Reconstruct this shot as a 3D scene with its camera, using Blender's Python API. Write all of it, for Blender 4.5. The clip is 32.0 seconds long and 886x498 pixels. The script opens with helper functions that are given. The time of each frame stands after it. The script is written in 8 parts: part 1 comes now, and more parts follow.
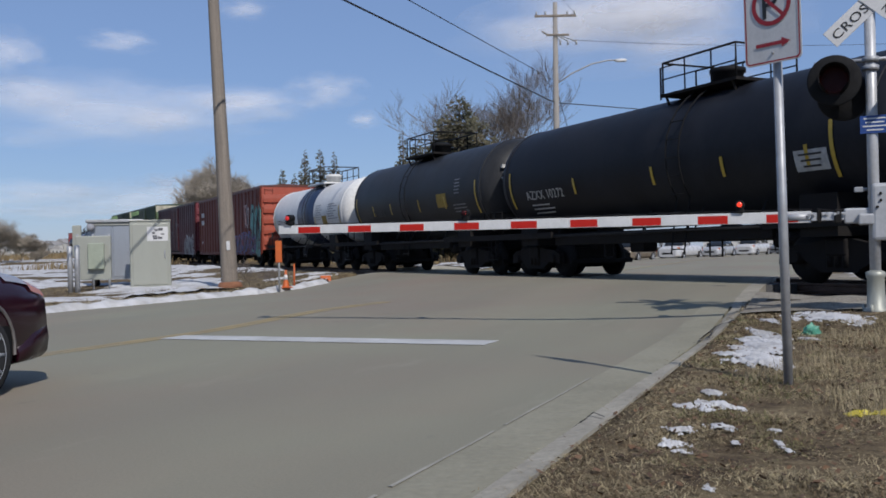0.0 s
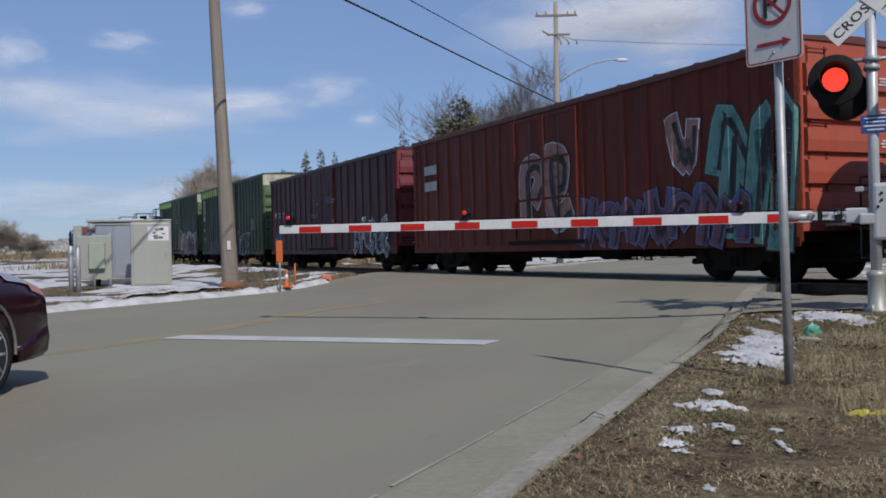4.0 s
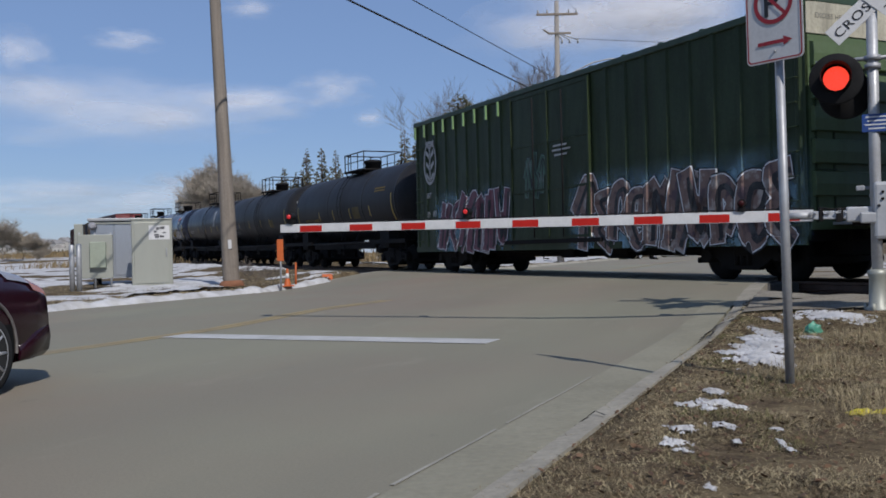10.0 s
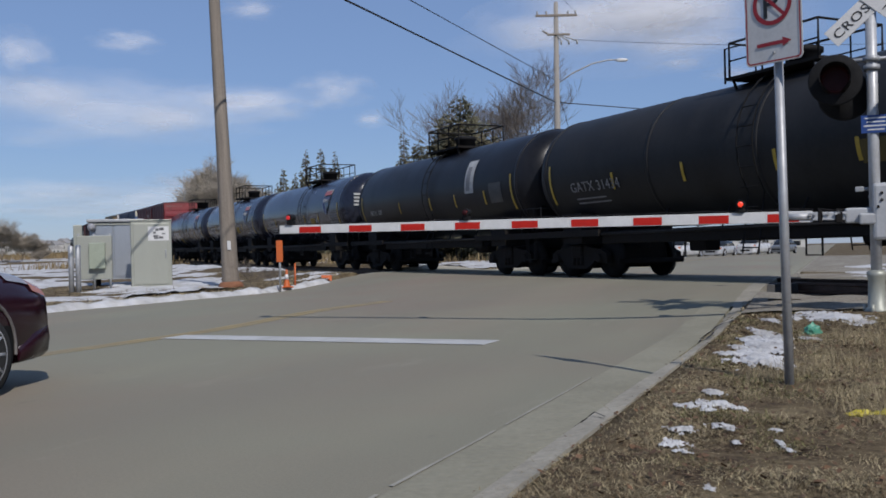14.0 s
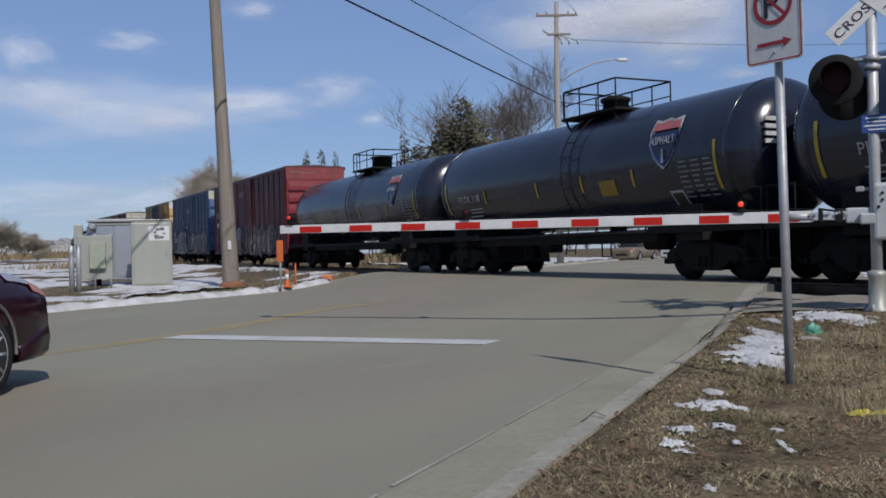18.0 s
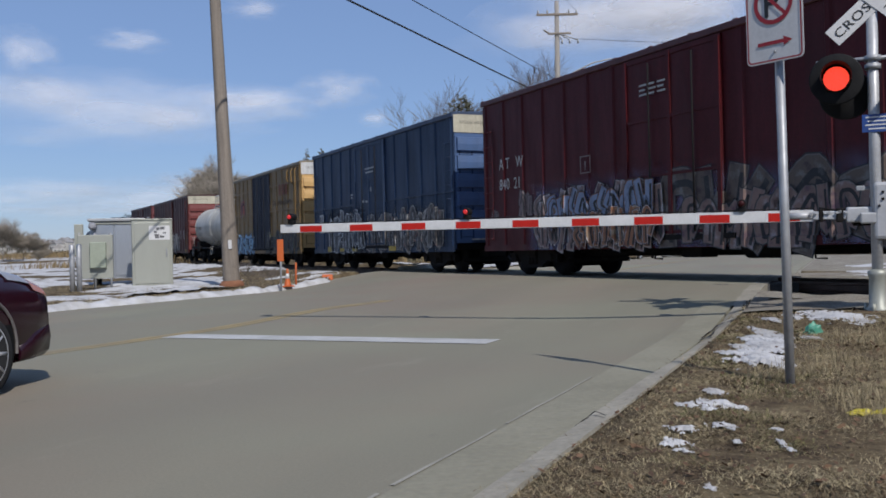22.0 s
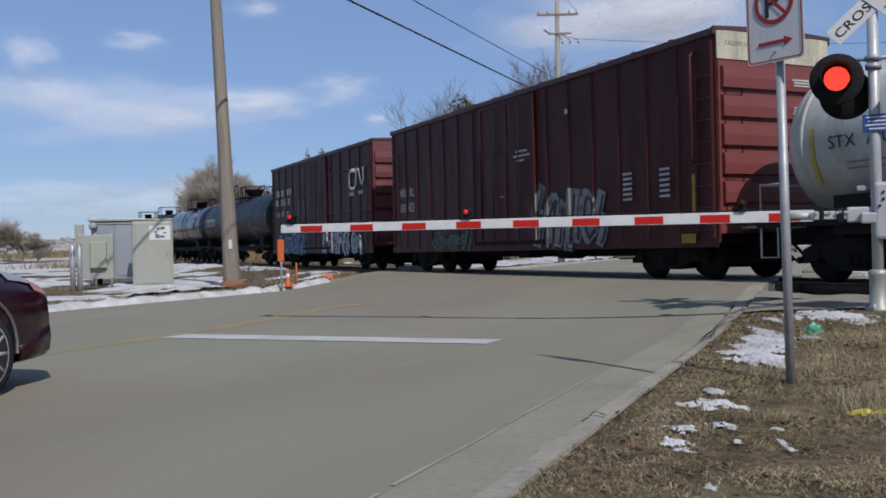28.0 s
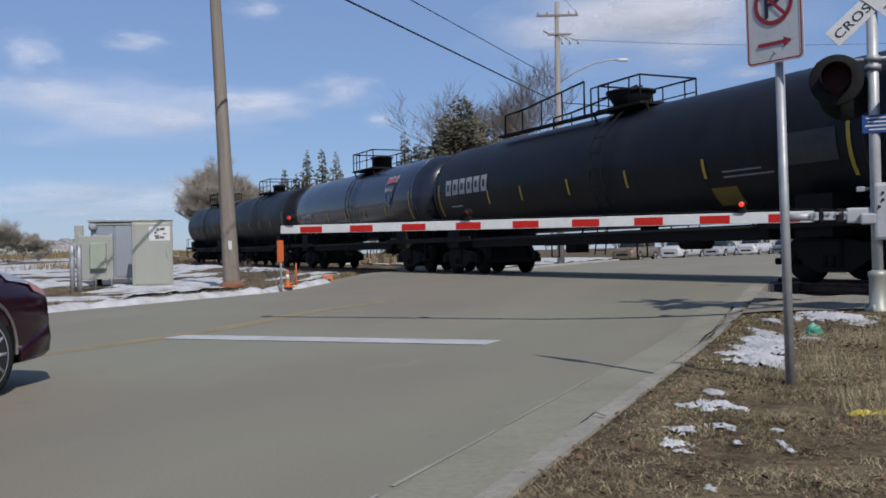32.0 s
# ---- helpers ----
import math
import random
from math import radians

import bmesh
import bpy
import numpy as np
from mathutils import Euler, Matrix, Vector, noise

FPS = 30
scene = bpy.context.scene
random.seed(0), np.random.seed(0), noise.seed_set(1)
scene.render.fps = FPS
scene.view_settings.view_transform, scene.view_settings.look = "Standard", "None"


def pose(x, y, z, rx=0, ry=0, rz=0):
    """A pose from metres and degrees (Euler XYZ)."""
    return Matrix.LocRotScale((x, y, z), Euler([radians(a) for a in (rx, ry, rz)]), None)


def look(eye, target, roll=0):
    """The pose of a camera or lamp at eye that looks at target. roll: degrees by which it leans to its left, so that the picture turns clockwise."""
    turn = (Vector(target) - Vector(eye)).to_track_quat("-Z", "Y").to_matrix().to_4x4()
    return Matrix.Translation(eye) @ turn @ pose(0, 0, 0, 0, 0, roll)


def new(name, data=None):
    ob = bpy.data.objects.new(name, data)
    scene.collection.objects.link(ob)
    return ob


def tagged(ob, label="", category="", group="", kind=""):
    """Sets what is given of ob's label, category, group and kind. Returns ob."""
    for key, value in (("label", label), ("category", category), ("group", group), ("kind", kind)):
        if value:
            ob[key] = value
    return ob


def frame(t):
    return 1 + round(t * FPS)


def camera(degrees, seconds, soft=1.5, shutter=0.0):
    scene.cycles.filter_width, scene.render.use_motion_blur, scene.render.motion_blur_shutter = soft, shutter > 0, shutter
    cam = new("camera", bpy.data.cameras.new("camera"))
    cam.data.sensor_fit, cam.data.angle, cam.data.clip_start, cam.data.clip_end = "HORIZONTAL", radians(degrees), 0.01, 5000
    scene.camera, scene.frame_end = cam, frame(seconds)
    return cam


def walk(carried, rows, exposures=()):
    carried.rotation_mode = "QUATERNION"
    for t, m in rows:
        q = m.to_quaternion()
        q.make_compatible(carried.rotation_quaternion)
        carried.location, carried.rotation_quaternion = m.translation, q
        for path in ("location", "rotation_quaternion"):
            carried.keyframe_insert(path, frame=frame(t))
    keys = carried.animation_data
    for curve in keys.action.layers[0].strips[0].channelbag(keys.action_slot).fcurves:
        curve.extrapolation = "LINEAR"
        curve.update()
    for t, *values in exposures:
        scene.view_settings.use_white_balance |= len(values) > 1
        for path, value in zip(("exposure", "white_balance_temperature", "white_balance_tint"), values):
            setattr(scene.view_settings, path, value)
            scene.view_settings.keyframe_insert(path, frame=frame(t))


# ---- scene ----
# One plan: the camera stands on the verge at the kerb; +y is ahead, +x to the right.
FOV = 50.84
EYE = (0.0, 0.0, 1.05)
cam = camera(FOV, 32.0, soft=1.7)


def aim(yaw, tilt):
    """Hand-held drift, in degrees about a fixed line of sight."""
    return look(EYE, (100 * math.tan(radians(yaw)), 100, EYE[2] + 100 * math.tan(radians(0.118 + tilt))), -1.3)


walk(cam, [(0.0, aim(0.09, 0.07)), (2.0, aim(0.09, 0.07)), (3.5, aim(0.05, 0.05)), (6.0, aim(0.04, 0.05)), (6.6, aim(-0.02, -0.02)),
           (9.0, aim(0.0, 0.0)), (10.5, aim(-0.01, -0.02)), (11.3, aim(0.05, 0.05)), (13.0, aim(0.04, 0.05)),
           (16.5, aim(0.03, 0.05)), (19.0, aim(0.0, 0.03)), (21.0, aim(-0.01, 0.0)), (25.0, aim(-0.03, 0.0)),
           (28.0, aim(-0.04, 0.0)), (30.0, aim(-0.03, 0.0)), (32.0, aim(-0.02, 0.05))],
     exposures=[(0.0, -0.24, 6250, 13), (3.5, -0.28, 6250, 13), (7.0, -0.32, 6250, 13), (19.0, -0.31, 6250, 13), (23.0, -0.19, 6250, 13), (32.0, -0.21, 6250, 13)])

# ---- light ----
SUN_AZ, SUN_EL = 155.6, 43.0
world = bpy.data.worlds.new("world")
scene.world = world
world.use_nodes = True
wn = world.node_tree
sky = wn.nodes.new("ShaderNodeTexSky")
sky.sky_type, sky.sun_disc = "NISHITA", False
sky.sun_elevation, sky.sun_rotation = radians(SUN_EL), radians(SUN_AZ)
sky.altitude, sky.air_density, sky.dust_density, sky.ozone_density = 250, 1.0, 0.3, 5.0
haze = wn.nodes.new("ShaderNodeMix")
haze.data_type = "RGBA"
haze.inputs[0].default_value, haze.inputs[7].default_value = 0.36, (5.3, 7.8, 13.3, 1)    # pale spring haze
wn.links.new(sky.outputs[0], haze.inputs[6])
wn.links.new(haze.outputs[2], wn.nodes["Background"].inputs[0])
wn.nodes["Background"].inputs[1].default_value = 0.078
sun_data = bpy.data.lights.new("sun", "SUN")
sun_data.energy, sun_data.angle, sun_data.color = 4.8, radians(0.53), (1.0, 0.95, 0.87)
sun = new("sun", sun_data)
SUN_DIR = Vector((math.sin(radians(SUN_AZ)) * math.cos(radians(SUN_EL)), math.cos(radians(SUN_AZ)) * math.cos(radians(SUN_EL)), math.sin(radians(SUN_EL))))
sun.matrix_basis = look(SUN_DIR * 60, (0, 0, 0))


# ---- materials ----
def ramp(nt, src, stops):
    node = nt.nodes.new("ShaderNodeValToRGB")
    while len(node.color_ramp.elements) < len(stops):
        node.color_ramp.elements.new(0.5)
    for e, (p, c) in zip(node.color_ramp.elements, stops):
        e.position, e.color = p, (*c, 1) if len(c) == 3 else (c[0], c[0], c[0], 1)
    nt.links.new(src, node.inputs[0])
    return node.outputs[0]


def noise_tex(nt, coord, scale, detail=4.0, rough=0.6, stretch=None):
    if stretch:
        mp = nt.nodes.new("ShaderNodeMapping")
        mp.inputs["Scale"].default_value = stretch
        nt.links.new(coord, mp.inputs[0])
        coord = mp.outputs[0]
    node = nt.nodes.new("ShaderNodeTexNoise")
    node.inputs["Scale"].default_value, node.inputs["Detail"].default_value, node.inputs["Roughness"].default_value = scale, detail, rough
    nt.links.new(coord, node.inputs["Vector"])
    return node.outputs[0]


def mixc(nt, fac, a, b, mode="MIX"):
    node = nt.nodes.new("ShaderNodeMix")
    node.data_type, node.blend_type = "RGBA", mode
    for sock, v in ((node.inputs[0], fac), (node.inputs[6], a), (node.inputs[7], b)):
        if isinstance(v, bpy.types.NodeSocket):
            nt.links.new(v, sock)
        elif isinstance(v, (int, float)):
            sock.default_value = v
        else:
            sock.default_value = (*v, 1)
    return node.outputs[2]


MATS = {}
WEATHER = 0.75    # how far age and dirt have dulled every surface


def mat(name, color, rough=0.6, metal=0.0, second=None, grain=30.0, wear=2.0, vary=0.25, bump=0.15, streak=None, spec=0.5,
        island=0.0, per_object=0.0, emit=None, world_space=False, dirt=None, dirt_amount=0.0):
    """A painted, metal or mineral surface: base colour, a second colour in large stains, fine grain, bump."""
    if name in MATS:
        return MATS[name]
    m = bpy.data.materials.new(name)
    m.use_nodes = True
    nt = m.node_tree
    bsdf = nt.nodes["Principled BSDF"]
    if world_space:
        coord = nt.nodes.new("ShaderNodeNewGeometry").outputs["Position"]
    else:
        coord = nt.nodes.new("ShaderNodeTexCoord").outputs["Object"]
    second = tuple(WEATHER * c for c in (second or tuple(c * (1 - vary) for c in color)))
    color = tuple(WEATHER * c for c in color)
    large = noise_tex(nt, coord, wear, 5.0, 0.65, streak)
    fine = noise_tex(nt, coord, grain, 3.0, 0.6)
    col = mixc(nt, ramp(nt, large, [(0.38, (0.0,)), (0.68, (1.0,))]), color, second)
    shade = ramp(nt, fine, [(0.25, (1 - vary * 0.7,)), (0.75, (1 + vary * 0.4,))])
    col = mixc(nt, 1.0, col, shade, "MULTIPLY")
    if dirt:
        d = noise_tex(nt, coord, wear * 0.6, 6.0, 0.7, streak)
        col = mixc(nt, ramp(nt, d, [(0.5, (0.0,)), (0.78, (dirt_amount,))]), col, dirt)
    if island:
        g = nt.nodes.new("ShaderNodeNewGeometry")
        col = mixc(nt, 1.0, col, ramp(nt, g.outputs["Random Per Island"], [(0.0, (1 - island,)), (1.0, (1 + island,))]), "MULTIPLY")
    if per_object:
        g = nt.nodes.new("ShaderNodeObjectInfo")
        col = mixc(nt, 1.0, col, ramp(nt, g.outputs["Random"], [(0.0, (1 - per_object,)), (1.0, (1 + per_object,))]), "MULTIPLY")
    nt.links.new(col, bsdf.inputs["Base Color"])
    rr = ramp(nt, large, [(0.3, (max(0.02, rough - 0.08),)), (0.75, (min(1, rough + 0.1),))])
    nt.links.new(rr, bsdf.inputs["Roughness"])
    bsdf.inputs["Metallic"].default_value = metal
    bsdf.inputs["Specular IOR Level"].default_value = spec
    if bump:
        b = nt.nodes.new("ShaderNodeBump")
        b.inputs["Strength"].default_value, b.inputs["Distance"].default_value = bump, 0.02
        nt.links.new(fine, b.inputs["Height"])
        nt.links.new(b.outputs[0], bsdf.inputs["Normal"])
    if emit:
        bsdf.inputs["Emission Color"].default_value = (*emit[0], 1)
        bsdf.inputs["Emission Strength"].default_value = emit[1]
    MATS[name] = m
    return m


RUST = (0.10, 0.05, 0.03)
DUST = (0.16, 0.14, 0.12)
GRIME = (0.035, 0.033, 0.03)


def paint(name, color, rough=0.5, **kw):
    """Railcar paint: weathered in vertical streaks, with road dust and rust."""
    kw = {"vary": 0.3, "wear": 0.9, "grain": 18.0, "bump": 0.08, "streak": (3.0, 3.0, 0.5), "dirt": GRIME, "dirt_amount": 0.55, **kw}
    return mat(name, color, rough, **kw)




def asphalt():
    """Worn grey asphalt: fine aggregate, wheel-path polish and long streaks that run with the road."""
    m = bpy.data.materials.new("worn_grey_asphalt")
    m.use_nodes = True
    nt = m.node_tree
    bsdf = nt.nodes["Principled BSDF"]
    turn = nt.nodes.new("ShaderNodeMapping")
    turn.inputs["Rotation"].default_value = (0, 0, radians(23.0))
    nt.links.new(nt.nodes.new("ShaderNodeNewGeometry").outputs["Position"], turn.inputs[0])
    coord = turn.outputs[0]
    broad = noise_tex(nt, coord, 0.16, 4.0, 0.55)
    lane = noise_tex(nt, coord, 1.0, 4.0, 0.6, (0.55, 0.05, 1))
    scuff = noise_tex(nt, coord, 1.0, 5.0, 0.7, (2.2, 0.55, 1))
    fine = noise_tex(nt, coord, 60.0, 3.0, 0.7)
    col = mixc(nt, ramp(nt, broad, [(0.40, (0.0,)), (0.62, (1.0,))]), (0.214, 0.207, 0.151), (0.208, 0.172, 0.132))
    col = mixc(nt, ramp(nt, lane, [(0.40, (0.0,)), (0.66, (0.55,))]), col, (0.172, 0.162, 0.120))
    col = mixc(nt, ramp(nt, scuff, [(0.60, (0.0,)), (0.80, (0.5,))]), col, (0.28, 0.27, 0.21))
    dark = noise_tex(nt, coord, 1.0, 4.0, 0.65, (3.1, 1.4, 1))
    col = mixc(nt, ramp(nt, dark, [(0.66, (0.0,)), (0.80, (0.45,))]), col, (0.09, 0.083, 0.07))
    col = mixc(nt, 1.0, col, ramp(nt, fine, [(0.25, (0.86,)), (0.75, (1.10,))]), "MULTIPLY")
    nt.links.new(col, bsdf.inputs["Base Color"])
    nt.links.new(ramp(nt, lane, [(0.35, (0.88,)), (0.7, (0.72,))]), bsdf.inputs["Roughness"])
    bsdf.inputs["Specular IOR Level"].default_value = 0.3
    b = nt.nodes.new("ShaderNodeBump")
    b.inputs["Strength"].default_value, b.inputs["Distance"].default_value = 0.25, 0.008
    nt.links.new(fine, b.inputs["Height"])
    nt.links.new(b.outputs[0], bsdf.inputs["Normal"])
    return m


M_ASPHALT = asphalt()
M_GUTTER = mat("pale_gutter_concrete", (0.32, 0.303, 0.225), 0.85, grain=20.0, wear=0.8, vary=0.2, bump=0.3, world_space=True, spec=0.3)
M_KERB = mat("weathered_kerb_concrete", (0.42, 0.39, 0.315), 0.85, grain=25.0, wear=1.5, vary=0.3, bump=0.4, world_space=True, spec=0.3, dirt=(0.12, 0.1, 0.08), dirt_amount=0.7)
M_YELLOW_LINE = mat("faded_yellow_road_paint", (0.36, 0.28, 0.13), 0.7, second=(0.27, 0.23, 0.15), grain=14, wear=1.2, vary=0.3, world_space=True)
M_WHITE_LINE = mat("worn_white_road_paint", (0.62, 0.62, 0.60), 0.7, second=(0.45, 0.45, 0.43), grain=14, wear=1.4, vary=0.25, world_space=True)
M_SOIL = mat("dead_grass_and_soil", (0.20, 0.155, 0.09), 0.95, second=(0.075, 0.052, 0.036), grain=34.0, wear=3.4, vary=0.8, bump=1.0, world_space=True, spec=0.1, dirt=(0.25, 0.2, 0.12), dirt_amount=0.7)
M_SNOW = mat("old_granular_snow", (0.69, 0.69, 0.69), 0.7, second=(0.44, 0.43, 0.41), grain=30.0, wear=2.2, vary=0.12, bump=0.6, world_space=True, spec=0.3)
M_BALLAST = mat("dark_stone_ballast", (0.07, 0.066, 0.062), 0.95, grain=28.0, wear=2.0, vary=0.6, bump=1.0, world_space=True, spec=0.2)
M_TIE = mat("creosoted_timber_tie", (0.07, 0.055, 0.045), 0.9, grain=20, wear=3, vary=0.4, bump=0.4, per_object=0.3)
M_RAIL = mat("rusty_rail_steel", (0.14, 0.085, 0.06), 0.6, metal=0.4, grain=30, wear=3, vary=0.3)
M_CROSSING = mat("panel_rubber_or_shade", (0.085, 0.085, 0.085), 0.8, grain=25, wear=1, vary=0.3, world_space=True)
M_BLACK_STEEL = mat("black_running_gear", (0.009, 0.008, 0.008), 0.85, spec=0.25, second=(0.016, 0.013, 0.011), grain=25, wear=3, vary=0.3, bump=0.2)
M_WHEEL = mat("dark_wheel_steel", (0.010, 0.009, 0.009), 0.75, spec=0.25, grain=25, wear=4, vary=0.3)
M_GALV = mat("galvanised_steel", (0.46, 0.47, 0.48), 0.5, metal=0.35, grain=12, wear=5, vary=0.2, bump=0.05)
M_GALV_DULL = mat("dull_galvanised_sheet", (0.414, 0.423, 0.365), 0.5, metal=0.3, grain=40, wear=1.2, vary=0.09, bump=0.05, streak=(1, 1, 0.4))
M_BRIGHT_SHEET = mat("bright_aluminium_sheet", (0.50, 0.53, 0.57), 0.38, metal=0.65, grain=30, wear=0.9, vary=0.12, bump=0.03, streak=(1, 1, 0.3))
M_ALU_PAINT = mat("silver_painted_steel", (0.56, 0.57, 0.58), 0.45, metal=0.2, grain=20, wear=4, vary=0.15, bump=0.04, dirt=(0.2, 0.19, 0.18), dirt_amount=0.5)
M_BLACK = mat("matt_black_paint", (0.008, 0.008, 0.009), 0.75, spec=0.25, grain=40, wear=4, vary=0.3)
M_RED_SHEET = mat("red_reflective_sheeting", (0.55, 0.022, 0.014), 0.55, spec=0.2, grain=60, wear=6, vary=0.12, bump=0)
M_WHITE_SHEET = mat("white_reflective_sheeting", (0.74, 0.74, 0.73), 0.5, grain=40, wear=4, vary=0.12, bump=0)
M_SIGN_RED = mat("sign_red_ink", (0.38, 0.02, 0.03), 0.5, grain=60, wear=6, vary=0.1, bump=0)
M_SIGN_BLACK = mat("sign_black_ink", (0.015, 0.015, 0.015), 0.5, grain=60, wear=6, vary=0.1, bump=0)
M_SIGN_BLUE = mat("placard_blue", (0.02, 0.07, 0.28), 0.45, grain=40, wear=5, vary=0.15, bump=0)
M_LENS_OFF = mat("unlit_red_lens", (0.045, 0.004, 0.006), 0.5, spec=0.2, grain=60, wear=8, vary=0.2, bump=0)
M_LENS_ON = mat("lit_red_lens", (0.3, 0.02, 0.01), 0.3, grain=60, wear=8, vary=0.1, bump=0, emit=((1.0, 0.06, 0.025), 1.3))
M_LENS_SMALL = mat("small_lit_red_lens", (0.3, 0.02, 0.02), 0.3, grain=60, wear=8, vary=0.1, bump=0, emit=((1.0, 0.03, 0.03), 0.48))
M_SALT = mat("salt_stained_lip", (0.22, 0.2, 0.19), 0.7, grain=30, wear=6, vary=0.4, bump=0)
M_WOOD_POLE = mat("weathered_pole_timber", (0.30, 0.255, 0.205), 0.9, second=(0.20, 0.172, 0.145), grain=30, wear=2.5, vary=0.35, bump=0.4, streak=(4, 4, 0.15))
M_BARK = mat("grey_brown_bark", (0.16, 0.13, 0.105), 0.95, grain=12, wear=2, vary=0.4, bump=0.5)
M_TAN_TWIG = mat("tan_bare_twigs", (0.52, 0.455, 0.365), 0.95, grain=12, wear=2, vary=0.3, bump=0)
M_TWIG = mat("bare_twigs", (0.25, 0.21, 0.175), 0.95, grain=12, wear=2, vary=0.3, bump=0)
M_NEEDLE = mat("spruce_needles", (0.10, 0.105, 0.062), 0.9, second=(0.16, 0.135, 0.08), grain=3, wear=0.6, vary=0.35, bump=0, island=0.45)
M_GRASS = mat("dry_grass_blades", (0.50, 0.42, 0.25), 0.9, second=(0.20, 0.145, 0.085), grain=17, wear=3.2, vary=0.5, bump=0, island=0.55, world_space=True, spec=0.2)
M_THATCH = mat("matted_brown_thatch", (0.17, 0.115, 0.065), 0.95, second=(0.085, 0.06, 0.04), grain=20, wear=3.0, vary=0.5, bump=0, island=0.5, world_space=True, spec=0.15)
M_MOSS = mat("first_green_blades", (0.17, 0.19, 0.075), 0.9, second=(0.25, 0.22, 0.10), grain=20, wear=3.0, vary=0.4, bump=0, island=0.4, world_space=True, spec=0.15)
M_TAN_WEED = mat("dry_tan_weeds", (0.30, 0.22, 0.11), 0.95, grain=2, wear=0.2, vary=0.3, bump=0, island=0.35, world_space=True)
M_ORANGE = mat("orange_marker_plastic", (0.62, 0.13, 0.02), 0.55, grain=20, wear=6, vary=0.15, bump=0)
M_MAROON_CAR = mat("maroon_car_paint", (0.026, 0.006, 0.012), 0.2, grain=60, wear=3, vary=0.15, bump=0)
M_RUBBER = mat("tyre_rubber", (0.02, 0.02, 0.02), 0.85, grain=40, wear=6, vary=0.3)
M_ALLOY = mat("alloy_rim", (0.75, 0.76, 0.78), 0.35, metal=0.35, grain=30, wear=6, vary=0.1, bump=0)
M_GLASS = mat("dark_car_glass", (0.02, 0.024, 0.028), 0.05, grain=30, wear=3, vary=0.1, bump=0)
M_AMBER = mat("amber_lamp_lens", (0.55, 0.17, 0.05), 0.2, grain=30, wear=8, vary=0.1, bump=0)
M_LAMP_CLEAR = mat("clear_lamp_lens", (0.36, 0.36, 0.38), 0.15, grain=30, wear=8, vary=0.1, bump=0)
M_WIRE = mat("overhead_wire", (0.02, 0.02, 0.022), 0.7, grain=10, wear=1, vary=0.2, bump=0)
M_CABINET_GREEN = mat("pale_green_box_paint", (0.36, 0.40, 0.31), 0.55, grain=20, wear=4, vary=0.12, bump=0.03)
M_YELLOW_TAPE = mat("yellow_reflective_tape", (0.62, 0.42, 0.04), 0.45, grain=30, wear=5, vary=0.2, bump=0)
M_STENCIL = mat("white_stencil_paint", (0.62, 0.62, 0.60), 0.7, grain=20, wear=6, vary=0.3, bump=0)
M_STENCIL_DARK = mat("black_stencil_paint", (0.03, 0.03, 0.035), 0.7, grain=20, wear=6, vary=0.2, bump=0)
M_STENCIL_YELLOW = mat("yellow_stencil_paint", (0.42, 0.27, 0.03), 0.7, grain=20, wear=6, vary=0.3, bump=0)
M_CREAM = paint("cream_height_band", (0.62, 0.58, 0.44), 0.6)
M_TEAL = mat("teal_plastic_film", (0.10, 0.36, 0.24), 0.4, grain=20, wear=6, vary=0.2, bump=0)
M_BRIGHT_YELLOW = mat("yellow_plastic", (0.60, 0.50, 0.02), 0.5, grain=20, wear=6, vary=0.2, bump=0)


# ---- mesh helpers ----
def box(bm, x0, x1, y0, y1, z0, z1):
    vs = [bm.verts.new((x, y, z)) for z in (z0, z1) for x, y in ((x0, y0), (x1, y0), (x1, y1), (x0, y1))]
    for f in ((3, 2, 1, 0), (4, 5, 6, 7), (0, 1, 5, 4), (1, 2, 6, 5), (2, 3, 7, 6), (3, 0, 4, 7)):
        bm.faces.new([vs[i] for i in f])
    return vs


def rbox(bm, x0, x1, y0, y1, z0, z1, r=0.02, seg=2):
    """A box with rounded edges."""
    part_bm = bmesh.new()
    box(part_bm, x0, x1, y0, y1, z0, z1)
    bmesh.ops.bevel(part_bm, geom=part_bm.edges[:], offset=r, segments=seg, affect="EDGES", profile=0.5)
    merge(bm, part_bm)


def merge(bm, other, m=None):
    table = {}
    for v in other.verts:
        table[v] = bm.verts.new(m @ v.co if m else v.co)
    for f in other.faces:
        try:
            nf = bm.faces.new([table[v] for v in f.verts])
            nf.smooth = f.smooth
        except ValueError:
            pass
    other.free()


def tube(bm, points, radii, seg=8, caps=True):
    """A tapered tube through points."""
    points = [Vector(p) for p in points]
    if isinstance(radii, (int, float)):
        radii = [radii] * len(points)
    rings = []
    ref = None
    for i, p in enumerate(points):
        t = (points[min(i + 1, len(points) - 1)] - points[max(i - 1, 0)])
        t = t.normalized() if t.length > 1e-9 else Vector((0, 0, 1))
        if ref is None:
            ref = t.orthogonal().normalized()
        ref = (ref - t * ref.dot(t))
        ref = ref.normalized() if ref.length > 1e-6 else t.orthogonal().normalized()
        w = t.cross(ref)
        rings.append([bm.verts.new(p + (ref * math.cos(a) + w * math.sin(a)) * radii[i]) for a in (2 * math.pi * k / seg for k in range(seg))])
    for a, b in zip(rings, rings[1:]):
        for k in range(seg):
            f = bm.faces.new((a[k], a[(k + 1) % seg], b[(k + 1) % seg], b[k]))
            f.smooth = seg > 5
    if caps:
        bm.faces.new(list(reversed(rings[0])))
        bm.faces.new(rings[-1])
    return rings


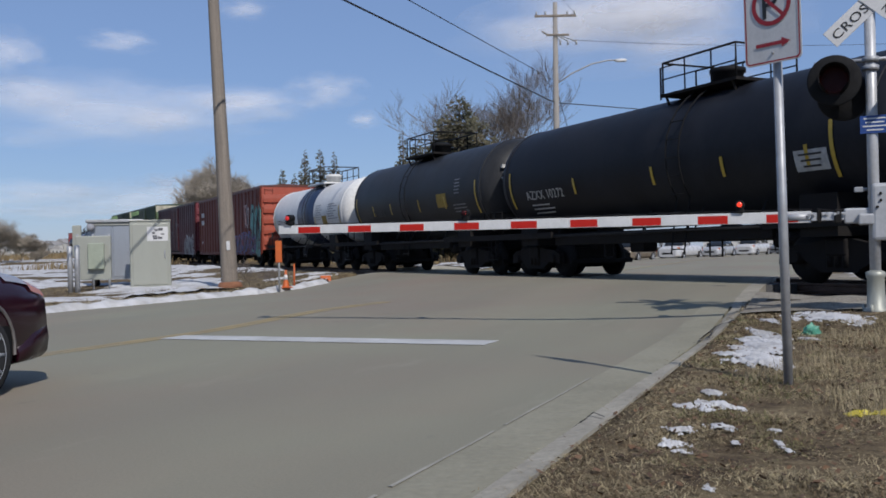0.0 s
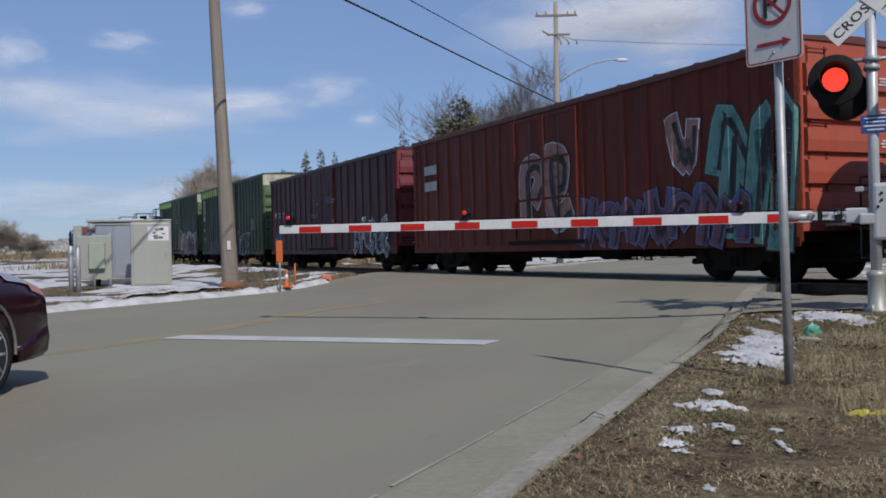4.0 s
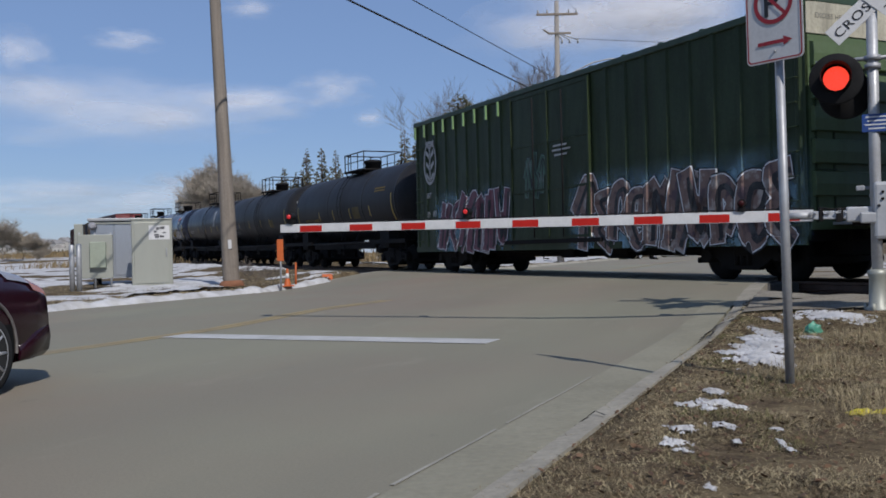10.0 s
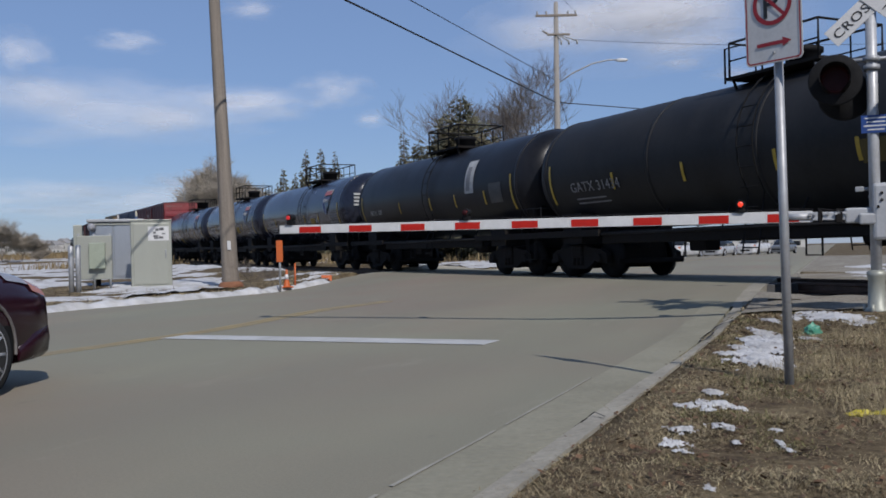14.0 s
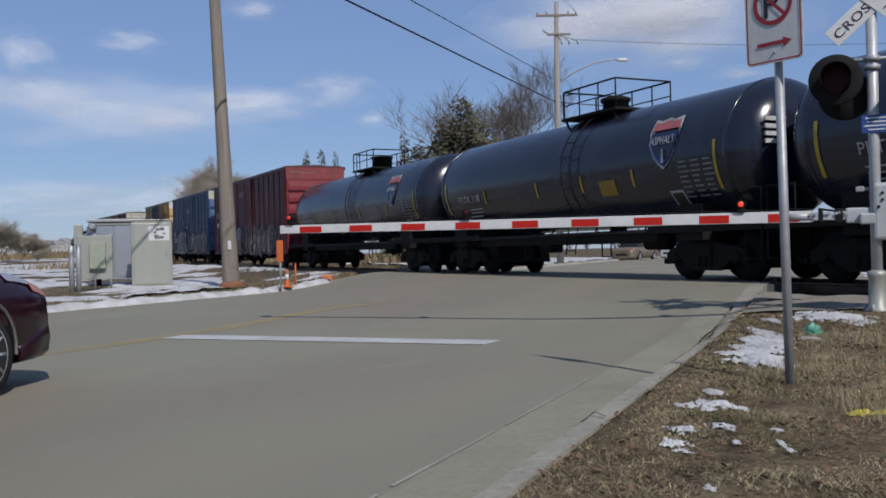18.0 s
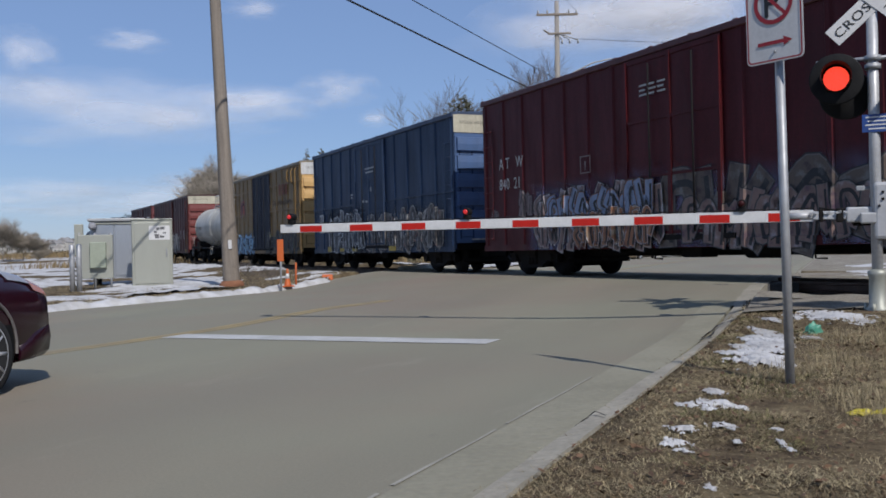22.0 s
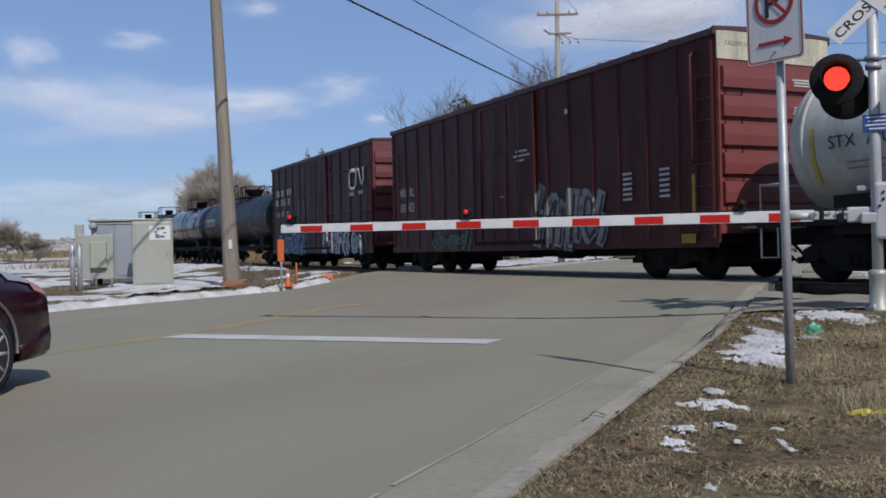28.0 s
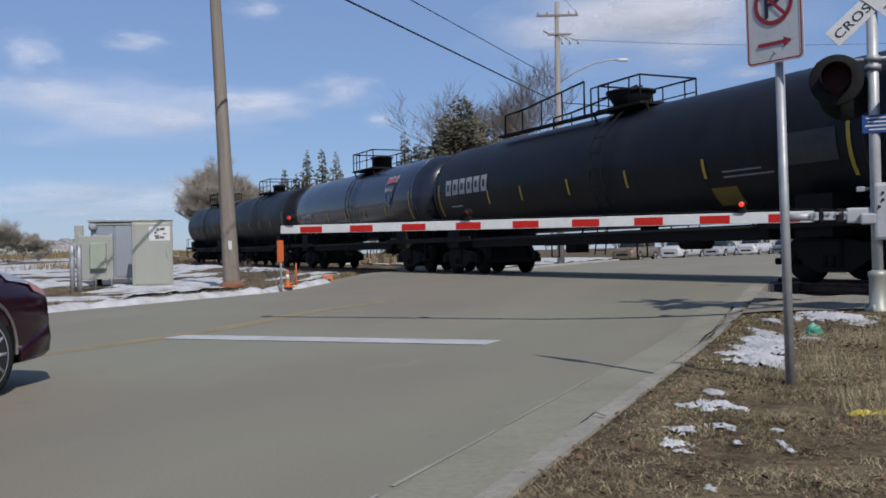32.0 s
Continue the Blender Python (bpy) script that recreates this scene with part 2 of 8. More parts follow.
def lathe(bm, profile, axis="x", seg=32, smooth=True, centre=(0, 0, 0)):
    """profile: (along, radius) pairs, turned round an axis."""
    c = Vector(centre)
    rings = []
    for a, r in profile:
        ring = []
        for k in range(seg):
            u, v = r * math.cos(2 * math.pi * k / seg), r * math.sin(2 * math.pi * k / seg)
            ring.append(bm.verts.new(c + Vector({"x": (a, u, v), "y": (v, a, u), "z": (u, v, a)}[axis])))
        rings.append(ring)
    for a, b in zip(rings, rings[1:]):
        for k in range(seg):
            f = bm.faces.new((a[k], a[(k + 1) % seg], b[(k + 1) % seg], b[k]))
            f.smooth = smooth
    bm.faces.new(list(reversed(rings[0])))
    bm.faces.new(rings[-1])


def prism(bm, outline, y0, y1):
    """An outline in x, z pushed through from y0 to y1."""
    a = [bm.verts.new((x, y0, z)) for x, z in outline]
    b = [bm.verts.new((x, y1, z)) for x, z in outline]
    bm.faces.new(a)
    bm.faces.new(list(reversed(b)))
    n = len(outline)
    for i in range(n):
        bm.faces.new((a[(i + 1) % n], a[i], b[i], b[(i + 1) % n]))


def mesh_of(name, bm, material, smooth_angle=None):
    bmesh.ops.recalc_face_normals(bm, faces=bm.faces[:])
    me = bpy.data.meshes.new(name)
    bm.to_mesh(me)
    bm.free()
    me.materials.append(material)
    return me


def part(name, bm, material, parent, label="", m=None, kind=""):
    """One mesh object under a thing or a part; bm is a bmesh or a finished mesh."""
    me = bm if isinstance(bm, bpy.types.Mesh) else mesh_of(name, bm, material)
    ob = new(name, me)
    ob.parent = parent
    if m is not None:
        ob.matrix_basis = m
    return tagged(ob, label, kind=kind)


def thing(name, label, category, m=None, group="", kind=""):
    ob = new(name)
    ob.empty_display_size = 0.3
    if m is not None:
        ob.matrix_basis = m
    return tagged(ob, label, category, group, kind)


def solo(name, bm, material, label, category, group="", kind="", m=None):
    """A thing that is one mesh."""
    ob = new(name, bm if isinstance(bm, bpy.types.Mesh) else mesh_of(name, bm, material))
    if m is not None:
        ob.matrix_basis = m
    return tagged(ob, label, category, group, kind)


def lettering(text, size, material, parent, m, squeeze=1.0, name="lettering"):
    """Stencilled characters, laid in the plane of m."""
    cu = bpy.data.curves.new(name, "FONT")
    cu.body, cu.size, cu.extrude = text, size, 0.002
    cu.space_character = 1.05
    cu.resolution_u = 3
    cu.materials.append(material)
    ob = new(name, cu)
    ob.parent = parent
    ob.matrix_basis = m @ Matrix.Diagonal((squeeze, 1, 1, 1))
    return ob


# ---- plan ----
ROAD = 23.0
RD = Vector((math.sin(radians(ROAD)), math.cos(radians(ROAD)), 0))      # along the road
RN = Vector((RD.y, -RD.x, 0))                                           # across it, to the right
KERB_R, KERB_L, CENTRE = -1.42, -14.75, -8.25
TD = Vector((math.sin(radians(-25.4)), math.cos(radians(-25.4)), 0))    # along the track, away from the camera
TN = Vector((TD.y, -TD.x, 0))                                           # across it, away from the camera
TRACK0 = Vector((5.18, 17.73, 0)) + TN * 1.5
CURVE_S, CURVE_R = 172.0, 230.0


def smooth(a, b, v):
    v = min(1.0, max(0.0, (v - a) / (b - a)))
    return v * v * (3 - 2 * v)


def rail_z(s):
    s = min(max(s, 0.0), 120.0)
    return 0.35 + 0.0001 * s * s


def track_point(s, off=0.0):
    """A point of the track's centre line, s metres back along it, and the heading of travel there in degrees."""
    if s <= CURVE_S:
        p, a = TRACK0 + TD * s, -25.4
    else:
        t = (s - CURVE_S) / CURVE_R
        c = TRACK0 + TD * CURVE_S + TN * CURVE_R
        p = c - TN * CURVE_R * math.cos(t) + TD * CURVE_R * math.sin(t)
        a = -25.4 + math.degrees(t)
    d = Vector((math.sin(radians(a)), math.cos(radians(a)), 0))
    p = p + Vector((d.y, -d.x, 0)) * off
    return Vector((p.x, p.y, rail_z(s))), -90 - a


def ground_z(x, y):
    """The lie of the land: a low rise to the track."""
    r = Vector((x, y, 0)) - TRACK0
    c, s = r.dot(TN), r.dot(TD)
    rise = 1 - smooth(1.7, 7.2, abs(c))
    far = max(0.0, rail_z(s) - 0.35) * (1 - smooth(3.0, 60.0, abs(c)))
    p = Vector((x, y, 0))
    crown = 0.09 * max(0.0, 1 - ((p.dot(RN) - CENTRE) / 6.7) ** 2) * smooth(10.4, 14.5, p.dot(RD)) * (1 - rise)
    return 0.35 * rise + far + crown


def road_point(a, b, lift=0.0):
    p = RD * a + RN * b
    return Vector((p.x, p.y, ground_z(p.x, p.y) + lift))


# ---- ground, road, track ----
def spread(lo, hi, fine_lo, fine_hi, step, grow=1.35):
    """Coordinates that are close together in a stretch and wider apart beyond it."""
    vals = list(np.arange(fine_lo, fine_hi + 1e-6, step))
    for sign, end in ((-1, lo), (1, hi)):
        v, d = (fine_lo, step) if sign < 0 else (fine_hi, step)
        while v * sign < end * sign:
            d *= grow
            v += sign * d
            vals.append(max(v, lo) if sign < 0 else min(v, hi))
    return sorted(set(round(float(v), 4) for v in vals))


def grid_mesh(name, avals, bvals, height, material, keep=None):
    verts = [height(a, b) for a in avals for b in bvals]
    n = len(bvals)
    faces = [(i * n + j, i * n + j + 1, (i + 1) * n + j + 1, (i + 1) * n + j)
             for i in range(len(avals) - 1) for j in range(n - 1) if keep is None or keep(avals[i], bvals[j])]
    me = bpy.data.meshes.new(name)
    me.from_pydata([tuple(v) for v in verts], [], faces)
    me.polygons.foreach_set("use_smooth", [True] * len(faces))
    me.materials.append(material)
    me.update()
    return me


def ground_point(a, b):
    p = RD * a + RN * b
    z = ground_z(p.x, p.y)
    if KERB_L - 0.1 < b < KERB_R + 0.22:
        return (p.x, p.y, z - 0.25)
    r = p - TRACK0
    c = abs(r.dot(TN))
    rise = 0.15 * (1 - smooth(1.7, 3.6, c))
    lump = 0.05 * noise.noise((p.x * 0.7, p.y * 0.7, 0)) + 0.025 * noise.noise((p.x * 2.3, p.y * 2.3, 3))
    flat = smooth(0.0, 0.6, min(abs(b - KERB_R - 0.26), abs(b - KERB_L)))
    cut = 0.5 * (1 - smooth(1.9, 3.0, c))
    lip = 0.105 * (1 - 0.85 * smooth(11.2, 13.6, a) * (b > KERB_R) * (a < 33))
    return (p.x, p.y, z - rise + lip + lump * flat - cut)


b_lines = spread(-2500, 2500, -34, 12, 0.5)
b_lines = sorted(set(b_lines + [KERB_L - 0.16, KERB_L - 0.09, KERB_R + 0.20, KERB_R + 0.24]))
solo("ground", grid_mesh("ground", spread(-400, 3500, -4, 60, 0.5), b_lines, ground_point, M_SOIL),
     None, "brown dead grass verge and field in early spring", "ground", kind="structure")

road = solo("road", grid_mesh("road", spread(-120, 700, -2, 60, 0.5), sorted({KERB_L, CENTRE, KERB_R, *np.arange(-14.5, -1.9, 0.75).tolist()}),
            lambda a, b: road_point(a, b, 0.0), M_ASPHALT),
            None, "worn grey-brown two-lane road crossing the track", "road", kind="structure")


def strip(name, a0, a1, b0, b1, lift, thick, material, parent, label="", step=1.0, wob=0.0):
    """A thin band laid along the road."""
    n = max(1, int((a1 - a0) / step))
    bm = bmesh.new()
    rows = []
    for i in range(n + 1):
        a = a0 + (a1 - a0) * i / n
        w = wob * noise.noise((a * 1.7, b0, 0))
        rows.append([bm.verts.new(road_point(a, b, z)) for b, z in ((b0 + w, lift - thick), (b0 + w, lift), (b1 + w * 0.6, lift), (b1 + w * 0.6, lift - thick))])
    for p, q in zip(rows, rows[1:]):
        for k in range(3):
            bm.faces.new((p[k], p[k + 1], q[k + 1], q[k]))
    return part(name, bm, material, parent, label) if parent else mesh_of(name, bm, material)


# concrete gutter pans and kerbs in cast lengths, with open joints
for side, b_in, b_out in (("right", KERB_R, KERB_R - 0.42), ("left", KERB_L, KERB_L + 0.5)):
    gutter = thing("gutter", "pale concrete gutter along the road edge", "gutter", kind="structure")
    kerb = thing("kerb", "low weathered concrete kerb with chipped joints", "kerb", kind="structure")
    for a0, a1 in ((-40, 13.8 if side == "right" else 20.0), (31, 160)):
        a = a0
        while a < a1 - 0.5:
            length = min(6.0 if a > -6 and a < 40 else 12.0, a1 - a)
            lo, hi = sorted((b_in, b_out))
            strip("gutter_slab", a + 0.002, a + length - 0.002, lo, hi, 0.003, 0.12, M_GUTTER, gutter)
            sgn = 1 if side == "right" else -1
            bm = bmesh.new()
            n = max(1, int(length / 0.25))
            rows = []
            for i in range(n + 1):
                aa = a + 0.003 + (length - 0.006) * i / n
                e = 0.012 * noise.noise((aa * 2.1, b_in, 5)) + 0.008 * noise.noise((aa * 7.0, b_in, 2))
                drop = 0.12 * smooth(11.2, 13.8, aa) * (aa < 25) * (side == "right")
                h = 0.125 - drop + e
                foot = 0.06 * smooth(6.0, 8.5, aa) * (side == "right")
                prof = [(-0.02, -0.15), (-0.02 + e + foot, 0.005), (0.055 + e + foot, h * 0.48), (0.125 + e + 0.8 * foot, h * 0.93), (0.25, h), (0.27, -0.15)]
                rows.append([bm.verts.new(road_point(aa, b_in + sgn * o, z)) for o, z in prof])
            for p, q in zip(rows, rows[1:]):
                for k in range(5):
                    bm.faces.new((p[k], p[k + 1], q[k + 1], q[k]))
            for r_ in (rows[0], rows[-1]):
                bm.faces.new(r_)
            part("kerb_stone", bm, M_KERB, kerb)
            a += length

for b0 in (KERB_R - 0.02, KERB_L - 0.25):
    strip("road_edge", 13.8 if b0 > -5 else 20.0, 31.0, b0, b0 + 0.27, 0.0, 0.7, M_KERB, road, "concrete road edge at the crossing")
marks = thing("road_marking", "faded yellow double centre line and white stop bar", "road marking", kind="structure")
for b0 in (CENTRE - 0.135, CENTRE + 0.035):
    strip("centre_line", -10, 16.5, b0 - 0.015, b0 + 0.125, 0.006, 0.004, M_YELLOW_LINE, marks, wob=0.02, step=0.4)
    strip("centre_line", 31, 130, b0, b0 + 0.10, 0.006, 0.004, M_YELLOW_LINE, marks, wob=0.02)
strip("stop_bar", 9.72, 10.24, CENTRE + 0.1, -3.65, 0.007, 0.004, M_WHITE_LINE, marks, "worn white stop bar", step=0.26)
# hairline cracks and old seams in the pavement
M_SEAM = mat("dark_crack_filler", (0.05, 0.048, 0.045), 0.8, world_space=True)
M_SEAM_PALE = mat("pale_worn_seam", (0.37, 0.355, 0.30), 0.85, world_space=True)
for a0, a1, b0, w, mm in ((-1, 3.6, KERB_R - 0.45, 0.02, M_SEAM_PALE), (3.75, 5.1, KERB_R - 0.45, 0.018, M_SEAM_PALE), (5.3, 7.4, KERB_R - 0.45, 0.016, M_SEAM_PALE)):
    strip("pavement_seam", a0, a1, b0, b0 + w, 0.006, 0.003, mm, road, wob=0.02, step=0.3)

M_KERB_LINE = mat("thin_dark_line", (0.03, 0.028, 0.026), 0.9, world_space=True)
# dark lines on the kerb; the last two are cracks across it
for line, w in ((((9.15, 0.17), (9.7, 0.21), (10.12, 0.19), (10.3, 0.08), (10.5, 0.01)), 0.011), (((10.5, 0.05), (11.17, 0.24), (12.07, 0.40)), 0.013), (((5.15, 0.02), (5.05, 0.08), (5.1, 0.16), (4.98, 0.24)), 0.006),
                (((4.95, 0.02), (4.88, 0.12), (4.92, 0.22)), 0.006)):
    bm = bmesh.new()
    rows = []
    pts = [(p[0] + (q[0] - p[0]) * k / 4, p[1] + (q[1] - p[1]) * k / 4) for p, q in zip(line, line[1:]) for k in range(4)] + [line[-1]]
    for i, (aa, o) in enumerate(pts):
        ww = w * (0.5 + 0.8 * abs(noise.noise((aa * 5, o * 5, 2))) + 0.3)
        jog = 0.02 * noise.noise((aa * 6, o * 6, 9))
        z = 0.022 + 0.118 * min(1.0, max(0.0, o) / 0.16) * (1 - smooth(11.2, 13.0, aa))
        rows.append([bm.verts.new(road_point(aa + k * ww * 0.5, KERB_R + o + jog + k * ww, z)) for k in (-1, 1)])
    for p, q in zip(rows, rows[1:]):
        bm.faces.new((p[0], p[1], q[1], q[0]))
    part("crack", bm, M_KERB_LINE, road, "thin dark line on the kerb")

# pale gravel beside the road at the crossing
M_GRAVEL = mat("pale_gravel", (0.36, 0.335, 0.28), 0.95, second=(0.24, 0.205, 0.155), grain=24.0, wear=1.2, vary=0.6, bump=0.9, world_space=True, spec=0.15)
for a0, a1, b0, b1 in ((21.0, 70.0, KERB_R + 0.27, 9.0), (12.3, 17.5, KERB_R + 0.27, 3.2)):
    def gravel_height(a, b):
        p = ground_point(a, b)
        return (p[0], p[1], p[2] + 0.035)

    def gravel_keep(a, b):
        p = RD * (a + 0.2) + RN * (b + 0.2) - TRACK0
        n = 0.9 * noise.noise((a * 0.8, b * 0.8, 6)) + 0.5 * noise.noise((a * 2.5, b * 2.5, 1))
        return abs(p.dot(TN)) > 2.5 and n + (1.0 if a0 > 20 else 0.35) - 0.08 * (b - b0) > 0.0
    solo("gravel_shoulder", grid_mesh("gravel_shoulder", list(np.arange(a0, a1, 0.22 if a0 < 20 else 0.4)), list(np.arange(b0, b1, 0.22 if a0 < 20 else 0.4)), gravel_height, M_GRAVEL, gravel_keep),
         None, "pale trodden gravel beside the road at the crossing", "gravel", kind="structure")

# track: ballast, ties, rails, crossing panels
S_LO, S_HI = -45.0, 300.0
track = thing("railway_track", "single railway track on dark ballast crossing the road", "railway track", kind="structure")
s_vals = [S_LO + i * 1.5 for i in range(int((S_HI - S_LO) / 1.5) + 1)]
bm = bmesh.new()
rows = []
for s in s_vals:
    rows.append([])
    for o, z in ((-3.1, -0.55), (-1.9, -0.20), (1.9, -0.20), (3.1, -0.55)):
        p, _ = track_point(s, o)
        b = p.dot(RN)
        rows[-1].append(bm.verts.new((p.x, p.y, p.z + z - (0.1 if KERB_L - 1 < b < KERB_R + 1 else 0) + 0.03 * noise.noise((p.x, p.y, 1)))))
for p, q in zip(rows, rows[1:]):
    for k in range(3):
        bm.faces.new((p[k], p[k + 1], q[k + 1], q[k]))
part("ballast", bm, M_BALLAST, track, "dark stone ballast bed")
bm = bmesh.new()
rbox(bm, -0.11, 0.11, -1.3, 1.3, -0.17, 0.0, 0.015, 1)
tie_mesh = mesh_of("tie", bm, M_TIE)
s = -30.0
far_ties = bmesh.new()
while s < 200:
    p, h = track_point(s)
    if not KERB_L + 0.5 < p.dot(RN) < KERB_R - 0.5:
        part("tie", tie_mesh, None, track, m=pose(p.x, p.y, p.z - 0.185, 0, 0, h)) if s < 90 else box(far_ties, p.x - .12, p.x + .12, p.y - 1, p.y + 1, p.z - .3, p.z - .19)
    s += 0.55 if s < 90 else 1.1
part("far_ties", far_ties, M_TIE, track, kind="stuff")
for off in (-0.755, 0.755):
    bm = bmesh.new()
    rows = []
    for s in s_vals:
        ring = []
        for o, z in ((-0.07, -0.18), (-0.07, -0.165), (-0.012, -0.14), (-0.012, -0.05), (-0.037, -0.035), (-0.037, 0), (0.037, 0), (0.037, -0.035), (0.012, -0.05), (0.012, -0.14), (0.07, -0.165), (0.07, -0.18)):
            p, _ = track_point(s, off + o)
            ring.append(bm.verts.new((p.x, p.y, p.z + z)))
        rows.append(ring)
    for p, q in zip(rows, rows[1:]):
        for k in range(12):
            bm.faces.new((p[k], p[(k + 1) % 12], q[(k + 1) % 12], q[k]))
    part("rail", bm, M_RAIL, track, "rusty steel rail")
# rubber and asphalt panels between and beside the rails on the road
k = 0
# the row from -2.2 is a dark strip standing for the train's shade
for o0, o1 in ((-2.2, -1.77), (-1.75, -0.83), (-0.66, 0.66), (0.83, 1.75)):
    s = -11.0
    while s < 10.5:
        q = track_point(s + 1.2, (o0 + o1) / 2)[0]
        if KERB_L - 0.3 < q.dot(RN) < KERB_R + 0.3:
            bm = bmesh.new()
            vs = []
            for z in (-0.2, -0.012):
                for ss, oo in ((s + 0.01, o0), (s + 2.39, o0), (s + 2.39, o1), (s + 0.01, o1)):
                    p = track_point(ss, oo)[0]
                    vs.append(bm.verts.new((p.x, p.y, p.z + z)))
            for f in ((3, 2, 1, 0), (4, 5, 6, 7), (0, 1, 5, 4), (1, 2, 6, 5), (2, 3, 7, 6), (3, 0, 4, 7)):
                bm.faces.new([vs[i] for i in f])
            part("crossing_panel", bm, M_CROSSING, track)
        s += 2.4
# the old siding that runs on straight behind the cabinets
siding = thing("siding_track", "straight rusty siding on a low dark bank", "railway track", kind="structure")
bm = bmesh.new()
pts = [TRACK0 + TD * s_ - TN * 1.2 for s_ in (150, 230, 330, 460)]
for off in (-0.75, 0.75):
    tube(bm, [p + TN * off + Vector((0, 0, rail_z(120) - 0.22)) for p in pts], 0.07, 6)
part("rail", bm, M_RAIL, siding)
bm = bmesh.new()
tube(bm, [p + Vector((0, 0, rail_z(120) - 1.9)) for p in pts], 1.7, 8)
part("bank", bm, M_BALLAST, siding, "dark cinder bank")


# ---- the train ----
# Train coordinate q: metres behind the point that passes TRACK0 at the clip's start.
def run(t):
    """How far the train has rolled by t seconds; it gains speed slightly and surges on its slack couplers."""
    return 8.8 * t + 0.0155 * t * t / 2 - float(np.interp(t, SURGE_T, SURGE))


SURGE_T = (0.0, 0.5, 1.0, 1.5, 2.0, 2.5, 3.0, 3.5, 6.0, 6.5, 7.0, 7.5, 8.0, 8.5, 9.0, 12.0, 12.5, 13.0, 13.5, 14.0, 17.0, 17.5, 18.0, 18.5, 19.0, 20.0, 20.5, 21.0, 21.5, 22.0, 22.5,
           23.0, 23.5, 24.0, 24.5, 25.0, 28.0, 28.5, 29.0, 30.0, 30.5, 31.0, 32.0)
SURGE = (0.72, 0.5, 0.55, 0.0, 0.0, 0.18, -0.13, 0.04, 0.2, 0.24, 0.36, -0.2, -0.1, 0.2, 0.0, 0.1, 0.1, 0.05, -0.15, -0.18, 0.1, 0.12, -0.18, 0.06, -0.1, -0.1, 0.04, -0.2, 0.2, -0.04, -0.08,
         0.2, 0.1, -0.2, -0.15, 0.15, -0.08, 0.27, 0.0, 0.0, 0.15, 0.0, 0.0)


TRAIN = []


def car_thing(name, label, category, q0, q1):
    ob = thing(name, label, category, group="cars of the freight train")
    TRAIN.append((ob, (q0 + q1) / 2))
    return ob


def make_truck_meshes():
    d = {}
    bm = bmesh.new()
    for y in (-0.755, 0.755):
        sgn = 1 if y > 0 else -1
        lathe(bm, [(y - 0.07, 0.16), (y - 0.065, 0.40), (y - 0.065 * sgn - 0.02, 0.455), (y + 0.065 * sgn * -1 + 0.02, 0.485 if sgn < 0 else 0.455), (y + 0.06, 0.45), (y + 0.065, 0.38), (y + 0.02, 0.35), (y + 0.03, 0.16), (y + 0.07, 0.15)], "y", 28)
    lathe(bm, [(-1.12, 0.07), (-0.9, 0.085), (-0.6, 0.08), (0.6, 0.08), (0.9, 0.085), (1.12, 0.07)], "y", 10)
    d["wheelset"] = mesh_of("wheelset", bm, M_WHEEL)
    bm = bmesh.new()
    outline = [(-1.17, -0.12), (-1.17, 0.10), (-0.95, 0.20), (-0.55, 0.24), (-0.3, 0.30), (0.3, 0.30), (0.55, 0.24), (0.95, 0.20), (1.17, 0.10), (1.17, -0.12),
               (1.02, -0.12), (1.0, -0.02), (0.76, -0.02), (0.62, -0.12), (0.36, -0.26), (-0.36, -0.26), (-0.62, -0.12), (-0.76, -0.02), (-1.0, -0.02), (-1.02, -0.12)]
    prism(bm, outline, -0.07, 0.07)
    for x in (-0.89, 0.89):
        lathe(bm, [(-0.14, 0.10), (0.10, 0.13), (0.14, 0.11)], "y", 12, centre=(x, 0, 0))
    for x in (-0.17, 0.0, 0.17):
        lathe(bm, [(-0.22, 0.06), (0.08, 0.06)], "z", 10, centre=(x, -0.06, 0.05))
    d["side_frame"] = mesh_of("side_frame", bm, M_BLACK_STEEL)
    bm = bmesh.new()
    rbox(bm, -0.22, 0.22, -1.15, 1.15, 0.48, 0.78, 0.04)
    rbox(bm, -1.25, 1.25, -0.62, 0.62, 0.30, 0.74, 0.05)
    rbox(bm, -0.42, 0.42, -1.0, 1.0, 0.22, 0.62, 0.05)
    for x in (-1.42, 1.42):
        rbox(bm, x - 0.04, x + 0.04, -0.95, 0.95, 0.33, 0.45, 0.02, 1)
    for x in (-0.5, 0.5):
        box(bm, x - 0.05, x + 0.05, -0.8, 0.8, 0.28, 0.40)
    d["bolster"] = mesh_of("bolster", bm, M_BLACK_STEEL)
    bm = bmesh.new()
    rbox(bm, -0.45, 0.42, -0.07, 0.07, 0.74, 0.93, 0.03)
    rbox(bm, 0.38, 0.70, -0.13, 0.13, 0.68, 0.99, 0.05)
    rbox(bm, 0.60, 0.80, -0.16, 0.0, 0.70, 0.97, 0.05)
    d["coupler"] = mesh_of("coupler", bm, M_BLACK_STEEL)
    bm = bmesh.new()
    tube(bm, [(0, 0.25, 0.75), (0.25, 0.3, 0.5), (0.5, 0.28, 0.36), (0.75, 0.22, 0.44), (0.85, 0.2, 0.5)], 0.03, 6)
    d["air_hose"] = mesh_of("air_hose", bm, M_RUBBER)
    return d


GEAR = make_truck_meshes()


